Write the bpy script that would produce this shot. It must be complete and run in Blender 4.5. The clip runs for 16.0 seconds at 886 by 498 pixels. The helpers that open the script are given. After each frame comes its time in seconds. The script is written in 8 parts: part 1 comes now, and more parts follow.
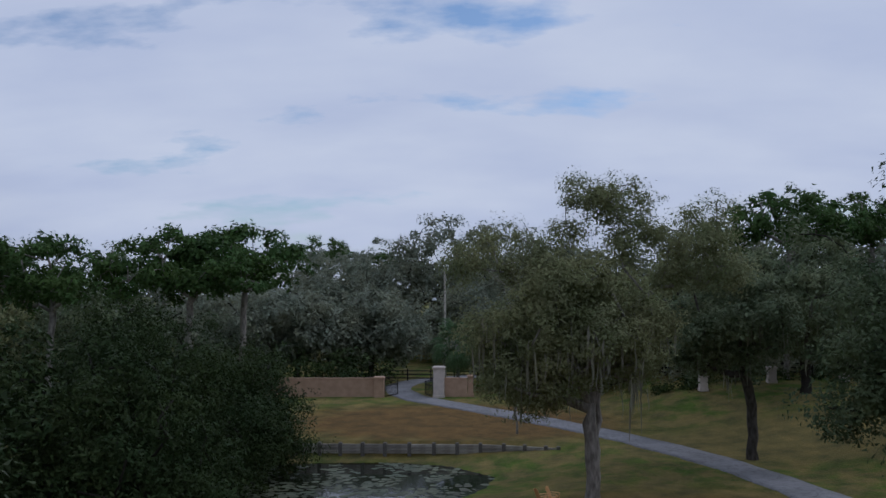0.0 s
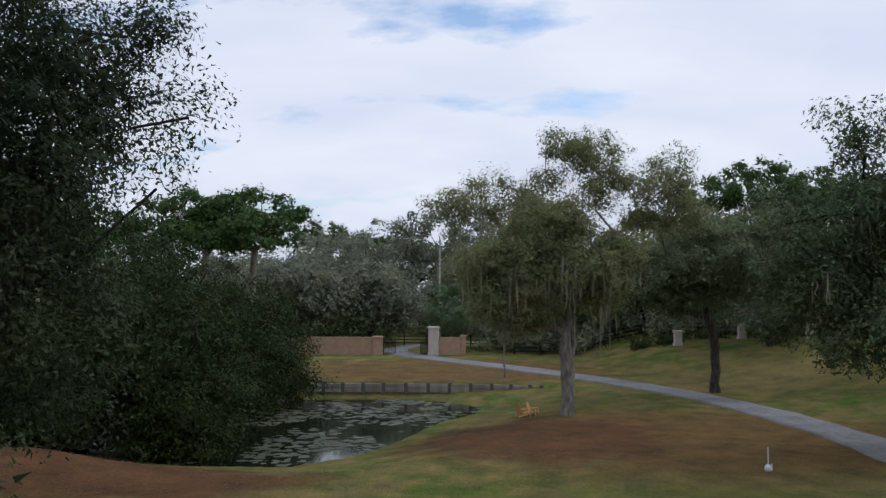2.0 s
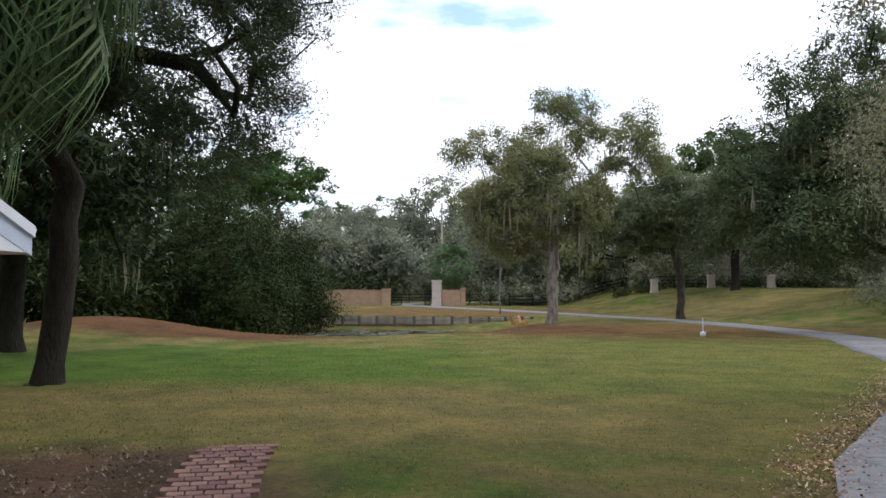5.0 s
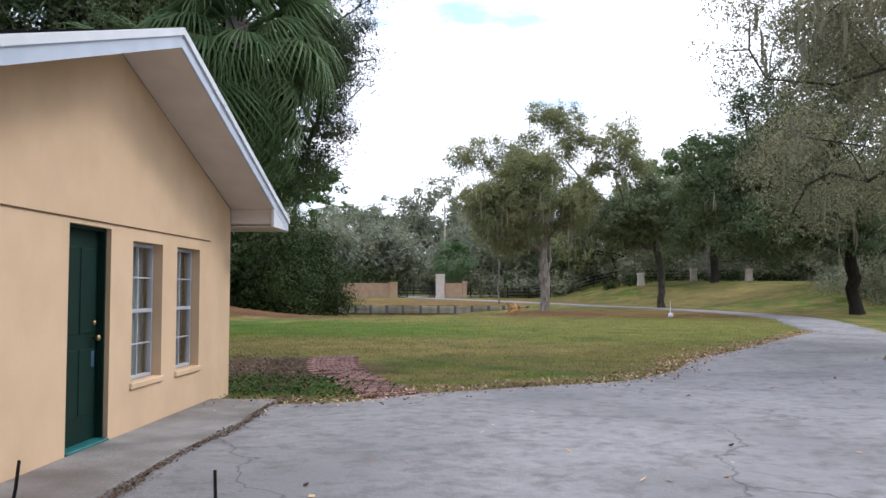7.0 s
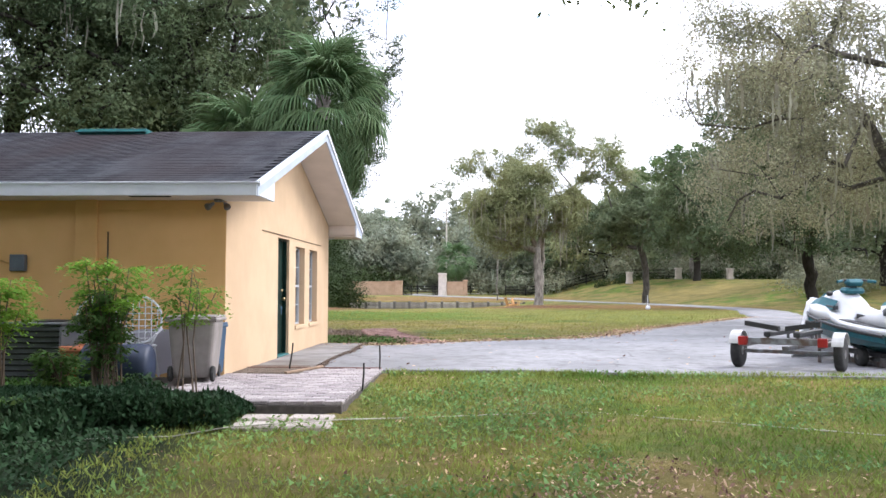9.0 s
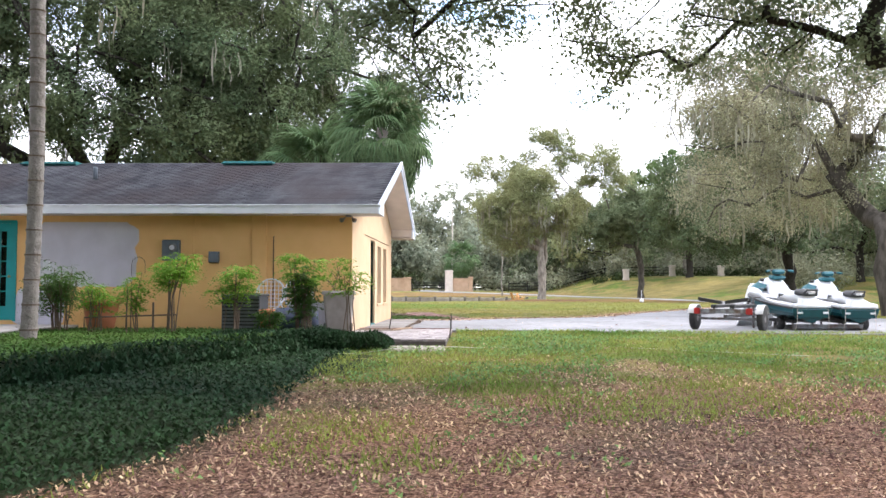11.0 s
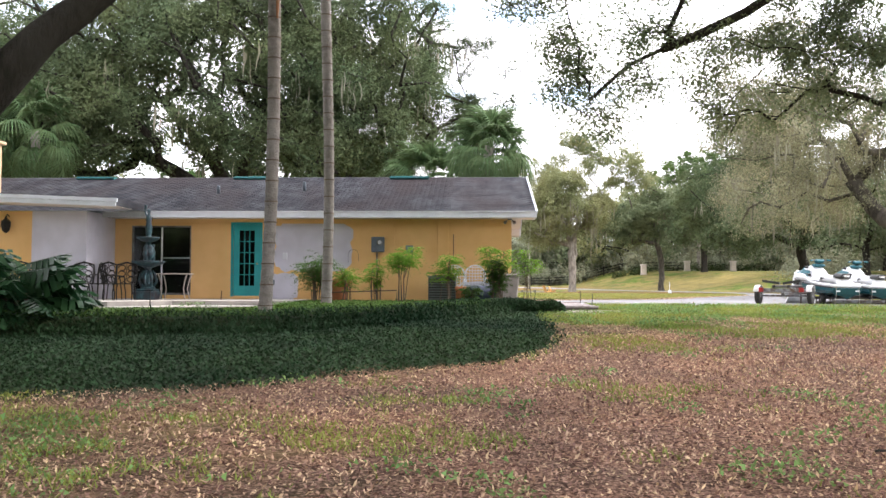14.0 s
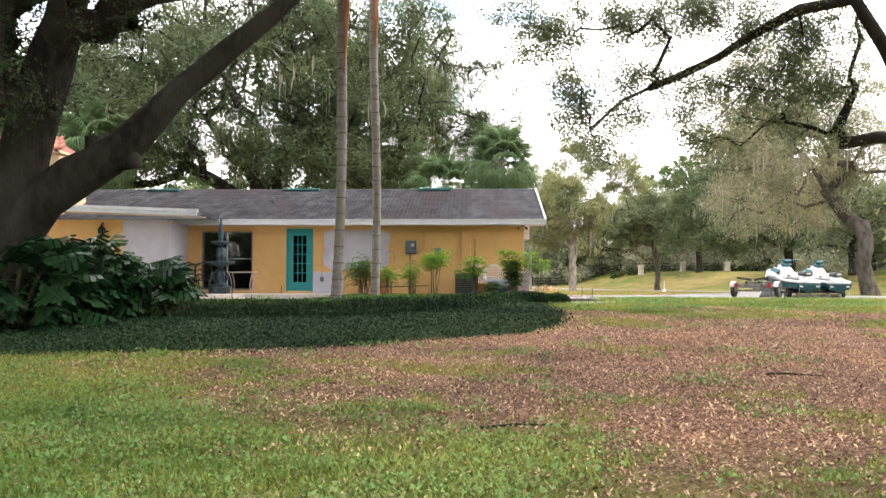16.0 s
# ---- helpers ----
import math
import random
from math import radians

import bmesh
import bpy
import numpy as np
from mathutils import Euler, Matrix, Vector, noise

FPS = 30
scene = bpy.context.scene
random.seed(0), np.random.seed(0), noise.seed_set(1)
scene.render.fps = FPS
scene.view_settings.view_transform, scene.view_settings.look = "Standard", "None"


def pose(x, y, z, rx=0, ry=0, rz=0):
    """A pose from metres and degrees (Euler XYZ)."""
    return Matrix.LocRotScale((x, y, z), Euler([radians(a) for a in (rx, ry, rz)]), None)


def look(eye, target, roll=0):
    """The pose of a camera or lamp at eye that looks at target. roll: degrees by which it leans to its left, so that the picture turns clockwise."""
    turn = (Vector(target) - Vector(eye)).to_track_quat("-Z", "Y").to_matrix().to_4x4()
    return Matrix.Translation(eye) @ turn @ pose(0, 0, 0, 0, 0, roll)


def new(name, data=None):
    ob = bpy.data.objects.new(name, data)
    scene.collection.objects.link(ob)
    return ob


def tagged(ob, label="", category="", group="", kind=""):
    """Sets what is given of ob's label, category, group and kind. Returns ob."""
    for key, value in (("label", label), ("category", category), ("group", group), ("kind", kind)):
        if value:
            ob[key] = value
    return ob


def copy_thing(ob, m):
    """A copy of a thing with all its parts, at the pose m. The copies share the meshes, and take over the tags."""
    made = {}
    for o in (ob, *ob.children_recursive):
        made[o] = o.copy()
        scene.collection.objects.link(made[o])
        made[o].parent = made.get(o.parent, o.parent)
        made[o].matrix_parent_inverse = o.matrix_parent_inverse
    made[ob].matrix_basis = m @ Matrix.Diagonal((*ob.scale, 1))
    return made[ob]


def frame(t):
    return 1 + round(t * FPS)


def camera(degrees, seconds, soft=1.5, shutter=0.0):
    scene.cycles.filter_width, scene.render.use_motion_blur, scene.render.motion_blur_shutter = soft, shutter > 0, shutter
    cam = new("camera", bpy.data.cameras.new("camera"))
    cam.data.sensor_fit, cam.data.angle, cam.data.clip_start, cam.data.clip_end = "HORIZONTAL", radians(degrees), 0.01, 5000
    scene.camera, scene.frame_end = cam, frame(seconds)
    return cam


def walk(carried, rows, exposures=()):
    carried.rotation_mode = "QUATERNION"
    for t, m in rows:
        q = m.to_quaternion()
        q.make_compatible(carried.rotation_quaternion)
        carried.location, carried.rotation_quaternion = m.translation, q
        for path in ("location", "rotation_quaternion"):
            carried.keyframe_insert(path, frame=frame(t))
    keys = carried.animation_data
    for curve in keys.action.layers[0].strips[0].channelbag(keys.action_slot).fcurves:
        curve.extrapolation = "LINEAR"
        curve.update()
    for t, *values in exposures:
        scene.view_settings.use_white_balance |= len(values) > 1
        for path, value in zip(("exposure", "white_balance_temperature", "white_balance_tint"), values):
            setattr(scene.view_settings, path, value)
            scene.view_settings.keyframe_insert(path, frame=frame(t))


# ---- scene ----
cam = camera(53.5, 16.0, soft=1.5)
METRES, EYE, TILT, LEAN, TURN = 53.0, 10.6, -1.45, -0.1, 3.0
ROWS = [
    (0.0, 0.0, 0.0, 0.0, 0.02, 4.22, 0.33),
    (0.5, 0.0017, -0.0267, -0.0192, 0.01, 4.28, 0.25),
    (1.0, 0.0031, -0.0543, -0.0375, -0.05, 4.28, 0.18),
    (1.5, 0.004, -0.0818, -0.0556, -0.11, 4.28, 0.07),
    (2.0, 0.0039, -0.1095, -0.0728, -0.19, 4.27, 0.05),
    (2.5, 0.0026, -0.1385, -0.0902, -0.27, 4.24, -0.05),
    (3.0, 0.0008, -0.1678, -0.1083, -0.31, 4.25, -0.12),
    (3.5, -0.0019, -0.1977, -0.1268, -0.35, 4.24, -0.11),
    (4.0, -0.0043, -0.2288, -0.1448, -0.38, 4.21, -0.09),
    (6.5, -0.0143, -0.4053, -0.1804, -0.4, 4.09, -0.03),
    (7.0, -0.017, -0.4446, -0.1839, -0.42, 4.07, -0.07),
    (7.5, -0.0199, -0.4832, -0.1876, -0.45, 4.08, -0.11),
    (8.0, -0.0227, -0.5197, -0.1902, -0.47, 4.1, -0.12),
    (8.5, -0.0253, -0.5546, -0.1918, -0.5, 4.1, -0.08),
    (11.0, -0.0514, -0.7083, -0.2018, -0.66, 3.98, -0.08),
    (11.5, -0.0629, -0.7351, -0.2038, -0.69, 3.95, -0.14),
    (12.0, -0.0776, -0.7597, -0.2058, -0.72, 3.93, -0.21),
    (12.5, -0.0922, -0.7815, -0.2072, -0.72, 3.9, -0.19),
    (13.0, -0.1058, -0.8006, -0.2088, -0.72, 3.85, -0.18),
    (13.5, -0.1179, -0.8183, -0.2104, -0.72, 3.82, -0.12),
    (14.0, -0.128, -0.8361, -0.2122, -0.71, 3.78, -0.07),
    (14.5, -0.136, -0.8558, -0.214, -0.71, 3.8, 0.03),
    (15.0, -0.1409, -0.8778, -0.2156, -0.71, 3.8, 0.07),
    (15.5, -0.1438, -0.9014, -0.2172, -0.74, 3.82, 0.06),
    (16.0, -0.1449, -0.925, -0.2177, -0.77, 3.87, 0.0),
]

EXPOSURES = [(0.0, -1.4, 5500, 12), (1.0, -1.15, 5800, 11), (2.0, -0.85, 6000, 10), (3.0, -0.5, 6200, 10), (4.0, -0.2, 6400, 10), (6.5, 0.12, 6200, 10), (7.5, 0.48, 6180, 12), (8.5, 0.97, 6200, 12), (11.0, 1.42, 6380, 11.5), (13.5, 1.48, 6700, 12), (16.0, 1.62, 7280, 12)]
walk(cam, [(t, pose(0, 0, EYE, TILT, LEAN, TURN) @ pose(METRES * x, METRES * y, METRES * z, 90 + pitch, roll, yaw)) for t, x, y, z, yaw, pitch, roll in ROWS], EXPOSURES)

# ---- world and sun ----
SUN_EL, SUN_AZ = 44.0, 62.0   # azimuth clockwise from +y


def make_world():
    w = bpy.data.worlds.new("sky")
    scene.world = w
    w.use_nodes = True
    nt = w.node_tree
    nt.nodes.clear()
    N, L = nt.nodes.new, nt.links.new
    out, bg = N("ShaderNodeOutputWorld"), N("ShaderNodeBackground")
    sky = N("ShaderNodeTexSky")
    sky.sky_type, sky.sun_disc = "NISHITA", False
    sky.sun_elevation, sky.sun_rotation = radians(SUN_EL), radians(SUN_AZ)
    tc = N("ShaderNodeTexCoord")
    sep = N("ShaderNodeSeparateXYZ")
    L(tc.outputs["Generated"], sep.inputs[0])
    # clouds lie on a flat sheet: stretch the direction by 1 / (z + c)
    add = N("ShaderNodeMath"); add.operation = "ADD"; add.inputs[1].default_value = 0.28
    L(sep.outputs["Z"], add.inputs[0])
    comb = N("ShaderNodeCombineXYZ")
    for k, ax in enumerate("XY"):
        d = N("ShaderNodeMath"); d.operation = "DIVIDE"
        L(sep.outputs[ax], d.inputs[0]); L(add.outputs[0], d.inputs[1])
        L(d.outputs[0], comb.inputs[k])
    n1 = N("ShaderNodeTexNoise"); n1.inputs["Scale"].default_value = 2.1; n1.inputs["Detail"].default_value = 7; n1.inputs["Roughness"].default_value = 0.55
    n2 = N("ShaderNodeTexNoise"); n2.inputs["Scale"].default_value = 2.6; n2.inputs["Detail"].default_value = 4
    mp = N("ShaderNodeMapping"); mp.inputs["Location"].default_value = (3.1, 7.4, 0); mp.inputs["Scale"].default_value = (0.75, 1.25, 1)
    L(comb.outputs[0], mp.inputs[0]); L(mp.outputs[0], n1.inputs["Vector"]); L(mp.outputs[0], n2.inputs["Vector"])
    # open gaps of blue high in the sheet
    ramp = N("ShaderNodeValToRGB")
    ramp.color_ramp.elements[0].position, ramp.color_ramp.elements[1].position = 0.33, 0.43
    L(n1.outputs["Fac"], ramp.inputs[0])
    shade = N("ShaderNodeValToRGB")
    shade.color_ramp.elements[0].position, shade.color_ramp.elements[1].position = 0.3, 0.7
    shade.color_ramp.elements[0].color = (11.0, 11.4, 13.0, 1)
    shade.color_ramp.elements[1].color = (13.2, 13.3, 14.0, 1)
    L(n2.outputs["Fac"], shade.inputs[0])
    mix = N("ShaderNodeMix"); mix.data_type = "RGBA"
    blue = N("ShaderNodeVectorMath"); blue.operation = "SCALE"; blue.inputs["Scale"].default_value = 2.2
    L(sky.outputs[0], blue.inputs[0])
    L(ramp.outputs[0], mix.inputs[0]); L(blue.outputs[0], mix.inputs[6]); L(shade.outputs[0], mix.inputs[7])
    a, e = radians(SUN_AZ), radians(SUN_EL)
    dot = N("ShaderNodeVectorMath"); dot.operation = "DOT_PRODUCT"
    dot.inputs[1].default_value = (math.sin(a) * math.cos(e), math.cos(a) * math.cos(e), math.sin(e))
    L(tc.outputs["Generated"], dot.inputs[0])
    glow = N("ShaderNodeMapRange"); glow.inputs[1].default_value, glow.inputs[2].default_value, glow.inputs[3].default_value, glow.inputs[4].default_value = -1, 0.1, 0.3, 1.16
    L(dot.outputs["Value"], glow.inputs[0])
    sc = N("ShaderNodeVectorMath"); sc.operation = "SCALE"
    L(mix.outputs[2], sc.inputs[0]); L(glow.outputs[0], sc.inputs["Scale"])
    L(sc.outputs[0], bg.inputs[0])
    bg.inputs[1].default_value = 0.1
    L(bg.outputs[0], out.inputs[0])


make_world()
sun = new("sun", bpy.data.lights.new("sun", "SUN"))
sun.data.energy, sun.data.angle, sun.data.color = 1.3, radians(16), (1.0, 0.95, 0.88)
_a, _e = radians(SUN_AZ), radians(SUN_EL)
sun.matrix_world = look((0, 0, 0), (-math.sin(_a) * math.cos(_e), -math.cos(_a) * math.cos(_e), -math.sin(_e)))
sun.location = (0, 0, 60)


# ---- materials ----
def mat(name, c1, c2=None, rough=0.8, scale=4.0, detail=5.0, bump=0.0, bscale=None, metal=0.0, big=None, bigscale=0.35, lo=0.35, hi=0.65,
        island=0.0, randob=0.0, through_light=0.0, spec=0.5, stretch=None, world=False):
    """Two-scale procedural paint: fine noise c1 to c2, broad noise towards big, optional variation per piece."""
    m = bpy.data.materials.new(name)
    m.use_nodes = True
    nt = m.node_tree
    N, L = nt.nodes.new, nt.links.new
    bs = nt.nodes["Principled BSDF"]
    bs.inputs["Roughness"].default_value, bs.inputs["Metallic"].default_value = rough, metal
    bs.inputs["Specular IOR Level"].default_value = spec
    tc = N("ShaderNodeTexCoord")
    vec = N("ShaderNodeNewGeometry").outputs["Position"] if world else tc.outputs["Object"]
    if stretch:
        mp = N("ShaderNodeMapping"); mp.inputs["Scale"].default_value = stretch
        L(vec, mp.inputs[0]); vec = mp.outputs[0]
    c2 = c2 or tuple(v * 0.8 for v in c1)
    n = N("ShaderNodeTexNoise"); n.inputs["Scale"].default_value, n.inputs["Detail"].default_value = scale, detail
    L(vec, n.inputs["Vector"])
    r = N("ShaderNodeValToRGB")
    r.color_ramp.elements[0].position, r.color_ramp.elements[1].position = lo, hi
    r.color_ramp.elements[0].color, r.color_ramp.elements[1].color = (*c1, 1), (*c2, 1)
    L(n.outputs["Fac"], r.inputs[0])
    col = r.outputs[0]
    if big:
        nb = N("ShaderNodeTexNoise"); nb.inputs["Scale"].default_value, nb.inputs["Detail"].default_value = bigscale, 4
        L(vec, nb.inputs["Vector"])
        rb = N("ShaderNodeValToRGB"); rb.color_ramp.elements[0].position, rb.color_ramp.elements[1].position = 0.42, 0.66
        L(nb.outputs["Fac"], rb.inputs[0])
        mx = N("ShaderNodeMix"); mx.data_type = "RGBA"
        L(rb.outputs[0], mx.inputs[0]); L(col, mx.inputs[6]); mx.inputs[7].default_value = (*big, 1)
        col = mx.outputs[2]
    if island or randob:
        src = N("ShaderNodeNewGeometry").outputs["Random Per Island"] if island else N("ShaderNodeObjectInfo").outputs["Random"]
        a = island or randob
        mr = N("ShaderNodeMapRange"); mr.inputs[3].default_value, mr.inputs[4].default_value = 1 - a, 1 + a
        L(src, mr.inputs[0])
        hs = N("ShaderNodeHueSaturation")
        L(mr.outputs[0], hs.inputs["Value"]); L(col, hs.inputs["Color"])
        mh = N("ShaderNodeMapRange"); mh.inputs[3].default_value, mh.inputs[4].default_value = 0.5 - 0.05 * a, 0.5 + 0.05 * a
        L(src, mh.inputs[0]); L(mh.outputs[0], hs.inputs["Hue"])
        col = hs.outputs[0]
    L(col, bs.inputs["Base Color"])
    if bump:
        nb2 = N("ShaderNodeTexNoise"); nb2.inputs["Scale"].default_value, nb2.inputs["Detail"].default_value = bscale or scale * 3, 6
        L(vec, nb2.inputs["Vector"])
        bp = N("ShaderNodeBump"); bp.inputs["Strength"].default_value, bp.inputs["Distance"].default_value = min(1, bump * 5), bump * 0.1
        L(nb2.outputs["Fac"], bp.inputs["Height"]); L(bp.outputs[0], bs.inputs["Normal"])
    if through_light:
        tr = N("ShaderNodeBsdfTranslucent"); ms = N("ShaderNodeMixShader"); ms.inputs[0].default_value = through_light
        L(col, tr.inputs[0]); L(bs.outputs[0], ms.inputs[1]); L(tr.outputs[0], ms.inputs[2])
        L(ms.outputs[0], nt.nodes["Material Output"].inputs[0])
    return m


def leafmat(name, c1, c2, a=0.22, rough=0.55, t=0.25):
    warm = (c2[0] * 1.04, c2[1] * 0.99, c2[2] * 0.88)
    return mat(name, c1, c2, rough=rough, scale=0.7, detail=4, island=a, through_light=t, spec=0.06, big=warm, bigscale=0.28)


def lawn_material():
    """Grass, straw and leaf litter in broad uneven patches."""
    m = bpy.data.materials.new("lawn_soil")
    m.use_nodes = True
    nt = m.node_tree
    N, L = nt.nodes.new, nt.links.new
    bs = nt.nodes["Principled BSDF"]
    bs.inputs["Roughness"].default_value, bs.inputs["Specular IOR Level"].default_value = 0.95, 0.1
    tc = N("ShaderNodeTexCoord")
    P = tc.outputs["Object"]

    def noise_of(scale, detail=5, rough=0.6):
        n = N("ShaderNodeTexNoise"); n.inputs["Scale"].default_value, n.inputs["Detail"].default_value, n.inputs["Roughness"].default_value = scale, detail, rough
        L(P, n.inputs["Vector"])
        return n.outputs["Fac"]

    def ramp(v, a, b, ca, cb):
        r = N("ShaderNodeValToRGB"); e = r.color_ramp.elements
        e[0].position, e[1].position, e[0].color, e[1].color = a, b, (*ca, 1), (*cb, 1)
        L(v, r.inputs[0])
        return r.outputs[0]

    def mixed(fac, a, b):
        x = N("ShaderNodeMix"); x.data_type = "RGBA"
        L(fac, x.inputs[0]); L(a, x.inputs[6]); L(b, x.inputs[7])
        return x.outputs[2]

    patch = noise_of(0.45, 6)

    def zone(cx, cy, rx, ry, soft=0.5, amp=1.1):
        sub = N("ShaderNodeVectorMath"); sub.operation = "SUBTRACT"; sub.inputs[1].default_value = (cx, cy, 0)
        L(P, sub.inputs[0])
        mul = N("ShaderNodeVectorMath"); mul.operation = "MULTIPLY"; mul.inputs[1].default_value = (1 / rx, 1 / ry, 0)
        L(sub.outputs[0], mul.inputs[0])
        ln = N("ShaderNodeVectorMath"); ln.operation = "LENGTH"
        L(mul.outputs[0], ln.inputs[0])
        ad = N("ShaderNodeMath"); ad.operation = "MULTIPLY_ADD"; ad.inputs[1].default_value = amp
        L(patch, ad.inputs[0]); L(ln.outputs["Value"], ad.inputs[2])
        r = N("ShaderNodeMapRange"); r.interpolation_type = "SMOOTHSTEP"
        r.inputs[1].default_value, r.inputs[2].default_value, r.inputs[3].default_value, r.inputs[4].default_value = 1 + amp * 0.5 - soft / 2, 1 + amp * 0.5 + soft / 2, 1, 0
        L(ad.outputs[0], r.inputs[0])
        return r.outputs[0]

    fine, mid = noise_of(9, 8, 0.7), noise_of(0.55, 7, 0.68)
    green = ramp(fine, 0.35, 0.7, (0.055, 0.118, 0.020), (0.125, 0.180, 0.040))
    straw = ramp(fine, 0.3, 0.7, (0.135, 0.125, 0.045), (0.245, 0.215, 0.095))
    col = mixed(ramp(patch, 0.38, 0.56, (0, 0, 0), (1, 1, 1)), green, straw)
    lush = ramp(fine, 0.3, 0.75, (0.050, 0.125, 0.016), (0.120, 0.185, 0.036))
    flake = N("ShaderNodeTexVoronoi"); flake.inputs["Scale"].default_value = 38
    warp = N("ShaderNodeVectorMath"); warp.operation = "MULTIPLY_ADD"; warp.inputs[1].default_value = (0.06, 0.06, 0)
    wn = N("ShaderNodeTexNoise"); wn.inputs["Scale"].default_value = 14
    L(P, wn.inputs["Vector"]); L(wn.outputs["Color"], warp.inputs[0]); L(P, warp.inputs[2]); L(warp.outputs[0], flake.inputs["Vector"])
    tone = N("ShaderNodeSeparateColor"); L(flake.outputs["Color"], tone.inputs[0])
    # darker towards flake edges: paints the shade in gaps between leaves
    gap_shade = ramp(flake.outputs["Distance"], 0.2, 0.8, (1, 1, 1), (0.36, 0.31, 0.29))
    leafy = ramp(tone.outputs[0], 0.1, 0.95, (0.12, 0.070, 0.056), (0.52, 0.350, 0.280))
    lx = N("ShaderNodeMix"); lx.data_type, lx.blend_type = "RGBA", "MULTIPLY"; lx.inputs[0].default_value = 1
    L(leafy, lx.inputs[6]); L(gap_shade, lx.inputs[7])
    litter = lx.outputs[2]
    mulch = ramp(noise_of(8, 8, 0.75), 0.3, 0.7, (0.075, 0.042, 0.024), (0.17, 0.10, 0.052))
    dry = ramp(fine, 0.3, 0.7, (0.12, 0.085, 0.035), (0.20, 0.135, 0.06))
    # soil below the ivy, with the shade under its leaves in the colour
    ivy = ramp(fine, 0.3, 0.7, (0.014, 0.026, 0.012), (0.03, 0.045, 0.02))
    soil = ramp(fine, 0.3, 0.7, (0.058, 0.042, 0.030), (0.135, 0.098, 0.070))
    col = mixed(zone(-7, 12, 12, 8), col, lush)
    col = mixed(zone(-2, 1.5, 11, 4.0, 1.1, 1.8), col, straw)
    col = mixed(zone(6, 7, 5, 3, 0.9, 1.6), col, lush)
    pale = ramp(fine, 0.3, 0.7, (0.095, 0.130, 0.030), (0.185, 0.195, 0.065))
    col = mixed(zone(7, 14, 7, 13, 0.9), col, pale)
    col = mixed(zone(10, 38, 12, 10, 0.8), col, dry)
    col = mixed(zone(20, 62, 10, 6, 0.8), col, straw)
    col = mixed(zone(3, 38.2, 6.2, 6.6), col, mulch)
    col = mixed(zone(-15, 27, 9, 4.5), col, mulch)
    col = mixed(zone(-3, 72, 14, 9, 0.6), col, dry)
    col = mixed(zone(-4.6, -6.8, 3.0, 3.6), col, soil)
    col = mixed(zone(1.5, -36.0, 11.0, 8.6), col, litter)
    col = mixed(zone(6, -30, 6, 4.5), col, litter)
    col = mixed(zone(-10.5, -27.5, 6.2, 5.0, 0.2, 0.3), col, ivy)
    col = mixed(zone(-8, -21.6, 5.2, 2.8, 0.2, 0.3), col, ivy)
    col = mixed(zone(-6.0, -29.0, 3.0, 4.0, 0.2, 0.3), col, ivy)
    col = mixed(zone(-13, -31.8, 7.2, 3.8, 0.2, 0.3), col, ivy)
    col = mixed(zone(-10.5, -45.0, 6.0, 5.0, 0.8, 0.8), col, lush)
    col = mixed(zone(-5.6, -24.6, 3.3, 3.4, 0.2, 0.3), col, ivy)
    worn = N("ShaderNodeMix"); worn.data_type, worn.blend_type = "RGBA", "MULTIPLY"; worn.inputs[0].default_value = 1
    L(col, worn.inputs[6]); L(ramp(mid, 0.3, 0.7, (0.58, 0.62, 0.62), (1.46, 1.26, 1.06)), worn.inputs[7])
    col = worn.outputs[2]
    L(col, bs.inputs["Base Color"])
    bp = N("ShaderNodeBump"); bp.inputs["Strength"].default_value, bp.inputs["Distance"].default_value = 1.0, 0.06
    L(noise_of(22, 8, 0.75), bp.inputs["Height"]); L(bp.outputs[0], bs.inputs["Normal"])
    return m


M_LAWN = lawn_material()
M_IRON = mat("black_iron", (0.015, 0.015, 0.016), (0.03, 0.028, 0.026), rough=0.5, scale=20, metal=0.6)
M_VERDIGRIS = mat("dark_verdigris_metal", (0.022, 0.05, 0.064), (0.05, 0.12, 0.14), rough=0.55, scale=12, bump=0.1, metal=0.3, big=(0.03, 0.03, 0.04), bigscale=4)
M_BRICK = mat("worn_pale_brick", (0.40, 0.355, 0.355), (0.29, 0.25, 0.25), rough=0.9, scale=9, bump=0.2, bscale=50, randob=0.25)
M_BRICKDARK = mat("old_red_brick", (0.24, 0.13, 0.11), (0.17, 0.09, 0.08), rough=0.9, scale=9, bump=0.2, bscale=50, randob=0.3)
M_STONE = mat("pale_flagstone", (0.48, 0.42, 0.38), (0.36, 0.31, 0.28), rough=0.9, scale=5, bump=0.2, bscale=30)
M_PATIO = mat("pale_patio_slab", (0.46, 0.42, 0.39), (0.35, 0.32, 0.30), rough=0.9, scale=3, bump=0.1, bscale=30)
M_TIMBER = mat("weathered_timber", (0.48, 0.445, 0.39), (0.28, 0.255, 0.22), rough=0.95, scale=5, bump=0.3, bscale=20, randob=0.25, stretch=(0.3, 1, 1))
M_TAN = mat("tan_render", (0.50, 0.34, 0.24), (0.42, 0.28, 0.19), rough=0.9, scale=2, bump=0.1, bscale=50)
M_CREAM = mat("cream_render", (0.66, 0.58, 0.52), (0.56, 0.49, 0.44), rough=0.9, scale=2, bump=0.1, bscale=50)
M_CHAIR = mat("honey_wood", (0.70, 0.40, 0.16), (0.58, 0.31, 0.11), rough=0.7, scale=8)
M_RUBBER = mat("black_rubber", (0.02, 0.02, 0.02), (0.035, 0.034, 0.033), rough=0.85, scale=15)
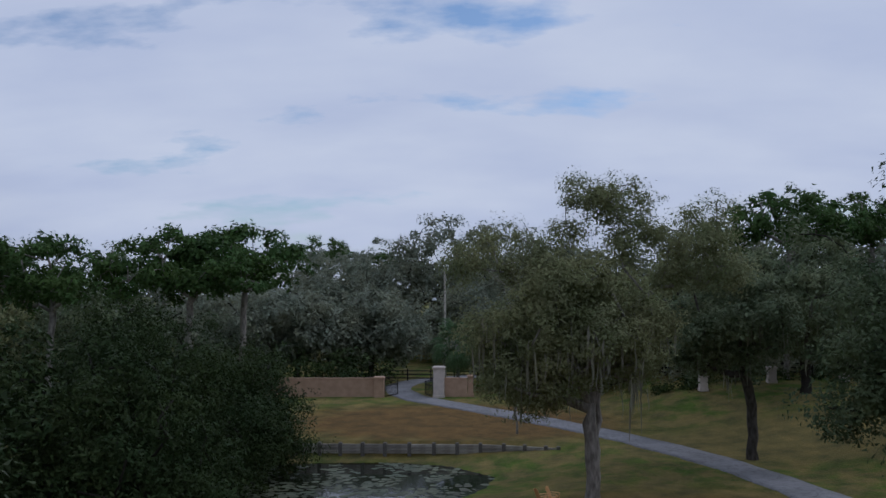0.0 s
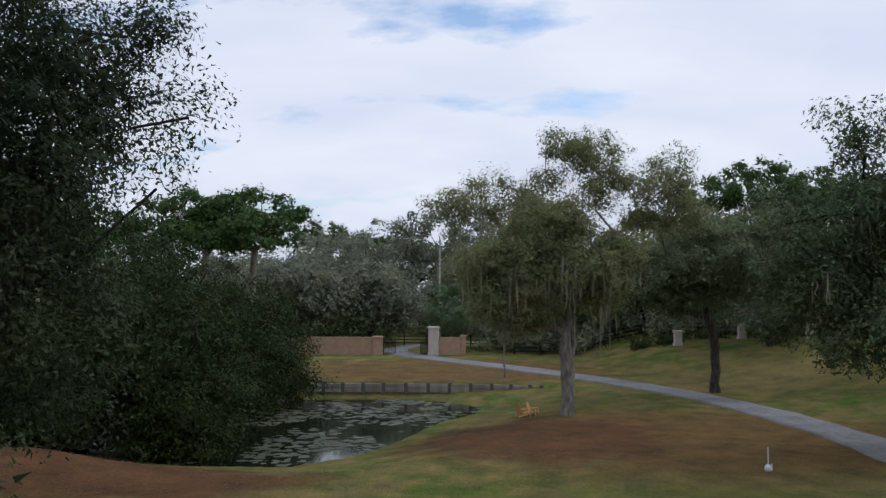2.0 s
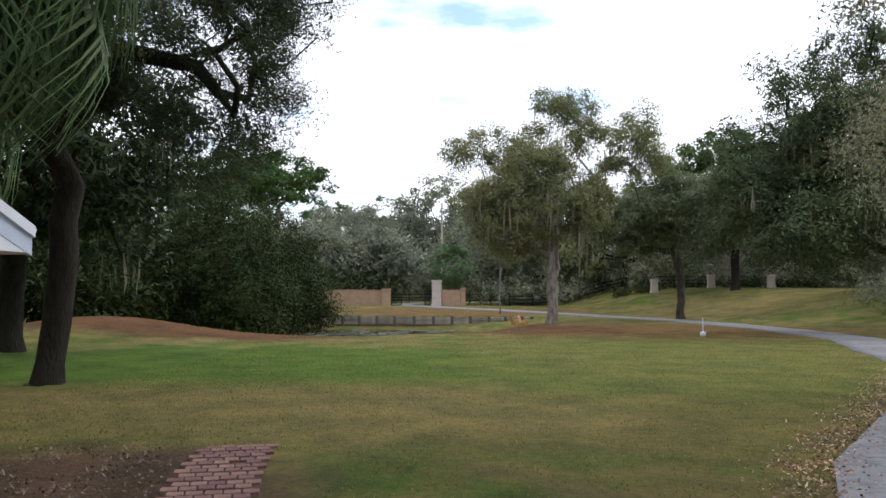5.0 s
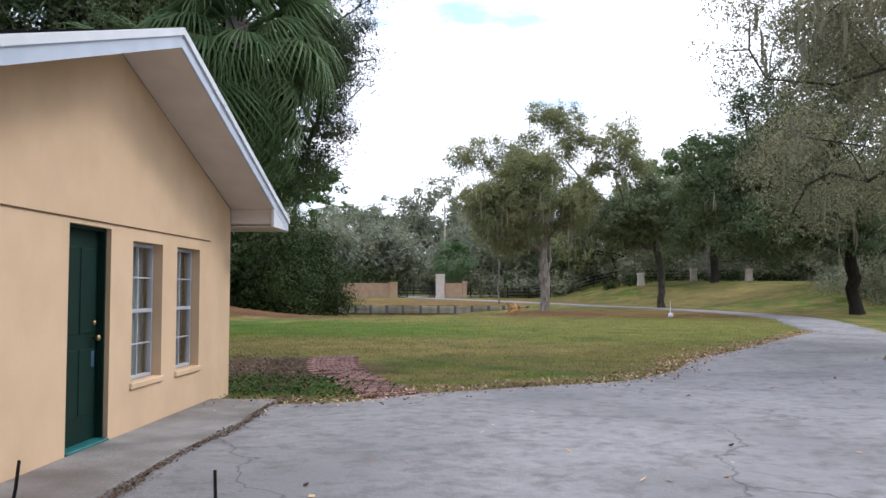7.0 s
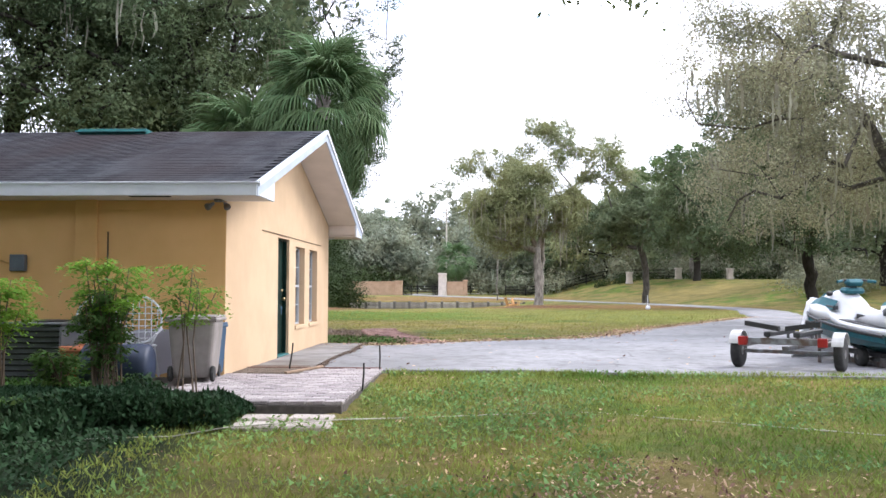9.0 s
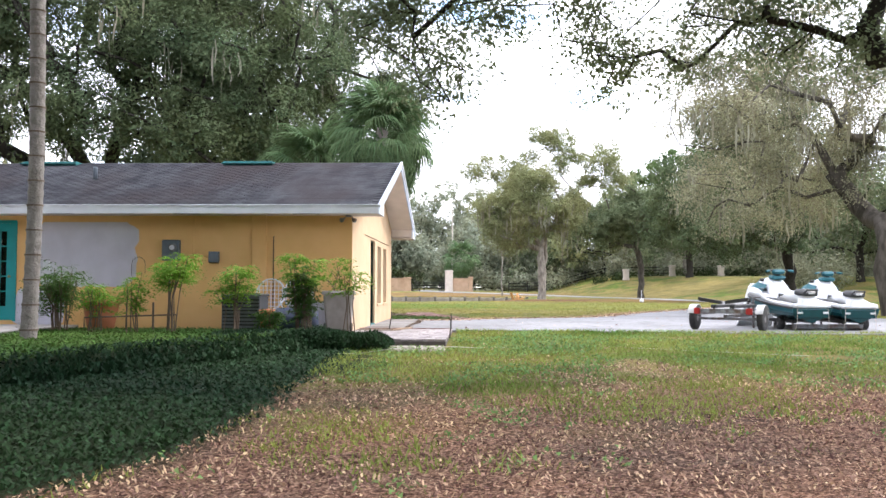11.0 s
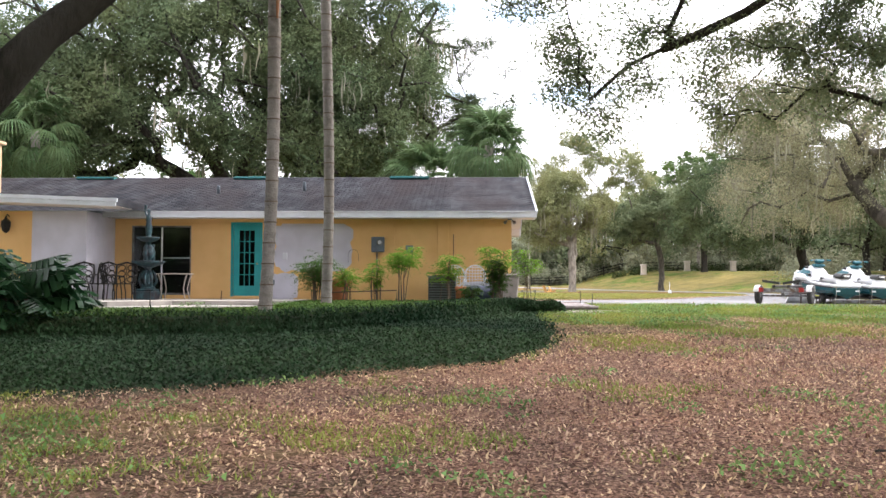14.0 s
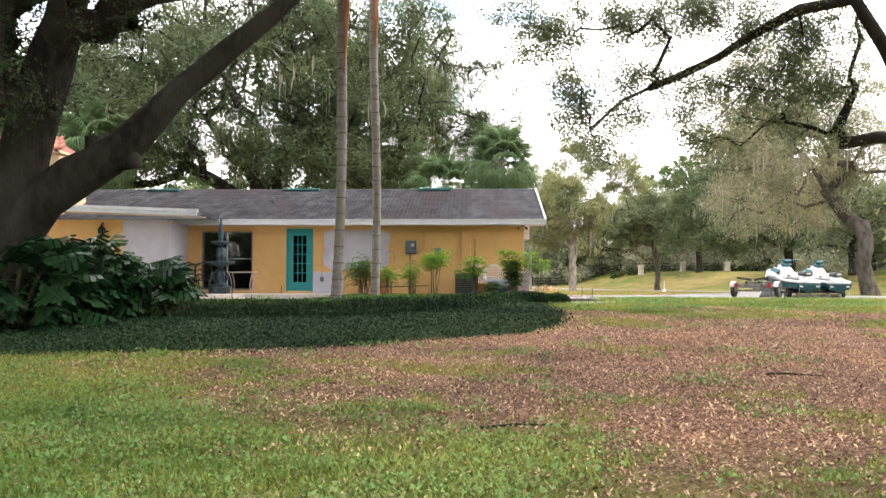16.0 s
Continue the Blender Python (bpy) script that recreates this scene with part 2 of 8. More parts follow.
M_GALV = mat("galvanised_steel", (0.26, 0.27, 0.28), (0.15, 0.15, 0.16), rough=0.55, scale=10, metal=0.5, big=(0.13, 0.09, 0.07), bigscale=5)
M_RED = mat("red_lens", (0.35, 0.02, 0.02), (0.25, 0.012, 0.012), rough=0.3)
M_HULL = mat("dark_teal_gelcoat", (0.006, 0.045, 0.055), (0.008, 0.06, 0.07), rough=0.25, scale=3)
M_DECK = mat("white_gelcoat", (0.72, 0.73, 0.75), (0.64, 0.65, 0.68), rough=0.35, scale=3)
M_TEALPAD = mat("teal_pad", (0.007, 0.115, 0.145), (0.006, 0.085, 0.11), rough=0.6, scale=6)
M_SEAT = mat("black_vinyl", (0.02, 0.02, 0.022), (0.03, 0.03, 0.032), rough=0.5, scale=10)
M_DULLWHITE = mat("dull_white_plastic", (0.56, 0.56, 0.55), (0.44, 0.44, 0.43), rough=0.6, scale=6)
M_TARP = mat("crumpled_white_tarp", (0.72, 0.73, 0.75), (0.6, 0.61, 0.64), rough=0.7, scale=4, bump=0.4, bscale=8)
M_PALMTRUNK = mat("ringed_palm_bark", (0.25, 0.225, 0.205), (0.145, 0.128, 0.115), rough=0.95, scale=8, bump=0.3, bscale=25, big=(0.24, 0.22, 0.20), bigscale=1.2)
M_SHEATH = mat("dry_palm_sheath", (0.34, 0.16, 0.085), (0.24, 0.10, 0.05), rough=0.9, scale=10, stretch=(1, 1, 0.2))
M_FROND = leafmat("palm_fronds", (0.066, 0.124, 0.055), (0.135, 0.20, 0.095), a=0.25, rough=0.45)
M_NANDINA = leafmat("bright_shrub_leaves", (0.105, 0.215, 0.028), (0.21, 0.35, 0.05), a=0.3, t=0.4)
M_NANDINADK = leafmat("low_shrub_leaves", (0.05, 0.105, 0.03), (0.10, 0.17, 0.045), a=0.3, t=0.3)
M_CANE = mat("shrub_cane", (0.14, 0.10, 0.07), (0.09, 0.065, 0.045), rough=0.9, scale=10)
M_PHILO = leafmat("philodendron_leaves", (0.009, 0.032, 0.014), (0.020, 0.054, 0.022), a=0.3, rough=0.28, t=0.12)
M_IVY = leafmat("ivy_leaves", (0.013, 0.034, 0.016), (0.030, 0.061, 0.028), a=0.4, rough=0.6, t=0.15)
# lighter copy of the ivy colour, with the bank top's light painted in
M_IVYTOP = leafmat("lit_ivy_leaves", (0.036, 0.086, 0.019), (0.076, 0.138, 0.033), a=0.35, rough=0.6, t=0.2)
M_GRASS = leafmat("grass_blades", (0.115, 0.190, 0.036), (0.265, 0.305, 0.085), a=0.4, rough=0.7, t=0.3)
M_GRASS2 = leafmat("olive_grass_blades", (0.14, 0.178, 0.034), (0.29, 0.262, 0.085), a=0.35, rough=0.7, t=0.45)
M_LITTER = leafmat("fallen_oak_leaves", (0.225, 0.135, 0.105), (0.46, 0.305, 0.235), a=0.75, rough=0.8, t=0.1)
M_AC = mat("grey_enamel", (0.10, 0.11, 0.115), (0.075, 0.08, 0.085), rough=0.5, scale=8)
M_METER = mat("meter_grey", (0.14, 0.17, 0.20), (0.11, 0.13, 0.16), rough=0.5, scale=8, metal=0.3)
M_TERRA = mat("terracotta", (0.55, 0.19, 0.09), (0.45, 0.15, 0.065), rough=0.85, scale=6)
M_BIN = mat("grey_plastic", (0.32, 0.285, 0.265), (0.24, 0.215, 0.20), rough=0.6, scale=5)
M_BINBLUE = mat("blue_plastic", (0.04, 0.09, 0.16), (0.03, 0.07, 0.13), rough=0.6, scale=5)
M_TILE = mat("clay_roof_tile", (0.28, 0.11, 0.075), (0.20, 0.075, 0.05), rough=0.85, scale=6, randob=0.25)
M_BRASS = mat("dull_brass", (0.45, 0.36, 0.2), (0.36, 0.28, 0.15), rough=0.4, metal=0.9)
M_LILY = leafmat("floating_pond_leaves", (0.075, 0.09, 0.06), (0.13, 0.145, 0.105), a=0.3, rough=0.5, t=0.0)


def glass_material():
    m = bpy.data.materials.new("window_glass")
    m.use_nodes = True
    b = m.node_tree.nodes["Principled BSDF"]
    b.inputs["Base Color"].default_value = (0.9, 0.95, 0.95, 1)
    b.inputs["Transmission Weight"].default_value, b.inputs["Roughness"].default_value, b.inputs["IOR"].default_value = 1.0, 0.02, 1.45
    return m


M_GLASS = glass_material()
M_CONC = mat("old_concrete", (0.30, 0.295, 0.305), (0.235, 0.232, 0.242), rough=0.9, scale=7.0, detail=10, bump=0.15, bscale=25, big=(0.20, 0.198, 0.205), bigscale=0.35, spec=0.2)


def add_cracks(m, scale=0.22):
    """Hairline cracks and dark spots over a paved surface."""
    nt = m.node_tree
    N, L = nt.nodes.new, nt.links.new
    bs = nt.nodes["Principled BSDF"]
    src = bs.inputs["Base Color"].links[0].from_socket
    tc = N("ShaderNodeTexCoord")
    wob = N("ShaderNodeTexNoise"); wob.inputs["Scale"].default_value, wob.inputs["Detail"].default_value = 0.8, 6
    L(tc.outputs["Object"], wob.inputs["Vector"])
    ad = N("ShaderNodeVectorMath"); ad.operation = "MULTIPLY_ADD"; ad.inputs[1].default_value = (1.6, 1.6, 0)
    L(wob.outputs["Color"], ad.inputs[0]); L(tc.outputs["Object"], ad.inputs[2])
    vo = N("ShaderNodeTexVoronoi"); vo.feature = "DISTANCE_TO_EDGE"; vo.inputs["Scale"].default_value = scale
    L(ad.outputs[0], vo.inputs["Vector"])
    r = N("ShaderNodeValToRGB"); e = r.color_ramp.elements
    e[0].position, e[1].position, e[0].color, e[1].color = 0.0, 0.0045, (0.5, 0.5, 0.5, 1), (1, 1, 1, 1)
    L(vo.outputs["Distance"], r.inputs[0])
    sp = N("ShaderNodeTexNoise"); sp.inputs["Scale"].default_value, sp.inputs["Detail"].default_value, sp.inputs["Roughness"].default_value = 3.0, 10, 0.7
    L(tc.outputs["Object"], sp.inputs["Vector"])
    r2 = N("ShaderNodeValToRGB"); e = r2.color_ramp.elements
    e[0].position, e[1].position, e[0].color, e[1].color = 0.33, 0.52, (0.66, 0.65, 0.64, 1), (1, 1, 1, 1)
    L(sp.outputs["Fac"], r2.inputs[0])
    x = N("ShaderNodeMix"); x.data_type, x.blend_type = "RGBA", "MULTIPLY"; x.inputs[0].default_value = 1
    y = N("ShaderNodeMix"); y.data_type, y.blend_type = "RGBA", "MULTIPLY"; y.inputs[0].default_value = 1
    L(src, x.inputs[6]); L(r.outputs[0], x.inputs[7]); L(x.outputs[2], y.inputs[6]); L(r2.outputs[0], y.inputs[7])
    L(y.outputs[2], bs.inputs["Base Color"])


add_cracks(M_CONC)
M_STUCCO = mat("yellow_stucco", (0.78, 0.49, 0.215), (0.72, 0.44, 0.18), rough=0.9, scale=1.6, bump=0.08, bscale=90, spec=0.2)
M_STUCCO_E = mat("peach_stucco", (0.655, 0.475, 0.312), (0.585, 0.42, 0.272), rough=0.9, scale=1.6, bump=0.08, bscale=90, spec=0.2)
M_PRIMER = mat("white_primer", (0.60, 0.59, 0.67), (0.53, 0.52, 0.59), rough=0.9, scale=2.0, bump=0.05, bscale=80)
M_WHITE = mat("white_paint", (0.68, 0.70, 0.75), (0.60, 0.62, 0.67), rough=0.6, scale=2.5)
M_RAKE = mat("blue_grey_paint", (0.50, 0.56, 0.67), (0.44, 0.49, 0.59), rough=0.6, scale=2.5)
M_SASH = mat("grey_white_sash", (0.46, 0.49, 0.53), (0.38, 0.40, 0.44), rough=0.5, scale=3)
M_SOFFIT = mat("soffit_paint", (0.70, 0.63, 0.575), (0.64, 0.575, 0.525), rough=0.8, scale=2.5)
M_SHINGLE = mat("roof_shingle", (0.023, 0.024, 0.030), (0.062, 0.064, 0.073), rough=0.95, scale=2.6, detail=10, bump=0.1, bscale=120, big=(0.040, 0.034, 0.037), bigscale=0.5, spec=0.1, stretch=(1.0, 0.45, 0.45), world=True)
M_GREEN = mat("dark_green_paint", (0.003, 0.018, 0.013), (0.004, 0.023, 0.017), rough=0.55, scale=3, spec=0.2)
M_TEALVENT = mat("dull_teal_vent", (0.008, 0.15, 0.15), (0.006, 0.09, 0.095), rough=0.6, scale=8)
M_TEAL = mat("teal_paint", (0.01, 0.32, 0.33), (0.01, 0.27, 0.28), rough=0.5, scale=3)
# near-black colour that stands in for unlit rooms and hollow slots
M_DARK = mat("unlit_interior_black", (0.012, 0.012, 0.012), (0.02, 0.02, 0.02), rough=0.9)
M_BARK = mat("oak_bark", (0.040, 0.035, 0.030), (0.018, 0.016, 0.013), rough=0.95, scale=6, detail=8, bump=0.6, bscale=14, big=(0.052, 0.048, 0.042), bigscale=0.8, stretch=(1, 1, 0.35), spec=0.1)
M_BARK3 = mat("greyish_bark", (0.125, 0.112, 0.098), (0.055, 0.049, 0.042), rough=0.95, scale=5, detail=8, bump=0.5, bscale=12, stretch=(1, 1, 0.35), spec=0.1)
M_BARK2 = mat("pale_bark", (0.36, 0.33, 0.29), (0.16, 0.145, 0.125), rough=0.95, scale=5, detail=8, bump=0.5, bscale=12, stretch=(1, 1, 0.35), spec=0.15)
M_LEAF_OAK = leafmat("oak_leaves", (0.066, 0.104, 0.054), (0.122, 0.156, 0.082), t=0.26)
# darker copy of the oak leaf colour, with the crowns' shade painted in
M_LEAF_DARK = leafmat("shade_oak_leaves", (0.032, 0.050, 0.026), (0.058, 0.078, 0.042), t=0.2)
M_LEAF_MID = leafmat("mid_oak_leaves", (0.110, 0.152, 0.084), (0.180, 0.214, 0.124), t=0.32)
M_LEAF_OLIVE = leafmat("olive_leaves", (0.172, 0.204, 0.092), (0.268, 0.282, 0.152), t=0.36)
M_LEAF_GREY = leafmat("grey_leaves", (0.205, 0.225, 0.155), (0.305, 0.318, 0.230), t=0.36)
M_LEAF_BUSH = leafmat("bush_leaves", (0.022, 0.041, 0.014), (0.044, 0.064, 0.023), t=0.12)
M_LEAF_PINE = leafmat("pine_needles", (0.045, 0.090, 0.028), (0.080, 0.135, 0.042), t=0.22)
# distant haze is put into this leaf colour by making it paler
M_LEAF_FAR = leafmat("haze_pale_leaves", (0.172, 0.205, 0.150), (0.250, 0.272, 0.205), t=0.36)
M_LEAF_SPARSE = leafmat("sparse_olive_leaves", (0.165, 0.172, 0.100), (0.300, 0.292, 0.205), a=0.4, t=0.34)
M_MOSS = leafmat("hanging_moss", (0.22, 0.22, 0.17), (0.30, 0.29, 0.23), a=0.2)
M_WATER = mat("pond_water", (0.012, 0.016, 0.010), (0.02, 0.024, 0.014), rough=0.06, scale=0.7, bump=0.02, bscale=3)


# ---- mesh helpers ----
class Mesh:
    """Collects vertices and faces; boxes have chamfered edges."""

    def __init__(self):
        self.v, self.f, self.m = [], [], None

    def add(self, verts, faces, m=None):
        o = len(self.v)
        if m is not None:
            verts = [m @ Vector(p) for p in verts]
        self.v.extend(tuple(p) for p in verts)
        self.f.extend(tuple(i + o for i in q) for q in faces)
        return self

    def box(self, x0, y0, z0, x1, y1, z1, c=0.01, m=None):
        c = min(c, 0.45 * min(x1 - x0, y1 - y0, z1 - z0))
        if c <= 0:
            vs = [(x, y, z) for x in (x0, x1) for y in (y0, y1) for z in (z0, z1)]
            return self.add(vs, [(0, 1, 3, 2), (4, 6, 7, 5), (0, 4, 5, 1), (2, 3, 7, 6), (0, 2, 6, 4), (1, 5, 7, 3)], m)
        vs, idx = [], {}
        for i, x in enumerate((x0, x1)):
            for j, y in enumerate((y0, y1)):
                for k, z in enumerate((z0, z1)):
                    s = (1 if i == 0 else -1, 1 if j == 0 else -1, 1 if k == 0 else -1)
                    for a in range(3):
                        p = [x + s[0] * c, y + s[1] * c, z + s[2] * c]
                        p[a] = (x, y, z)[a]
                        idx[i, j, k, a] = len(vs)
                        vs.append(tuple(p))
        fs = []
        for a in range(3):
            b, d = (a + 1) % 3, (a + 2) % 3
            for s in (0, 1):
                q = []
                for u, w in ((0, 0), (1, 0), (1, 1), (0, 1)):
                    key = [0, 0, 0]
                    key[a], key[b], key[d] = s, u, w
                    q.append(idx[(*key, a)])
                fs.append(tuple(q if s else q[::-1]))
            for u in (0, 1):
                for w in (0, 1):
                    k0, k1 = [0, 0, 0], [0, 0, 0]
                    k0[a], k1[a] = 0, 1
                    k0[b] = k1[b] = u
                    k0[d] = k1[d] = w
                    q = [idx[(*k0, b)], idx[(*k1, b)], idx[(*k1, d)], idx[(*k0, d)]]
                    fs.append(tuple(q if u == w else q[::-1]))
        for i in (0, 1):
            for j in (0, 1):
                for k in (0, 1):
                    q = [idx[i, j, k, 0], idx[i, j, k, 1], idx[i, j, k, 2]]
                    fs.append(tuple(q if (i + j + k) % 2 else q[::-1]))
        return self.add(vs, fs, m)

    def tube(self, pts, radii, n=8, caps=True):
        pts = [Vector(p) for p in pts]
        if isinstance(radii, (int, float)):
            radii = [radii] * len(pts)
        vs, fs = [], []
        up = None
        for i, p in enumerate(pts):
            t = (pts[min(i + 1, len(pts) - 1)] - pts[max(i - 1, 0)]).normalized()
            if up is None:
                up = Vector((1, 0, 0)) if abs(t.x) < 0.8 else Vector((0, 1, 0))
            s = t.cross(up).normalized()
            up = s.cross(t).normalized()
            for k in range(n):
                a = 2 * math.pi * k / n
                vs.append(p + (s * math.cos(a) + up * math.sin(a)) * radii[i])
        for i in range(len(pts) - 1):
            for k in range(n):
                a, b = i * n + k, i * n + (k + 1) % n
                fs.append((a, a + n, b + n, b))
        if caps:
            fs.append(tuple(range(n)))
            fs.append(tuple(reversed(range((len(pts) - 1) * n, len(pts) * n))))
        return self.add(vs, fs)

    def lathe(self, prof, n=20, m=None):
        vs, fs = [], []
        for r, z in prof:
            for k in range(n):
                a = 2 * math.pi * k / n
                vs.append((r * math.cos(a), r * math.sin(a), z))
        for i in range(len(prof) - 1):
            for k in range(n):
                a, b = i * n + k, i * n + (k + 1) % n
                fs.append((a, b, b + n, a + n))
        fs.append(tuple(reversed(range(n))))
        fs.append(tuple(range((len(prof) - 1) * n, len(prof) * n)))
        return self.add(vs, fs, m)

    def prism(self, poly, z0, z1, m=None):
        """A polygon, counter-clockwise in x and y, pulled up from z0 to z1."""
        n = len(poly)
        vs = [(x, y, z0) for x, y in poly] + [(x, y, z1) for x, y in poly]
        fs = [tuple(reversed(range(n))), tuple(range(n, 2 * n))] + [(i, (i + 1) % n, n + (i + 1) % n, n + i) for i in range(n)]
        return self.add(vs, fs, m)

    def data(self, name, smooth=False):
        me = bpy.data.meshes.new(name)
        me.from_pydata(self.v, [], self.f)
        if smooth:
            me.polygons.foreach_set("use_smooth", [True] * len(me.polygons))
        me.update()
        return me


def arrays(name, v, f, smooth=False):
    """A mesh from arrays of vertices (n, 3) and faces of one size (m, k)."""
    me = bpy.data.meshes.new(name)
    k = f.shape[1]
    me.vertices.add(len(v)); me.vertices.foreach_set("co", np.ascontiguousarray(v, dtype=np.float32).ravel())
    me.loops.add(f.size); me.loops.foreach_set("vertex_index", np.ascontiguousarray(f, dtype=np.int32).ravel())
    me.polygons.add(len(f)); me.polygons.foreach_set("loop_start", np.arange(0, f.size, k, dtype=np.int32))
    if smooth:
        me.polygons.foreach_set("use_smooth", np.ones(len(f), dtype=bool))
    me.update(calc_edges=True)
    me.validate()
    return me


def part(name, mesh, material, parent=None, label="", smooth=False):
    me = mesh.data(name, smooth) if isinstance(mesh, Mesh) else mesh
    if not me.materials:
        me.materials.append(material)
    ob = new(name, me)
    ob.parent = parent
    if label:
        tagged(ob, label)
    return ob


def thing(name, m, label, category, group="", kind=""):
    ob = new(name)
    ob.empty_display_size = 0.2
    ob.matrix_world = m if isinstance(m, Matrix) else Matrix.Translation(m)
    return tagged(ob, label, category, group, kind)


def solid(name, mesh, material, label, category, group="", kind="", m=None, smooth=False):
    ob = part(name, mesh, material, None, "", smooth)
    if m is not None:
        ob.matrix_world = m if isinstance(m, Matrix) else Matrix.Translation(m)
    return tagged(ob, label, category, group, kind)


def sstep(a, b, x):
    t = np.clip((x - a) / (b - a), 0, 1)
    return t * t * (3 - 2 * t)


# ---- the lie of the land ----
POND = np.array([(-14, 35.3), (-8.8, 35.4), (-6.0, 38.3), (-4.4, 42.4), (-2.4, 50), (-0.3, 54), (0.2, 57), (-2.8, 60.4), (-6.5, 61.6), (-11, 61.4), (-18, 60), (-24, 50), (-22, 39)])
DRIVE = [(12.6, 3.6), (14.6, 11.5), (16.4, 19), (18.3, 27), (18.6, 34.4), (18.0, 42.0), (16.7, 49), (13.9, 57.5), (9.6, 65.3), (3.0, 73.8), (-2.8, 80.2), (-7.9, 86.5), (-9.6, 96), (-4, 104), (12, 110)]
STEP = [(-5.0, -19.3), (-3.5, -21.2), (-3.4, -22.4), (-4.6, -24.5), (-6.3, -27.0), (-8.0, -28.9), (-12, -29.6), (-24, -30.2)]


def seg_dist(px, py, line, closed=False):
    """Distance to a line of points, and on which side (positive: to its right)."""
    best = np.full(px.shape, 1e9)
    side = np.zeros(px.shape)
    pts = list(line) + ([line[0]] if closed else [])
    for (ax, ay), (bx, by) in zip(pts[:-1], pts[1:]):
        dx, dy = bx - ax, by - ay
        t = np.clip(((px - ax) * dx + (py - ay) * dy) / (dx * dx + dy * dy), 0, 1)
        d = np.hypot(px - ax - t * dx, py - ay - t * dy)
        s = (px - ax) * dy - (py - ay) * dx
        side = np.where(d < best, s, side)
        best = np.minimum(best, d)
    return best, side


def inside(px, py, poly):
    r = np.zeros(px.shape, bool)
    n = len(poly)
    for i in range(n):
        (ax, ay), (bx, by) = poly[i], poly[(i + 1) % n]
        if ay != by:
            r ^= ((ay > py) != (by > py)) & (px < (bx - ax) * (py - ay) / (by - ay) + ax)
    return r


def base_height(x, y):
    z = np.interp(y, [-60, -50, -41, -38, -34.5, -30, -27, -20, -10, 20, 45, 62, 86, 140], [-1.45, -1.3, -1.06, -0.95, -0.8, -0.5, -0.36, -0.15, -0.15, -0.19, -0.2, -0.15, 0.35, 0.8])
    d, s = seg_dist(x, y, STEP)
    west = np.interp(y, [-31, -29, -27, -24.4, -22.5, -20], [-0.24, -0.17, -0.17, -0.17, -0.08, -0.05])
    east = np.interp(y, [-31, -29, -27, -24.4, -22.5, -20], [-0.24, -0.17, -0.15, -0.07, -0.05, -0.05])
    top = west + (east - west) * sstep(-10.5, -8.5, x)
    bank = np.where(s > 0, sstep(0.0, 0.22, d), 0) * np.maximum(0, top - z)
    z = z + np.where(y < -19, bank, 0) * sstep(0.5, -2.5, x)
    d, s = seg_dist(x, y, DRIVE)
    z = z + np.where(s > 0, sstep(2.0, 20, d), 0) * 2.3 * sstep(6, 18, x) * sstep(30, 52, y)
    return z


def height(x, y):
    x, y = np.asarray(x, float), np.asarray(y, float)
    z = base_height(x, y)
    d, _ = seg_dist(x, y, [tuple(p) for p in POND], True)
    ins = inside(x, y, POND)
    bowl = np.where(ins, -1.3 - np.minimum(0.5, d * 0.4), -1.3 + d * 0.15)
    keep = (y > 63.05) & (x > -16)
    mound = 1.0 * np.exp(-(((x + 18.5) / 5.6) ** 2 + ((y - 27) / 5.0) ** 2))
    return np.where(keep, z, np.minimum(z, bowl)) + mound


def hz(x, y):
    return float(height(np.array([x]), np.array([y]))[0])


def make_ground():
    def axis(a, b, fine0, fine1, step, far, dense):
        core = np.unique(np.round(np.concatenate([np.arange(fine0, fine1 + 1e-6, step), np.arange(dense[0], dense[1], step / 2)]), 3))
        lo = fine0 - np.geomspace(step, fine0 - a, far)
        hi = fine1 + np.geomspace(step, b - fine1, far)
        return np.concatenate([lo[::-1], core, hi])
    xs = axis(-1500, 1500, -32, 36, 0.45, 26, (-14, -1))
    ys = axis(-1200, 2000, -52, 92, 0.5, 26, (-31, -19))
    X, Y = np.meshgrid(xs, ys, indexing="ij")
    Z = height(X, Y)
    rng = np.random.default_rng(3)
    Z = Z + rng.normal(0, 0.012, Z.shape) * (np.abs(X) < 60)
    v = np.stack([X, Y, Z], -1).reshape(-1, 3)
    nx, ny = len(xs), len(ys)
    i = (np.arange(nx - 1)[:, None] * ny + np.arange(ny - 1)[None, :]).ravel()
    f = np.stack([i, i + ny, i + ny + 1, i + 1], 1)
    solid("ground", arrays("ground", v, f, True), M_LAWN, "patchy winter lawn with bare and leaf-strewn spots", "lawn", kind="structure")


make_ground()

water = Mesh()
water.add([(x, y, -1.3) for x, y in [(-26, 33), (2, 33), (2, 62.6), (-26, 62.6)]], [(0, 1, 2, 3)])
solid("water", water, M_WATER, "dark still pond water with floating algae", "pond", kind="structure")


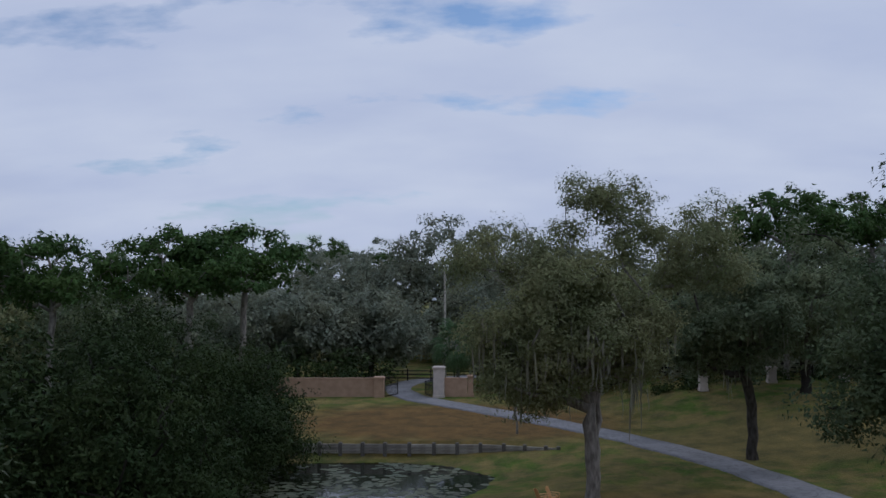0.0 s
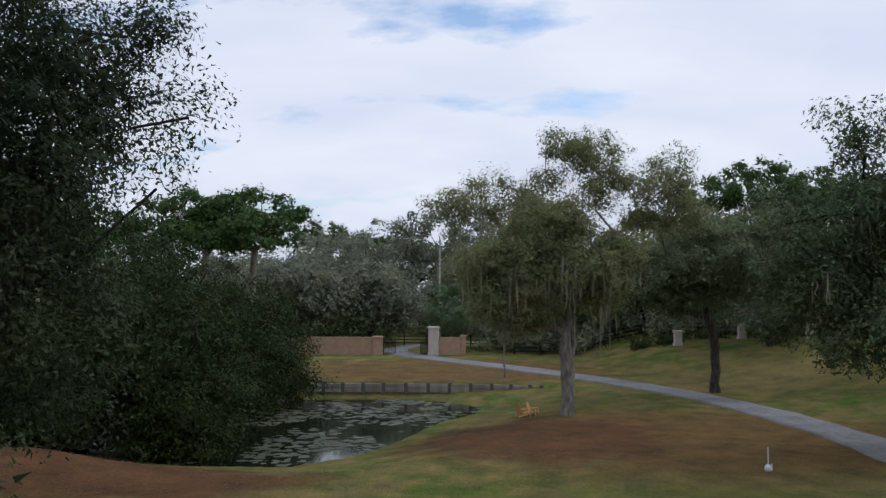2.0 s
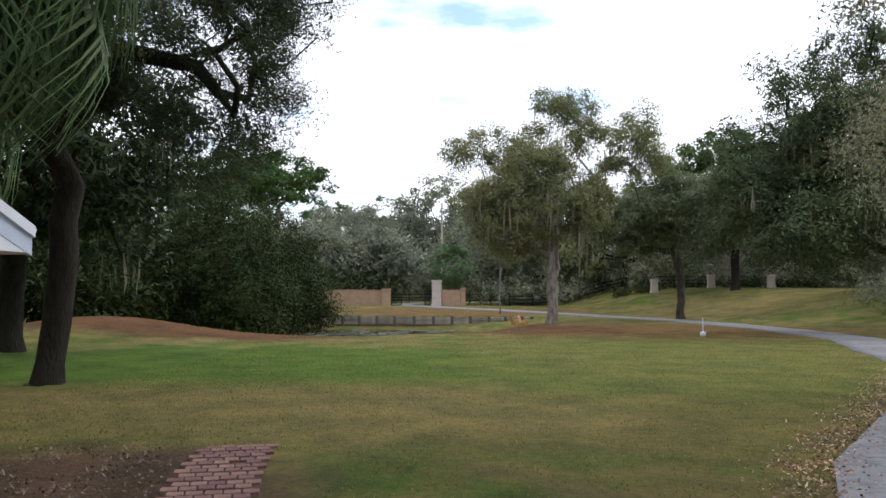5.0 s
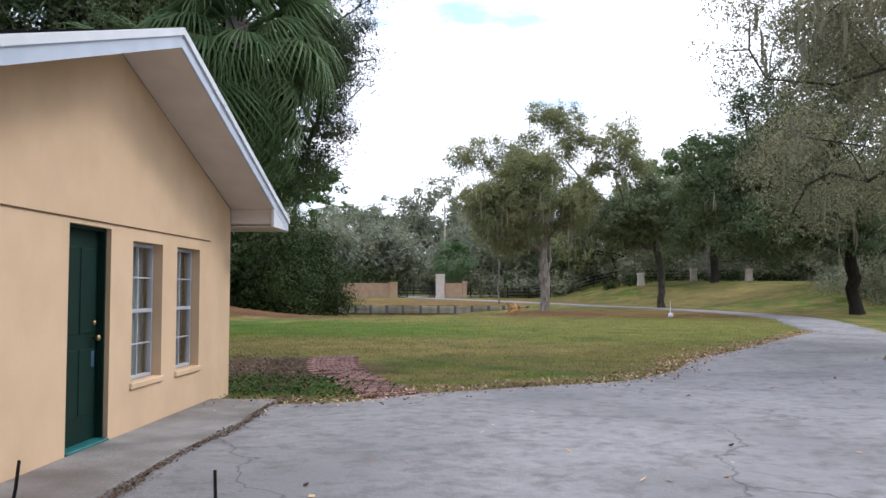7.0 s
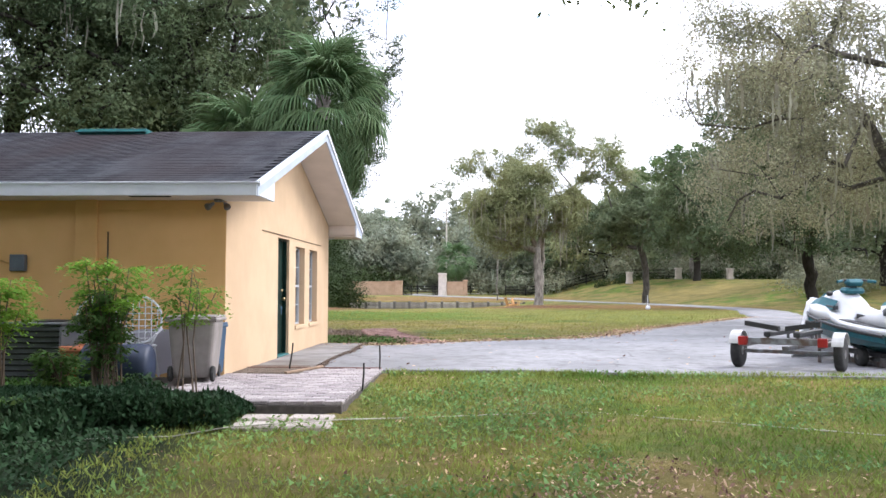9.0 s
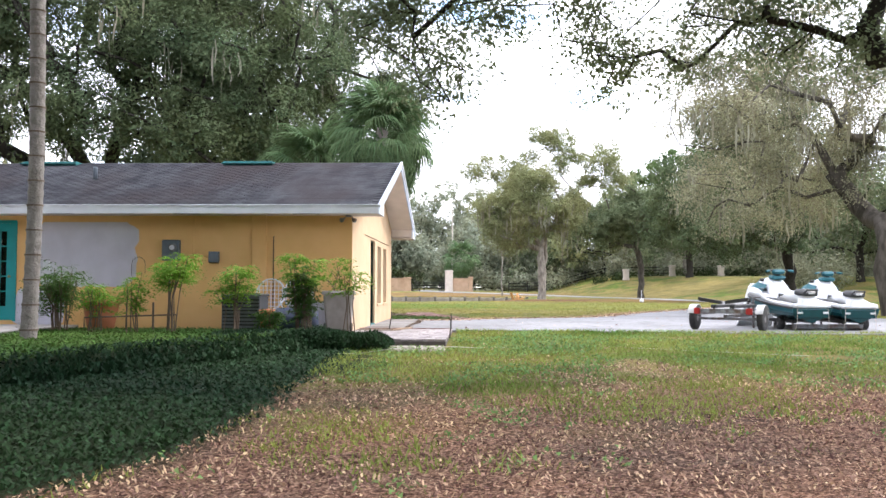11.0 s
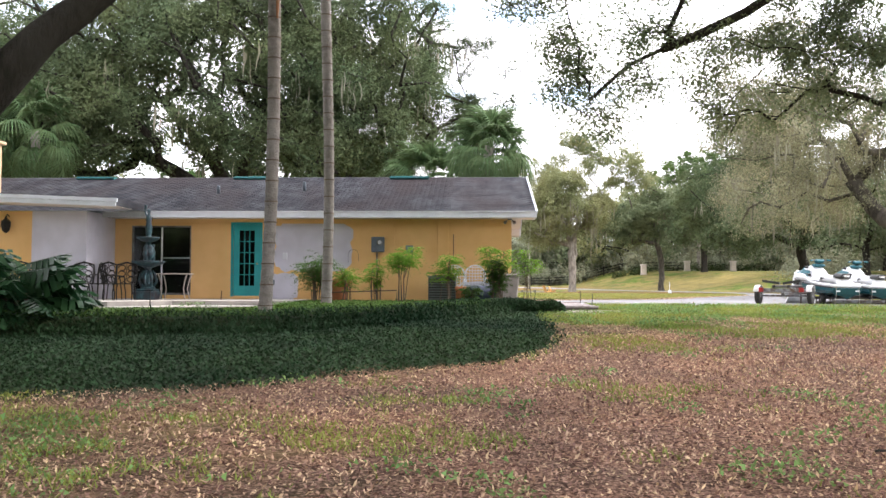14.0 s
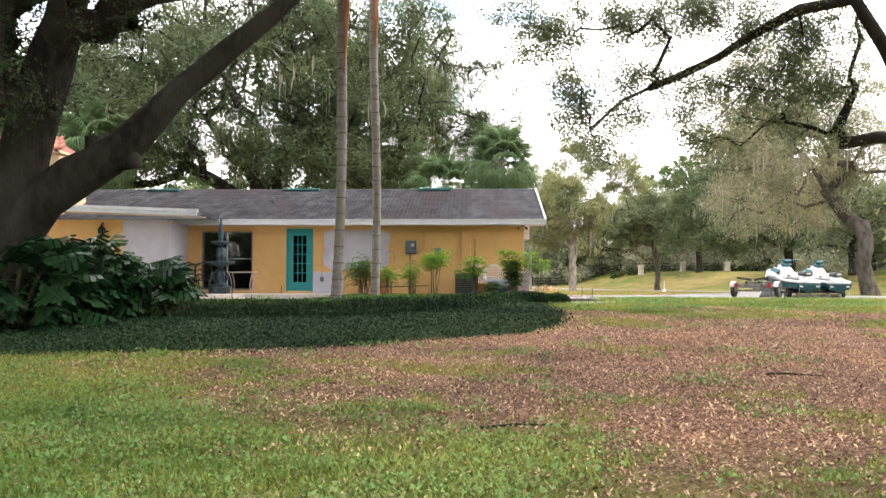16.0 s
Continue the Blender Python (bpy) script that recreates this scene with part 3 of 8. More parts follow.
def ribbon(line, w, dz, sub=6):
    """A strip laid on the ground along a line."""
    pts = [Vector((x, y, 0)) for x, y in line]
    fine = []
    for i in range(len(pts) - 1):
        p0, p1, p2, p3 = pts[max(i - 1, 0)], pts[i], pts[i + 1], pts[min(i + 2, len(pts) - 1)]
        for k in range(sub):
            t = k / sub
            fine.append(0.5 * ((2 * p1) + (p2 - p0) * t + (2 * p0 - 5 * p1 + 4 * p2 - p3) * t * t + (3 * p1 - p0 - 3 * p2 + p3) * t ** 3))
    fine.append(pts[-1])
    v, f = [], []
    cross = [-0.5, -0.5, -0.25, 0, 0.25, 0.5, 0.5]
    for i, p in enumerate(fine):
        t = (fine[min(i + 1, len(fine) - 1)] - fine[max(i - 1, 0)]).normalized()
        s = Vector((t.y, -t.x, 0))
        ww = w * (1 + 0.06 * math.sin(i * 1.7) + 0.04 * math.sin(i * 0.61))
        for j, c in enumerate(cross):
            q = p + s * c * ww
            v.append((q.x, q.y, hz(q.x, q.y) + (dz if 0 < j < 6 else -0.1)))
    k = len(cross)
    for i in range(len(fine) - 1):
        for j in range(k - 1):
            f.append((i * k + j, i * k + j + 1, (i + 1) * k + j + 1, (i + 1) * k + j))
    m = Mesh(); m.v, m.f = v, f
    return m


solid("road", ribbon(DRIVE, 2.9, 0.03), M_CONC, "grey concrete driveway winding to the gate", "driveway", kind="structure", smooth=True)
COURT = [(-3.5, -17.6), (-1.2, -17.95), (0.9, -17.75), (3, -18.25), (6, -18.5), (12.5, -18.9), (13.2, -11), (12, -6.5), (9.4, -3.4), (11.2, 0.2), (14.2, 4.6), (15.6, 9), (13.2, 10.5), (11.4, 7.5), (9.5, 4.0), (7.9, 1), (6.4, -1.6), (5, -4), (4.0, -6.8), (2.8, -8.6), (0.8, -9.8), (-0.5, -10.6), (-1.5, -11.7), (-3.5, -12.3)]
solid("pavement", Mesh().prism(COURT, -0.3, -0.105), M_CONC, "weathered grey concrete parking court with cracks", "driveway", kind="structure")


# ---- trees ----
def leaf_cloud(rng, centres, radii, count, size, aspect=0.5, flat=0.8, quad=False):
    """Small pointed leaves scattered in uneven clumps."""
    centres, radii = np.asarray(centres), np.asarray(radii)
    n = len(centres) * 14
    pick = rng.choice(len(centres), n, p=radii ** 2 / (radii ** 2).sum())
    d = rng.normal(size=(n, 3))
    d /= np.linalg.norm(d, axis=1)[:, None]
    sub = centres[pick] + d * ((0.25 + 0.95 * rng.random(n)) * radii[pick])[:, None] * np.array([1, 1, flat])
    sr = radii[pick] * 0.30 * (0.5 + rng.random(n))
    k = rng.integers(0, n, count)
    c = sub[k] + np.clip(rng.normal(size=(count, 3)), -1.5, 1.5) * sr[k][:, None] * np.array([1, 1, 0.75])
    out = c - centres[pick[k]]
    out /= np.linalg.norm(out, axis=1)[:, None] + 1e-6
    nrm = 0.9 * out + np.array([0, 0, 0.55]) + 0.45 * rng.normal(size=(count, 3))
    nrm /= np.linalg.norm(nrm, axis=1)[:, None]
    a = np.cross(nrm, rng.normal(size=(count, 3))); a /= np.linalg.norm(a, axis=1)[:, None]
    b = np.cross(nrm, a)
    s = size * (0.6 + 0.8 * rng.random(count))[:, None]
    if quad:
        v = np.stack([c - a * s, c + b * s * aspect, c + a * s, c - b * s * aspect], 1).reshape(-1, 3)
        return v, np.arange(count * 4).reshape(-1, 4)
    s = s * 1.12
    w = s * aspect * 0.86
    v = np.stack([c - a * s * 1.15, c + a * s * 0.7 + b * w, c + a * s * 0.7 - b * w], 1).reshape(-1, 3)
    f = np.arange(count * 3).reshape(-1, 3)
    return v, f


def skeleton_mesh(rng, root, fork, centres, r0, wob=0.25, twig=0.02, stems=None, droop=0.8, power=0.5):
    """Trunk from root to fork and limbs that branch out to every clump."""
    nodes, par = [np.array(root, float)], [-1]
    root, fork = np.array(root, float), np.array(fork, float)
    k = max(3, int(np.linalg.norm(fork - root) / 0.8))
    for i in range(1, k + 1):
        p = root + (fork - root) * i / k + (rng.normal(0, wob * 0.25, 3) * (i < k))
        nodes.append(p); par.append(len(nodes) - 2)
    first = len(nodes) - 1
    for st in stems or []:
        st = [np.array(p, float) for p in st]
        j = int(np.argmin([np.linalg.norm(q - st[0]) for q in nodes]))
        for a, b in zip(st[:-1], st[1:]):
            n = max(1, int(np.linalg.norm(b - a) / 0.8))
            for i in range(1, n + 1):
                nodes.append(a + (b - a) * i / n + rng.normal(0, 0.03, 3)); par.append(j); j = len(nodes) - 1
    order = np.argsort([np.linalg.norm(c - fork) for c in centres])
    for ci in order:
        c = np.array(centres[ci], float)
        cand = np.array(nodes[max(1, first - 1):])
        d = np.linalg.norm(cand - c, axis=1) + 0.25 * np.linalg.norm(cand - fork, axis=1) + droop * np.maximum(0, cand[:, 2] - c[2])
        j = int(np.argmin(d)) + max(1, first - 1)
        a = nodes[j]
        L = np.linalg.norm(c - a)
        n = max(1, int(L / 0.9))
        prev = j
        bend = rng.normal(0, wob, 3) * min(1, L / 3)
        for i in range(1, n + 1):
            t = i / n
            p = a + (c - a) * t + bend * math.sin(math.pi * t) + np.array([0, 0, 0.12 * L * math.sin(math.pi * t)]) + rng.normal(0, 0.11, 3) * min(1, wob * 3)
            nodes.append(p); par.append(prev); prev = len(nodes) - 1
    w = np.zeros(len(nodes))
    kids = [0] * len(nodes)
    for i in range(len(nodes) - 1, 0, -1):
        if kids[i] == 0:
            w[i] = 1
        w[par[i]] += w[i]; kids[par[i]] += 1
    rad = np.maximum(twig, r0 * (w / w[1]) ** power)
    rad[0] = r0 * 1.35
    m = Mesh()
    children = {}
    for i in range(1, len(nodes)):
        children.setdefault(par[i], []).append(i)
    stack = [(0, None)]
    while stack:
        s, frm = stack.pop()
        chain = ([frm] if frm is not None else []) + [s]
        cur = s
        while True:
            ch = sorted(children.get(cur, []), key=lambda q: -w[q])
            for q in ch[1:]:
                stack.append((q, cur))
            if not ch:
                break
            cur = ch[0]; chain.append(cur)
        if len(chain) > 1:
            rr = [rad[q] for q in chain]
            if frm is not None:
                rr[0] = min(rr[0], rr[1] * 1.15)
            big = max(rr)
            m.tube([nodes[q] for q in chain], rr, n=10 if big > 0.2 else (6 if big > 0.06 else 4), caps=False)
    return m


def crown_points(rng, blobs, n, shell=0.55):
    """n points in a set of ellipsoids (x, y, z, rx, ry, rz), most of them near the skin."""
    blobs = np.array(blobs, float)
    vol = blobs[:, 3] * blobs[:, 4] * blobs[:, 5]
    pick = rng.choice(len(blobs), n, p=vol ** 0.8 / (vol ** 0.8).sum())
    d = rng.normal(size=(n, 3)); d /= np.linalg.norm(d, axis=1)[:, None]
    r = shell + (1 - shell) * rng.random(n)
    return blobs[pick, :3] + d * r[:, None] * blobs[pick, 3:]


def moss_mesh(rng, pts, per, length):
    v, f = [], []
    for p in pts:
        for _ in range(per):
            a = rng.uniform(0, math.pi)
            q = p + rng.normal(0, 0.35, 3)
            L = length * rng.uniform(0.35, 1.0)
            w = rng.uniform(0.02, 0.07)
            o = len(v)
            sx, sy = math.cos(a) * w, math.sin(a) * w
            x, y, z = q
            for t, k in ((0, 0.4), (0.35, 1.0), (0.7, 0.7), (1, 0.1)):
                jx, jy = rng.normal(0, 0.04, 2)
                v += [(x + jx - sx * k, y + jy - sy * k, z - L * t), (x + jx + sx * k, y + jy + sy * k, z - L * t)]
            f += [(o, o + 1, o + 3, o + 2), (o + 2, o + 3, o + 5, o + 4), (o + 4, o + 5, o + 7, o + 6)]
    return arrays("moss", np.array(v), np.array(f))


def tree(seed, x, y, fork, blobs, clumps, leaves, r0, leafm, barkm, label, size=0.16, clump_r=0.9, moss=0, moss_len=1.6, name="tree", category="tree", group="trees", shell=0.5, wob=0.3, lean=(0, 0), flat=0.8, twig=0.02, limbs=None, stems=None, droop=0.8, power=0.5, core=0, quad=False):
    rng = np.random.default_rng(seed)
    z0 = hz(x, y)
    t = thing(name, (x, y, z0), label, category, group)
    c = crown_points(rng, blobs, clumps, shell) - np.array([x, y, z0])
    c[:, 2] = np.maximum(c[:, 2], 0.5)
    fk = np.array(fork, float) - np.array([x, y, z0])
    sk = c if limbs is None else c[:: limbs]
    off = np.array([x, y, z0])
    st = [[np.array(p) - off for p in q] for q in stems] if stems else None
    part("trunk", skeleton_mesh(rng, (0, 0, -0.25), fk, sk, r0, wob, twig, st, droop, power), barkm, t, smooth=True)
    rad = clump_r * (0.6 + 0.8 * rng.random(clumps))
    v, f = leaf_cloud(rng, c, rad, leaves, size, flat=flat, quad=quad)
    if core:
        inner = crown_points(rng, [(*b[:3], *(0.62 * q for q in b[3:])) for b in blobs], core, 0.1) - np.array([x, y, z0])
        v2, f2 = leaf_cloud(rng, inner, np.full(core, clump_r * 0.5), core, size * 2.4, quad=quad)
        v, f = np.concatenate([v, v2]), np.concatenate([f, f2 + len(v)])
    v[:, 2] = np.maximum(v[:, 2], 0.15)
    part("crown", arrays("crown", v, f), leafm, t)
    if moss:
        low = c[np.argsort(c[:, 2])[: max(4, int(len(c) * 0.7))]]
        part("moss", moss_mesh(rng, low[rng.permutation(len(low))][:moss], 9, moss_len), M_MOSS, t, "grey hanging moss")["kind"] = "stuff"
    return t


# ---- house ----
GX, SY, NY, RY = -3.45, -19.1, -10.7, -14.9      # gable wall, south wall, north wall, ridge
RAKE, ES, EN, WX = -2.8, -20.0, -9.8, -24.0       # rake, south eave, north eave, west end
ZE, ZR = 2.55, 4.15                               # top of the roof at the eave and at the ridge


def grid_solid(axis, ca, cz, lo, hi, full):
    """One closed slab of cells, with shared corners, from the cells for which full(a, z) holds."""
    m, idx = Mesh(), {}

    def vert(i, k, d):
        key = (i, k, d)
        if key not in idx:
            idx[key] = len(m.v)
            w = hi if d else lo
            m.v.append((ca[i], w, cz[k]) if axis == "x" else (w, ca[i], cz[k]))
        return idx[key]
    on = lambda i, k: 0 <= i < len(ca) - 1 and 0 <= k < len(cz) - 1 and full((ca[i] + ca[i + 1]) / 2, (cz[k] + cz[k + 1]) / 2)
    flip = axis == "y"
    put = lambda q: m.f.append(tuple(q[::-1] if flip else q))
    for i in range(len(ca) - 1):
        for k in range(len(cz) - 1):
            if not on(i, k):
                continue
            put([vert(i, k, 0), vert(i + 1, k, 0), vert(i + 1, k + 1, 0), vert(i, k + 1, 0)])
            put([vert(i, k, 1), vert(i, k + 1, 1), vert(i + 1, k + 1, 1), vert(i + 1, k, 1)])
            if not on(i - 1, k):
                put([vert(i, k, 0), vert(i, k + 1, 0), vert(i, k + 1, 1), vert(i, k, 1)])
            if not on(i + 1, k):
                put([vert(i + 1, k, 0), vert(i + 1, k, 1), vert(i + 1, k + 1, 1), vert(i + 1, k + 1, 0)])
            if not on(i, k - 1):
                put([vert(i, k, 0), vert(i, k, 1), vert(i + 1, k, 1), vert(i + 1, k, 0)])
            if not on(i, k + 1):
                put([vert(i, k + 1, 0), vert(i + 1, k + 1, 0), vert(i + 1, k + 1, 1), vert(i, k + 1, 1)])
    return m


def rim(axis, a0, a1, z0, z1, left, right, low, top, lo, hi):
    """A rectangular frame in one piece."""
    return wall_along(axis, lo, a0, a1, z0, z1, hi - lo, [(a0 + left, a1 - right, z0 + low, z1 - top)] if low > 0 else [(a0 + left, a1 - right, z0 - 1, z1 - top)])


def wall_along(axis, at, a0, a1, z0, z1, thick, holes, top=None):
    """A wall of blocks round rectangular holes (lo, hi, zlo, zhi); axis 'x' or 'y' is the way it runs, thick goes to the inside."""
    lo, hi = min(at, at + thick), max(at, at + thick)
    holes = [(h[0], h[1], max(h[2], z0), min(h[3], z1)) for h in holes]
    ca = sorted({a0, a1, *[h[0] for h in holes], *[h[1] for h in holes]})
    cz = sorted({z0, z1, *[h[2] for h in holes], *[h[3] for h in holes]})
    return grid_solid(axis, ca, cz, lo, hi, lambda a, z: not any(h[0] < a < h[1] and h[2] < z < h[3] for h in holes))


def make_house():
    h = thing("house", (GX, SY, -0.2), "single-storey yellow stucco house with a dark shingle gable roof", "house")
    h_inv = h.matrix_world.inverted()

    def hp(name, mesh, material, label="", parent=None, smooth=False):
        ob = part(name, mesh, material, None, label, smooth)
        ob.parent = parent or h
        if parent is None:
            ob.matrix_parent_inverse = h_inv
        return ob

    # gable wall with its door and two windows
    DOOR = (-15.88, -14.96, -0.12, 2.06)
    W1, W2 = (-14.39, -13.5, 0.42, 1.97), (-13.0, -12.12, 0.42, 1.97)
    m = wall_along("y", GX, SY, NY, -0.3, 2.12, -0.2, [DOOR, W1, W2])
    hp("wall", m, M_STUCCO_E, "peach stucco gable wall")
    g = Mesh()
    g.add([(x, y, z) for x in (GX, GX - 0.2) for y, z in ((SY, 2.12), (NY, 2.12), (NY, 2.64), (RY, 3.965), (SY, 2.64))],
          [(0, 1, 2, 3, 4), (9, 8, 7, 6, 5), (0, 4, 9, 5), (1, 6, 7, 2), (0, 5, 6, 1), (4, 3, 8, 9), (3, 2, 7, 8)])
    hp("gable", g, M_STUCCO_E, "peach stucco gable with a ledge above the openings")
    # south wall
    FD, SL = (-11.68, -10.88, 0.12, 2.23), (-14.75, -12.95, 0.14, 2.2)
    m = wall_along("x", SY, -17.0, GX - 0.2, -0.3, 2.55, 0.2, [SL, FD])
    hp("wall", m, M_STUCCO, "yellow stucco wall")
    hp("wall", Mesh().box(WX, NY - 0.2, -0.3, GX - 0.2, NY, 2.55, 0), M_STUCCO)
    hp("wall", Mesh().box(WX, SY + 0.2, -0.3, WX + 0.2, NY - 0.2, 2.55, 0), M_STUCCO)
    hp("interior", Mesh().box(-17, -15.2, -0.2, GX - 0.25, -15.0, 2.5, 0).box(-17, SY + 0.22, -0.2, GX - 0.25, -15.2, 0.02, 0).box(-17, SY + 0.22, 2.42, GX - 0.25, -15.2, 2.5, 0), M_DARK, "near-black boxes standing in for unlit rooms")
    hp("frieze_board", Mesh().box(-17.0, SY - 0.014, 2.26, GX - 0.02, SY - 0.002, 2.398, 0.003), M_STUCCO, "yellow painted frieze board under the soffit")
    hp("corner_strip", Mesh().box(GX - 0.202, SY - 0.008, -0.3, GX - 0.003, SY - 0.001, 2.26, 0.002), M_STUCCO, "yellow painted wall corner")
    hp("pilaster", Mesh().box(-5.62, SY - 0.07, -0.2, -5.3, SY - 0.003, 2.5, 0.01), M_STUCCO, "yellow stucco pilaster")
    # roof planes, soffits and fascias
    for s, ye in ((-1, ES), (1, EN)):
        r = Mesh()
        t = 0.09
        r.add([(x, y, z) for x in (WX, RAKE) for y, z in ((ye, ZE), (RY, ZR), (RY, ZR - t), (ye, ZE - t))],
              [(0, 1, 2, 3) if s > 0 else (3, 2, 1, 0), (7, 6, 5, 4) if s > 0 else (4, 5, 6, 7), (0, 4, 5, 1), (1, 5, 6, 2), (2, 6, 7, 3), (3, 7, 4, 0)])
        hp("roof", r, M_SHINGLE, "dark weathered shingle roof slope")
        wall = SY if s < 0 else NY
        hp("soffit", Mesh().box(WX, min(ye, wall), 2.40, RAKE, max(ye, wall), 2.42, 0), M_SOFFIT, "pale painted soffit")
        y0, y1 = (ye - 0.025, ye) if s < 0 else (ye, ye + 0.025)
        hp("fascia", Mesh().box(WX, y0, 2.37, RAKE + 0.02, y1, ZE - 0.005, 0.004), M_WHITE, "white painted fascia board")
        hp("drip_edge", Mesh().box(WX, ye - 0.045 if s < 0 else ye, ZE - 0.02, RAKE + 0.04, ye if s < 0 else ye + 0.045, ZE + 0.005, 0.003), M_WHITE, "pale metal drip edge")
        # rake board and sloping soffit
        rb = Mesh()
        d = 0.19
        rb.add([(x, y, z) for x in (RAKE, RAKE + 0.03) for y, z in ((ye, ZE + 0.01), (RY, ZR + 0.01), (RY, ZR - d), (ye, ZE - d))],
               [(0, 1, 2, 3), (7, 6, 5, 4), (0, 4, 5, 1), (1, 5, 6, 2), (2, 6, 7, 3), (3, 7, 4, 0)])
        hp("rake_board", rb, M_RAKE, "blue-grey painted rake board")
        so = Mesh()
        so.add([(x, y, z) for x in (GX, RAKE) for y, z in ((ye, ZE - d + 0.01), (RY, ZR - d + 0.01), (RY, ZR - d + 0.03), (ye, ZE - d + 0.03))],
               [(0, 1, 2, 3), (7, 6, 5, 4), (0, 4, 5, 1), (1, 5, 6, 2), (2, 6, 7, 3), (3, 7, 4, 0)])
        hp("rake_soffit", so, M_SOFFIT, "pale painted sloping soffit")
        hp("rake_trim", Mesh().add([(x, y, z) for x in (RAKE + 0.03, RAKE + 0.055) for y, z in ((ye, ZE + 0.02), (RY, ZR + 0.02), (RY, ZR - 0.06), (ye, ZE - 0.06))],
                                   [(0, 1, 2, 3), (7, 6, 5, 4), (0, 4, 5, 1), (1, 5, 6, 2), (2, 6, 7, 3), (3, 7, 4, 0)]), M_WHITE, "white metal rake edge")
        # boxed end of the eave
        bx = Mesh()
        ya, yb = (ye, wall + 0.05) if s < 0 else (wall - 0.05, ye)
        ztop = lambda y: ZE + (ZR - ZE) * abs(y - ye) / abs(RY - ye) - d
        bx.add([(x, y, z) for x in (RAKE - 0.02, RAKE + 0.025) for y, z in ((ya, 2.38), (yb, 2.38), (yb, max(2.4, ztop(yb))), (ya, max(2.4, ztop(ya))))],
               [(0, 1, 2, 3), (7, 6, 5, 4), (0, 4, 5, 1), (1, 5, 6, 2), (2, 6, 7, 3), (3, 7, 4, 0)])
        hp("eave_return", bx, M_WHITE, "white boxed eave end")
        yi, hi = wall, ztop(wall)
        hp("return_box", Mesh().add([(x, y, z) for x in (GX + 0.004, RAKE - 0.025) for y, z in ((ye, 2.382), (yi, 2.382), (yi, hi + 0.005), (ye, 2.39))],
                                    [(0, 1, 2, 3), (7, 6, 5, 4), (0, 4, 5, 1), (1, 5, 6, 2), (2, 6, 7, 3), (3, 7, 4, 0)]), M_SOFFIT, "pale painted underside of the eave end")
    return h, hp, DOOR, W1, W2, FD, SL


HOUSE, hp, DOOR, W1, W2, FD, SL = make_house()

# ---- large trees ----
OAK = "live oak with dark green leaves and hanging moss"
tree(11, 5.2, 45.9, (5.2, 45.9, 4.6),
     [(4.1, 46, 10.4, 2.9, 2.8, 2.2), (2.2, 45.5, 6.6, 2.5, 2.6, 2.6), (0.6, 46, 8.0, 1.7, 2.0, 1.7), (5.6, 45, 7.6, 3.0, 2.6, 2.4), (8.0, 46, 8.4, 1.9, 2.0, 1.7), (2.4, 44.6, 8.4, 2.6, 2.4, 2.0)], 170, 84000, 0.37, M_LEAF_OLIVE, M_BARK2,
     "large oak with olive leaves, moss and a pale scarred trunk", size=0.085, clump_r=0.95, moss=42, moss_len=2.2, droop=0.3)
tree(12, 5.35, 46.9, (5.9, 47.6, 8.0),
     [(6.9, 48, 15.5, 1.8, 1.6, 1.3), (5.3, 48, 15.8, 1.2, 1.2, 1.0), (7.9, 48, 13.2, 1.5, 1.5, 1.3), (3.4, 48, 13.4, 1.6, 1.5, 1.7), (0.8, 48, 12.6, 1.9, 1.6, 1.6), (-1.3, 48, 12.0, 1.4, 1.4, 1.2), (11.0, 48, 13.9, 2.2, 1.8, 1.9), (12.2, 48, 11.8, 1.7, 1.6, 1.4), (9.6, 48, 11.8, 1.5, 1.4, 1.1), (2.6, 48, 11.6, 1.8, 1.6, 1.3)], 130, 44000, 0.22, M_LEAF_OLIVE, M_BARK2,
     "tall thin tree with open tufted crown and pale limbs", size=0.08, clump_r=0.85, wob=0.4, twig=0.03, droop=0.2, power=0.85)
tree(13, 16.7, 57.5, (16.7, 57.5, 3.2), [(16.0, 57, 9.6, 4.4, 4.4, 3.2), (12.2, 58, 7.8, 3.2, 3.4, 2.3), (19.5, 57, 9.2, 3.8, 4, 3.0), (14.5, 56, 6.2, 2.6, 2.4, 1.4)], 120, 40000, 0.32, M_LEAF_MID, M_BARK3, "spreading oak with a short brown trunk forking low", size=0.13, clump_r=1.1, moss=26, droop=0.2, power=0.42)
tree(14, 25.5, 73, (25.5, 73, 5), [(25, 73, 11, 6.5, 6, 4.4), (21, 73, 8.0, 4, 4, 2.8), (29, 73, 9, 4.5, 4, 3.2)], 100, 30000, 0.4, M_LEAF_MID, M_BARK, OAK, size=0.16, clump_r=1.3, moss=20)
tree(15, 25.3, 36.0, (24.6, 35.6, 4.0), [(18.5, 34, 13.2, 3.0, 3, 2.8), (21.6, 34, 14.8, 3.6, 3, 3.0), (20.0, 34, 11.6, 3.6, 3.2, 3.2), (24.0, 34, 15.5, 3.4, 3, 2.6), (17.0, 34, 9.2, 3.4, 4, 3.2), (21, 34, 8.6, 4.6, 4.6, 4.0), (25, 34, 11.4, 5, 5, 4.6), (18.2, 33.6, 5.4, 3.2, 3.4, 1.9), (15.2, 36, 7.2, 2.3, 2.8, 2.4), (23.5, 34, 5.2, 3.6, 3.4, 1.6)], 260, 100000, 0.42, M_LEAF_OAK, M_BARK, OAK, size=0.11, clump_r=1.05, moss=30, droop=0.4)
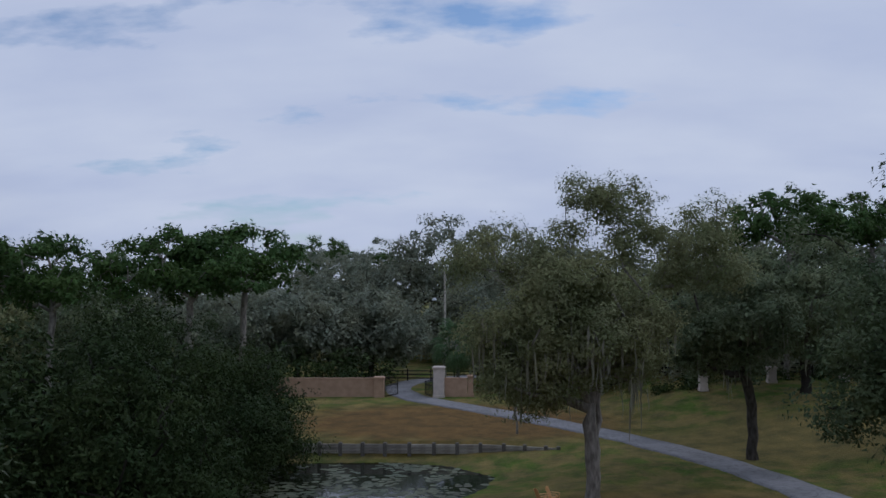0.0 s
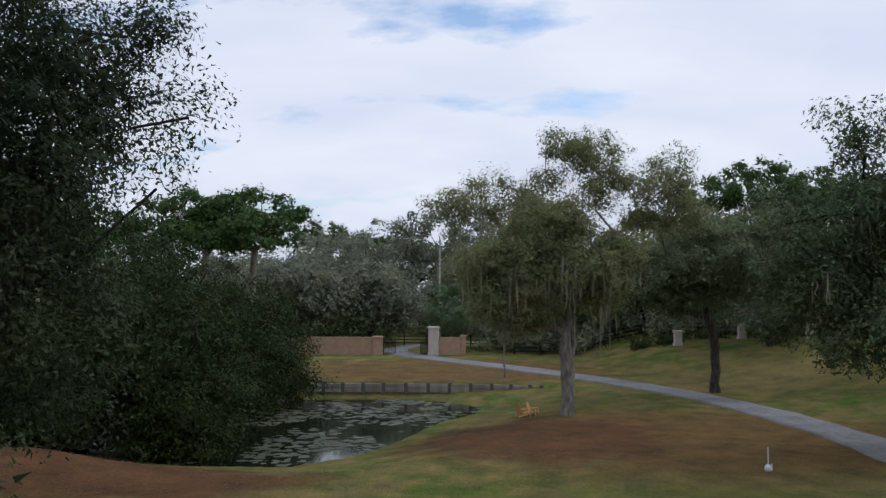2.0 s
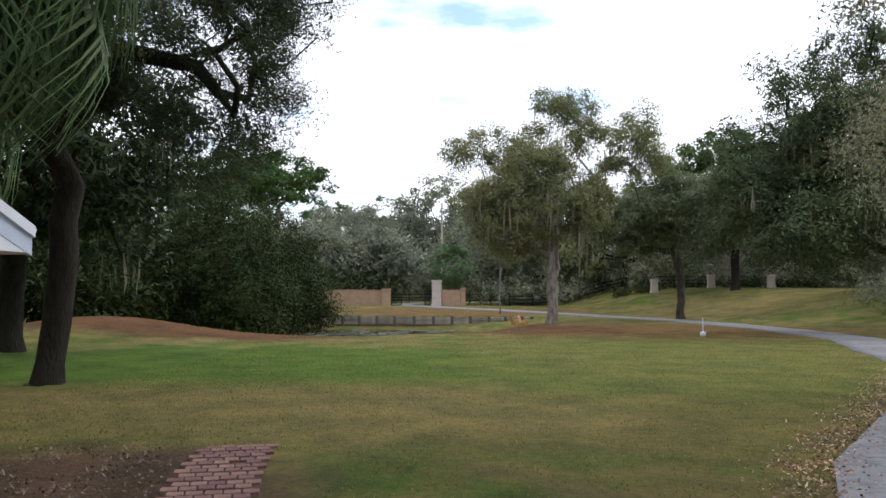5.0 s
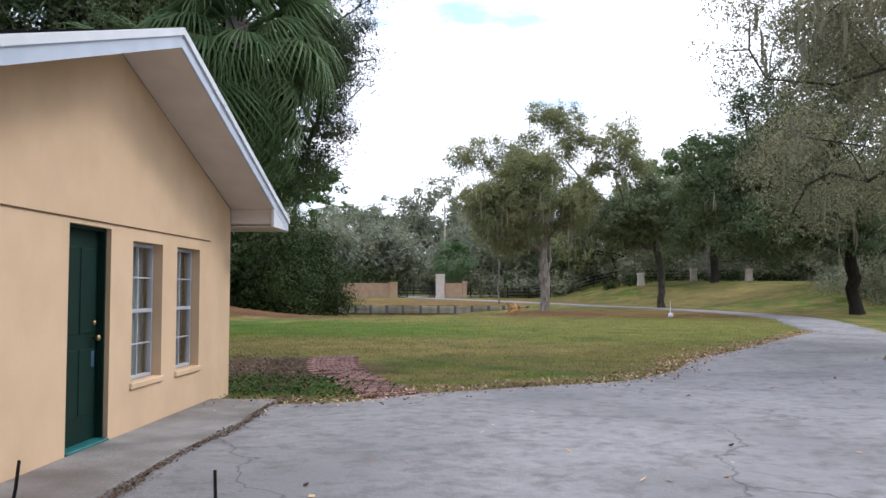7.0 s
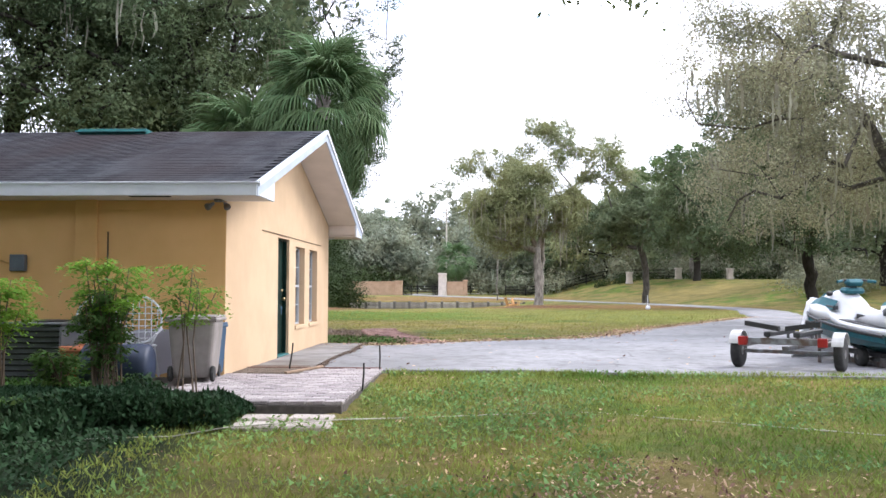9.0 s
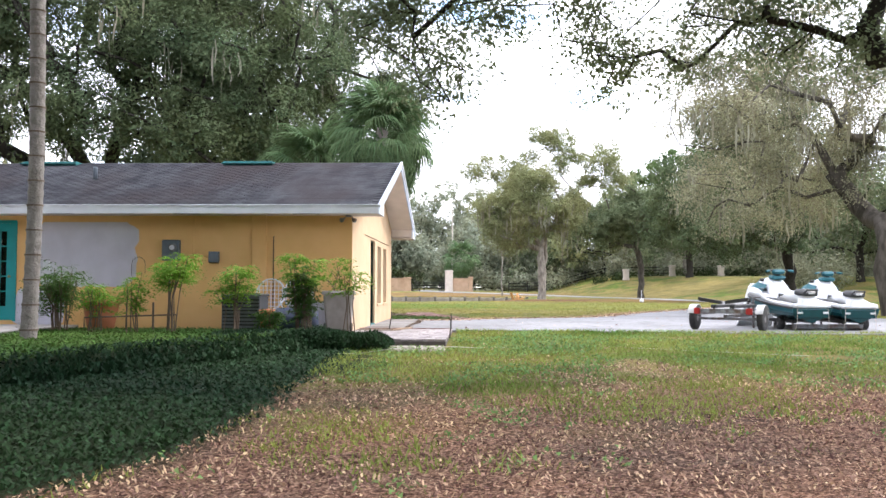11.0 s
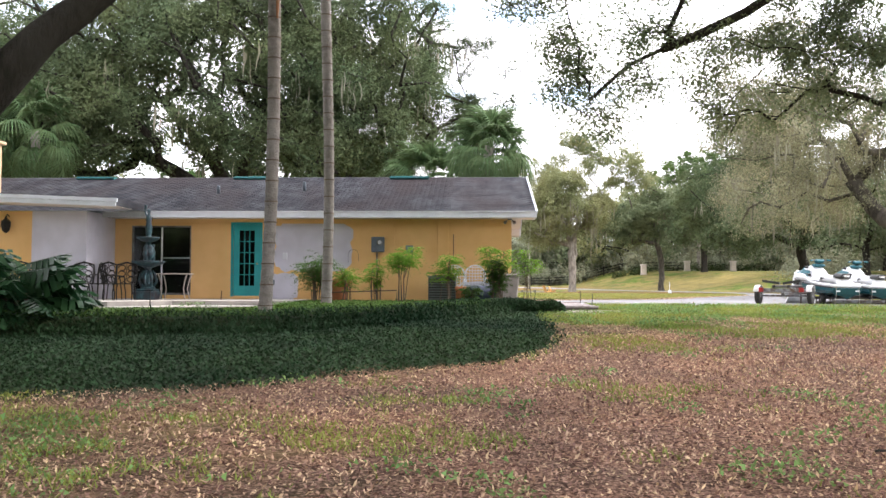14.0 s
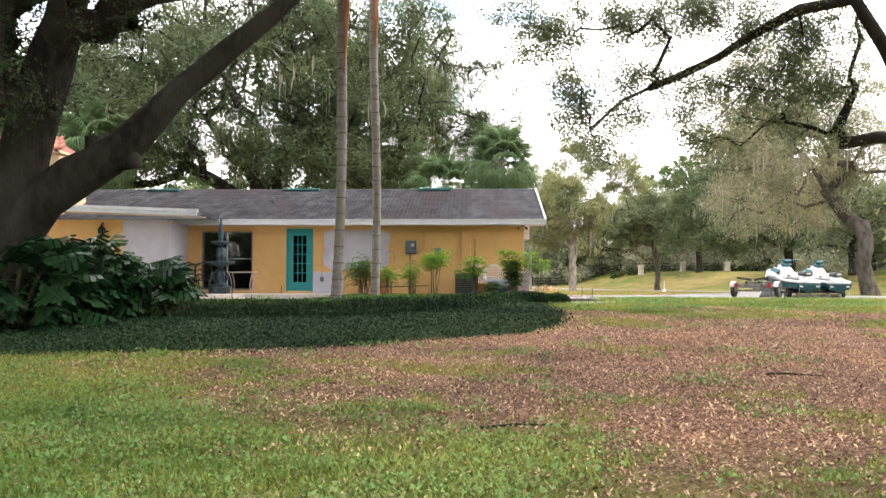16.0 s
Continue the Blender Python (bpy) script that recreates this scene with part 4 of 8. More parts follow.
tree(16, 14.8, -4.5, (14.5, -4.2, 3.4), [(12.6, -2, 8.0, 5.2, 5, 3.6), (9.2, -4.8, 6.6, 2.6, 3.4, 2.4), (12.5, 4, 5.8, 4.2, 4, 2.8), (17, -4, 8.5, 5, 6, 4), (10.5, -2, 11.0, 3.6, 4, 2.4), (9.5, 0, 8.6, 3.2, 3, 2.6)], 430, 150000, 0.38, M_LEAF_SPARSE, M_BARK3, "sprawling old oak with sparse greyish foliage and moss", size=0.05, clump_r=0.8, moss=60, moss_len=1.2, wob=0.6, droop=0.3, power=0.72, twig=0.014, limbs=2)
tree(17, 9.2, -26.8, (7.4, -26.6, 2.6), [(-2.0, -23.8, 6.1, 0.9, 0.9, 0.75), (-2.3, -23.6, 5.0, 0.65, 0.9, 0.55), (-1.3, -23.8, 4.25, 0.7, 0.9, 0.5), (-0.7, -24.0, 5.3, 0.65, 0.9, 0.55), (0.0, -23.8, 6.4, 0.75, 0.9, 0.6), (1.2, -24.0, 6.2, 0.75, 0.9, 0.6), (1.4, -23.6, 4.45, 0.7, 0.9, 0.5), (0.9, -23.8, 5.2, 0.5, 0.9, 0.45), (2.6, -23.8, 6.1, 0.8, 0.9, 0.65), (2.6, -23.8, 4.8, 0.65, 0.9, 0.55), (3.9, -23.8, 4.9, 0.75, 0.9, 0.55), (4.0, -24.0, 6.2, 0.8, 0.9, 0.65), (5.2, -24.0, 6.1, 0.75, 0.9, 0.6), (5.1, -24.0, 4.6, 0.5, 0.9, 0.4), (-3.2, -24.4, 7.4, 1.0, 1.0, 0.7), (-0.4, -24.2, 7.6, 1.2, 1.0, 0.6), (3.6, -23.8, 7.4, 1.5, 1.2, 0.8), (6, -25, 9.6, 1.6, 1.6, 0.8), (-3.9, -24.4, 8.2, 1.1, 1.0, 0.5), (-2.6, -24.3, 7.9, 0.9, 1.0, 0.5), (-1.4, -24.2, 8.5, 1.2, 1.0, 0.4), (0.8, -24.0, 8.4, 1.3, 1.0, 0.5), (2.4, -24.2, 8.3, 1.2, 1.0, 0.5), (5.0, -24.6, 7.6, 1.1, 1.0, 0.6)], 440, 76000, 0.34, M_LEAF_MID, M_BARK, "old live oak with long low limbs over the lawn", size=0.042, clump_r=0.55, wob=0.22, droop=0.12, power=0.95, twig=0.013, quad=True,
     stems=[[(7.4, -26.6, 2.6), (6.4, -26.5, 4.8), (5.6, -26.3, 6.6), (5.0, -26.0, 8.0)], [(5.0, -26.0, 8.0), (3.9, -25.0, 8.0), (2.75, -24.3, 7.55), (1.9, -24.0, 6.95), (0.77, -24.0, 6.35), (-0.8, -24.0, 5.7), (-1.8, -24.0, 4.9)], [(5.0, -26.0, 8.0), (4.4, -24.8, 8.0), (4.0, -24.0, 7.5), (3.6, -24.0, 6.55), (2.6, -24.0, 5.85), (1.6, -24.0, 4.86)]])
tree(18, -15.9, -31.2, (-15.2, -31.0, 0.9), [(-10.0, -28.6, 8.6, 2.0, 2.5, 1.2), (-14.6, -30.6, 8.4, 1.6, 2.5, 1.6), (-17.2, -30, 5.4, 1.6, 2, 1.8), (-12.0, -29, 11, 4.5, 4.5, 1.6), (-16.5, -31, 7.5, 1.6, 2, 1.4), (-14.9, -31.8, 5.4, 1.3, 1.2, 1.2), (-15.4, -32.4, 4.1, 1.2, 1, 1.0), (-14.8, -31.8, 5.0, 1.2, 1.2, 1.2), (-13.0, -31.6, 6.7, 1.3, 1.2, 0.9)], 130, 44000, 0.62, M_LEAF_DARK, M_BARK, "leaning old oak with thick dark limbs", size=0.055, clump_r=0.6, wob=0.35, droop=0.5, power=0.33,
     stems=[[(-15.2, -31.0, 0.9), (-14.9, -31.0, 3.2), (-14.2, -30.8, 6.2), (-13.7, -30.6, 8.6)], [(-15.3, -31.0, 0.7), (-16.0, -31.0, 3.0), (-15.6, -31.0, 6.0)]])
leaning = [o for o in bpy.data.objects if o.get("label", "").startswith("leaning old oak") and o.parent is None][-1]
limb = [(-15.6, -31.1, 0.5, 0.60), (-14.95, -31.0, 1.55, 0.54), (-14.47, -31.0, 2.15, 0.50), (-13.85, -31.0, 2.6, 0.47), (-13.3, -31.0, 2.9, 0.46), (-12.75, -31.0, 3.25, 0.41), (-12.2, -30.9, 3.85, 0.33), (-11.6, -30.8, 4.55, 0.29), (-11.1, -30.6, 5.05, 0.265), (-10.64, -30.5, 5.5, 0.25), (-9.69, -30.2, 6.4, 0.22), (-8.9, -29.8, 7.4, 0.19), (-8.2, -29.3, 8.8, 0.14), (-7.6, -28.8, 10.4, 0.07)]
rl = random.Random(9)
off = leaning.matrix_world.translation
part("limb", Mesh().tube([Vector(p[:3]) - off for p in limb], [p[3] * rl.uniform(0.94, 1.06) for p in limb], 14), M_BARK, leaning, "thick leaning limb", smooth=True)
part("limb_stub", Mesh().tube([Vector(p) - off for p in ((-13.2, -31.0, 2.85), (-13.35, -31.05, 3.25), (-13.36, -31.1, 3.52))], [0.26, 0.2, 0.17], 10).tube([Vector(p) - off for p in ((-12.9, -31.0, 3.1), (-12.55, -31.1, 3.0), (-12.35, -31.15, 2.95))], [0.34, 0.24, 0.16], 10), M_BARK, leaning, "knotted stub of a cut branch", smooth=True)
tree(19, -11.5, 0.5, (-11.2, 0.4, 4.5), [(-11, 0, 10.5, 6.6, 6, 4.6), (-9, -1, 13.6, 4.2, 4.0, 3.0), (-13, -2, 9.5, 4.0, 4, 3.6), (-10.5, -3, 6.9, 3.6, 3, 1.6), (-14, 0, 15, 5, 5, 3), (-8.4, -1, 9.0, 2.6, 3, 2.6), (-13.5, -2, 12.5, 3.6, 3, 2.4)], 350, 175000, 0.55, M_LEAF_OAK, M_BARK, OAK, size=0.064, clump_r=1.0, moss=14, droop=0.25, core=6000, power=0.45)
tree(20, -16.2, -2.0, (-16.3, -2.0, 4.4), [(-20, -3, 11.0, 5.6, 5, 5.0), (-17, -4, 8.0, 3.4, 2.6, 1.6), (-24, -4, 8.6, 4.5, 4, 3.6), (-22.5, -3, 12.0, 4.5, 3.5, 3.2), (-27, -2, 11.5, 5, 4, 4.4), (-19, -3, 15, 5, 4, 3), (-16.5, -3, 11.5, 3, 3, 3), (-14.2, -3.6, 7.3, 2.2, 1.8, 1.7), (-12.6, -3.6, 6.4, 1.8, 1.6, 1.2), (-21.5, -4.5, 6.4, 2.4, 2, 1.4), (-24.5, -4, 11.0, 3.6, 3, 3.0), (-21, -4, 8.6, 3.2, 2.4, 2.0), (-26, -4, 7.6, 3, 3, 2.2), (-19.5, -4, 12.8, 3.4, 2.8, 2.2)], 400, 190000, 0.5, M_LEAF_OAK, M_BARK, OAK, size=0.064, clump_r=1.0, moss=12, droop=0.25, core=6000, power=0.42,
     stems=[[(-16.3, -2.0, 4.4), (-17.6, -2.2, 6.6), (-19.8, -2.6, 9.5)], [(-16.3, -2.0, 4.4), (-15.9, -2.0, 7.0), (-14.8, -2.2, 10.0)], [(-16.3, -2.0, 4.0), (-18.4, -2.6, 5.4), (-21.8, -3.2, 7.4)]])
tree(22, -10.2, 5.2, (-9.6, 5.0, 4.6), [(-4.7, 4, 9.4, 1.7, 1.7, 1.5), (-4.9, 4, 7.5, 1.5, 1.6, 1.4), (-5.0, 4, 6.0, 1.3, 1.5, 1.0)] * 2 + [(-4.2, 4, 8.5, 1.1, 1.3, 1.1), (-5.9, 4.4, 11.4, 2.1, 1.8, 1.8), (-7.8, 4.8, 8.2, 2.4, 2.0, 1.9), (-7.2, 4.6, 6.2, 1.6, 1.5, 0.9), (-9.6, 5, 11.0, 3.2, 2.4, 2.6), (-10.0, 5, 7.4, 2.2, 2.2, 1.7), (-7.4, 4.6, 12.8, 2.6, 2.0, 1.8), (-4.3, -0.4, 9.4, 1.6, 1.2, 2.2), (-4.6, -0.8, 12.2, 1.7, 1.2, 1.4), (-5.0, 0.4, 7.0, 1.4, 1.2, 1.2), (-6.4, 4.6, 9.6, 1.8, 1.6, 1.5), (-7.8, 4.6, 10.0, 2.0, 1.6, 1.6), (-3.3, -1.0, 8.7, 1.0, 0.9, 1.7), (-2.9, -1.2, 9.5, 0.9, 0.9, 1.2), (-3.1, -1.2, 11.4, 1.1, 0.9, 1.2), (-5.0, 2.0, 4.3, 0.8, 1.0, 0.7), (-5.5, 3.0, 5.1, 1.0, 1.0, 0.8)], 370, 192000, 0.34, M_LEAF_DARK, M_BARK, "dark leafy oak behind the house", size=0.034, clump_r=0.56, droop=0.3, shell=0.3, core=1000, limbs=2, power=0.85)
tree(23, 2.0, 66.5, (2.0, 66.5, 6.0), [(1.2, 66.5, 13.8, 2.8, 2, 2.5), (2.4, 66.5, 11.6, 2, 2, 2)], 70, 2200, 0.09, M_LEAF_GREY, M_BARK2, "thin nearly bare grey tree", size=0.08, clump_r=0.6, twig=0.022)
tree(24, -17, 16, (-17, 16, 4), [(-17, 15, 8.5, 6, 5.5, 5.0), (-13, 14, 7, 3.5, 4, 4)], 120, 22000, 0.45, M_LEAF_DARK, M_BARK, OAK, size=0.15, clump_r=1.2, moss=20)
# two added oaks, never in view, that block light over the south yard
tree(25, 9.5, -37.5, (8.8, -36.8, 5.0), [(4.5, -33.0, 11.8, 6.5, 6.0, 1.8), (10, -37, 12.0, 7, 7, 2.2), (-1.5, -31.0, 11.8, 5, 5, 1.5), (3, -42, 12.0, 7, 7, 2.0), (-4, -40, 13.0, 6, 6, 1.8)], 190, 26000, 0.55, M_LEAF_OAK, M_BARK, "unseen oak added so its high crown shades the lawn", size=0.26, clump_r=1.5)
tree(26, -16.5, -44, (-16, -43.5, 5.0), [(-13, -41.0, 11.5, 6, 6, 2.0), (-18, -38, 12.0, 6, 6, 2.4), (-10, -35, 12.6, 5.5, 5, 1.8), (-17, -46, 11, 7, 6, 2.4), (-21, -29, 12, 5, 5, 2.4)], 150, 22000, 0.55, M_LEAF_OAK, M_BARK, "unseen oak added so its high crown shades the ivy", size=0.28, clump_r=1.5)
tree(21, -30, 2, (-30, 2, 4.5), [(-30, 1, 10, 7, 6, 5.5), (-35, 2, 8, 4, 4, 4)], 100, 20000, 0.5, M_LEAF_OAK, M_BARK, OAK, size=0.2, clump_r=1.4, moss=20)

# ---- pond-side thicket ----
for k, (x, y, r, hh) in enumerate([(-15.8, 37.8, 4.2, 9.2), (-17.6, 44.5, 5.2, 11.8), (-17.2, 52.5, 4.6, 10.2), (-15.8, 58.5, 3.6, 7.8), (-22.5, 36.0, 5.0, 8.4), (-24.5, 44, 6.0, 10), (-22, 54, 6, 10), (-30, 38, 6, 9.5), (-29, 30, 5, 8)]):
    z0 = max(hz(x, y), -1.3)
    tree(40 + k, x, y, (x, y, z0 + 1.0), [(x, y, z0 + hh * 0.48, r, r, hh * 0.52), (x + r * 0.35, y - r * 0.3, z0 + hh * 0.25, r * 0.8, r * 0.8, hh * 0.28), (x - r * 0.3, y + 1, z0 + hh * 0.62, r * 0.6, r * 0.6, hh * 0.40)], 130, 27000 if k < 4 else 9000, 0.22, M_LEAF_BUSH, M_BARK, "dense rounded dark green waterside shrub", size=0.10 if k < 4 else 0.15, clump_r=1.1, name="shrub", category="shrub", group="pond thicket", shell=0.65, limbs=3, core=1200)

# ---- pines and far woods ----
for k, (x, y, hh, r) in enumerate([(-24, 68, 15.5, 6.5), (-21.0, 73, 16.0, 6.0), (-34, 66, 15, 6.5), (-43, 70, 15.5, 6), (-33, 175, 21, 7), (-22, 180, 18, 6), (27, 82, 17.5, 7.0), (36, 86, 17, 6)]):
    z0 = hz(x, y)
    top = z0 + hh
    tree(70 + k, x, y, (x + 0.5, y, top - r * 0.9), [(x, y, top - r * 0.36, r * 0.85, r * 0.85, r * 0.36), (x - r * 0.4, y, top - r * 0.6, r * 0.65, r * 0.7, r * 0.26), (x + r * 0.5, y, top - r * 0.55, r * 0.6, r * 0.6, r * 0.25)], 90, 10000, 0.26, M_LEAF_PINE, M_BARK2, "tall pine with a domed spreading crown", size=0.2, clump_r=0.9, name="pine", category="tree", group="pines", flat=0.55, wob=0.3, shell=0.6)

FAR = [(-7, 142, 22, 9), (-16, 146, 20, 9), (2, 148, 22, 9), (-26, 150, 17, 9), (-22, 132, 16, 8), (3, 135, 17, 8), (-34, 120, 14, 8), (-48, 110, 15, 9), (14, 128, 17, 9), (26, 120, 18, 9), (38, 112, 18, 9), (50, 104, 18, 9), (-14, 104, 10, 5), (-22, 100, 10.5, 6), (-31, 95, 10, 6), (-41, 90, 11, 6), (-52, 84, 12, 7), (3, 98, 10, 5.5), (10, 92, 11, 5.5), (17, 88, 12, 6), (33, 92, 13, 6), (42, 84, 13, 6.5), (46, 66, 13, 6.5), (47, 50, 14, 7), (43, 34, 13, 6.5), (44, 18, 13, 7), (38, 4, 12, 6), (40, -10, 12, 6), (0, 118, 13, 7), (-62, 100, 15, 8), (62, 92, 17, 9), (58, 70, 16, 8), (60, 40, 16, 8), (-40, 55, 12, 6), (-44, 40, 12, 6), (-42, 22, 12, 6), (-40, -8, 13, 6), (-36, -20, 12, 5), (36, 60, 12, 5.5), (35, 46, 12, 5), (33, 20, 11, 5)]
for k, (x, y, hh, r) in enumerate(FAR):
    z0 = hz(x, y)
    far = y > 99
    near = x > 30 and y < 70
    beside = abs(x) > 32 and y < 36
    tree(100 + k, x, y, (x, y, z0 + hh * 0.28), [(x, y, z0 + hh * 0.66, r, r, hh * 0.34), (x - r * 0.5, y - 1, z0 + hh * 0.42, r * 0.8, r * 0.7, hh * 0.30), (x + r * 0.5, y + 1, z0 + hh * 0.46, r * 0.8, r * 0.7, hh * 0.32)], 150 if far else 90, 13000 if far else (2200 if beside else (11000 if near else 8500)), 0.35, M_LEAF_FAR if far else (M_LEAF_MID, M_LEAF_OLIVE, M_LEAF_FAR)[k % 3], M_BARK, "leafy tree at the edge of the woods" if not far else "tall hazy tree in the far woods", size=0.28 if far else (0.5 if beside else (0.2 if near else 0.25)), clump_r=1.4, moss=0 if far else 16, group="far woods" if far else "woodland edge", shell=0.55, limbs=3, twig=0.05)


def undergrowth(seed, line, depth, hh, count, leafm, size, label):
    """A tangled belt of low growth along a line."""
    rng = np.random.default_rng(seed)
    line = np.array(line, float)
    seg = np.hypot(*np.diff(line, axis=0).T)
    cum = np.concatenate([[0], np.cumsum(seg)])
    n = int(cum[-1] / 0.55)
    t = rng.random(n) * cum[-1]
    cx = np.interp(t, cum, line[:, 0]) + rng.normal(0, depth, n)
    cy = np.interp(t, cum, line[:, 1]) + rng.normal(0, depth, n)
    h = hh * (0.35 + 0.65 * rng.random(n))
    g = height(cx, cy)
    c = np.stack([cx, cy, g + h * rng.uniform(0.2, 0.8, n)], 1)
    o = c[0].copy(); o[2] = g[0]
    v, f = leaf_cloud(rng, c, 0.35 * h + 0.6, count, size)
    v[:, 2] = np.maximum(v[:, 2], height(v[:, 0], v[:, 1]))
    ob = part("undergrowth", arrays("undergrowth", v - o, f), leafm)
    ob.location = o
    tagged(ob, label, "undergrowth", kind="stuff")


# added trees behind the view; they darken pane reflections and southern sky light
for k, (x, y, hh, r) in enumerate([(-46, -40, 13, 7), (-40, -54, 14, 7), (-29, -64, 14, 7), (-18, -70, 15, 7), (-6, -72, 14, 7), (6, -72, 14, 7), (18, -68, 15, 7), (30, -60, 14, 7), (40, -48, 14, 7), (44, -32, 13, 7)]):
    z0 = hz(x, y)
    tree(160 + k, x, y, (x, y, z0 + 3.5), [(x, y, z0 + hh * 0.62, r, r, hh * 0.38), (x - r * 0.5, y, z0 + hh * 0.35, r * 0.8, r * 0.7, hh * 0.3), (x + r * 0.5, y, z0 + hh * 0.35, r * 0.8, r * 0.7, hh * 0.3)], 60, 2600, 0.35, M_LEAF_OAK, M_BARK, "unseen oak added to close the south horizon", size=0.55, clump_r=1.6, group="south woods", shell=0.5, limbs=3, twig=0.05)
undergrowth(301, [(-60, 92), (-40, 84), (-20, 92), (-12, 97)], 2.0, 4.5, 11000, M_LEAF_BUSH, 0.24, "dark tangled undergrowth below the woods")
undergrowth(302, [(1, 94), (8, 88), (16, 84), (30, 88), (44, 80), (50, 60), (48, 40), (46, 20), (42, 0), (44, -20)], 1.6, 4.6, 46000, M_LEAF_GREY, 0.21, "grey-green tangled undergrowth below the woods")
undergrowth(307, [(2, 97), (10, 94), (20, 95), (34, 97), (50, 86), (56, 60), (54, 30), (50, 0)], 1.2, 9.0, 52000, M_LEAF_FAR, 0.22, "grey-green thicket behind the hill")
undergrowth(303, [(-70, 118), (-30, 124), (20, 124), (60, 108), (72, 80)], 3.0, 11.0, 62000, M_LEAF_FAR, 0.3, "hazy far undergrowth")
undergrowth(309, [(-95, 168), (-40, 176), (0, 178), (40, 172), (95, 140)], 2.0, 9.0, 14000, M_LEAF_FAR, 0.9, "far tree line with haze-paled leaves")
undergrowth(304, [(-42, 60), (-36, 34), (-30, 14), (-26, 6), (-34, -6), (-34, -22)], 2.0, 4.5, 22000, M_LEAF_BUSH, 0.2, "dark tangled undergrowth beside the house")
# added low belt, out of view, below the southern trees
undergrowth(308, [(-46, -36), (-38, -58), (-20, -73), (0, -76), (20, -72), (36, -56), (46, -34)], 2.0, 6.0, 9000, M_LEAF_OAK, 0.5, "unseen undergrowth added to close the south horizon")
# added dark leaves that fill in the shade under the oaks
undergrowth(310, [(-32, 4), (-24, 4.5), (-17, 5)], 0.7, 6.5, 22000, M_LEAF_BUSH, 0.11, "dark growth added for the shade under the oaks")
undergrowth(305, [(30, 52), (31, 46), (30, 40)], 1.2, 3.0, 7000, M_LEAF_GREY, 0.12, "bare brownish thicket under the trees")


# ---- house details ----
def pane_window(y0, y1, z0, z1, x, name, parent_label):
    """A sash window in the gable wall: frame, glazing bars, panes, sill."""
    d = 0.036
    xa, xb = x - 0.05, x
    f = rim("y", y0, y1, z0, z1, d, d, d, d, xa, xb)
    zm = (z0 + z1) / 2
    w = hp("window", f, M_SASH, parent_label)
    hp("meeting_rail", Mesh().box(xa - 0.004, y0 + d, zm - 0.022, xb + 0.004, y1 - d, zm + 0.022, 0.004), M_SASH, "", w)
    ym = (y0 + y1) / 2
    for a, b in ((z0 + d, zm - 0.022), (zm + 0.022, z1 - d)):
        hp("glazing_bar", Mesh().box(xa + 0.01, ym - 0.008, a, xb - 0.005, ym + 0.008, b, 0.003), M_SASH, "", w)
        zz = (a + b) / 2
        hp("glazing_bar", Mesh().box(xa + 0.012, y0 + d, zz - 0.008, xb - 0.007, y1 - d, zz + 0.008, 0.003), M_SASH, "", w)
        g = hp("pane", Mesh().box(x - 0.034, y0 + d - 0.004, a - 0.004, x - 0.028, y1 - d + 0.004, b + 0.004, 0), M_GLASS, "", w)
        g.visible_shadow = False
    return w


for wy in (W1, W2):
    pane_window(wy[0] + 0.015, wy[1] - 0.015, wy[2] + 0.01, wy[3] - 0.01, GX - 0.11, "window", "white sash window with six-pane bars")
    hp("sill", Mesh().box(GX - 0.1, wy[0] - 0.04, wy[2] - 0.07, GX + 0.03, wy[1] + 0.04, wy[2] + 0.005, 0.012), M_STUCCO_E, "peach stucco sill")
hp("blind", Mesh().box(GX - 0.24, W1[0], W1[2], GX - 0.225, W1[1], W1[3], 0), mat("grey_curtain", (0.20, 0.22, 0.24), (0.12, 0.13, 0.15), scale=6, stretch=(1, 4, 0.3)), "grey curtain behind the panes")
# near-black sheet standing in for the unlit room behind this window
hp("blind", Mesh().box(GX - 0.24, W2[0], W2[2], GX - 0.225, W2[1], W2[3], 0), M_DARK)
# gable door
gd = hp("door", Mesh().box(GX - 0.17, DOOR[0] + 0.02, -0.06, GX - 0.125, DOOR[1] - 0.02, DOOR[3] - 0.02, 0.004), M_GREEN, "dark green painted door")
for (a, b, c, d) in ((0.1, 0.42, 0.2, 0.85), (0.5, 0.82, 0.2, 0.85), (0.1, 0.42, 1.0, 1.85), (0.5, 0.82, 1.0, 1.85)):
    hp("door_panel", Mesh().box(GX - 0.127, DOOR[0] + a, c, GX - 0.115, DOOR[0] + b, d, 0.005), M_GREEN, "", gd)
hp("door_knob", Mesh().lathe([(0.012, 0), (0.012, 0.03), (0.03, 0.04), (0.034, 0.06), (0.02, 0.075)], 12, Matrix.Translation((GX - 0.12, DOOR[1] - 0.12, 0.95)) @ Matrix.Rotation(radians(90), 4, "Y")), M_BRASS, "dull brass knob", gd, True)
hp("deadbolt", Mesh().lathe([(0.028, 0), (0.028, 0.02), (0.012, 0.03)], 12, Matrix.Translation((GX - 0.12, DOOR[1] - 0.12, 1.1)) @ Matrix.Rotation(radians(90), 4, "Y")), M_BRASS, "", gd, True)
hp("door_tag", Mesh().box(GX - 0.12, DOOR[1] - 0.16, 0.66, GX - 0.112, DOOR[1] - 0.10, 0.82, 0.003), M_BINBLUE, "small blue tag", gd)
hp("threshold", Mesh().box(GX - 0.2, DOOR[0], -0.12, GX + 0.02, DOOR[1], -0.065, 0.01), M_TEALVENT, "worn teal-painted door sill")
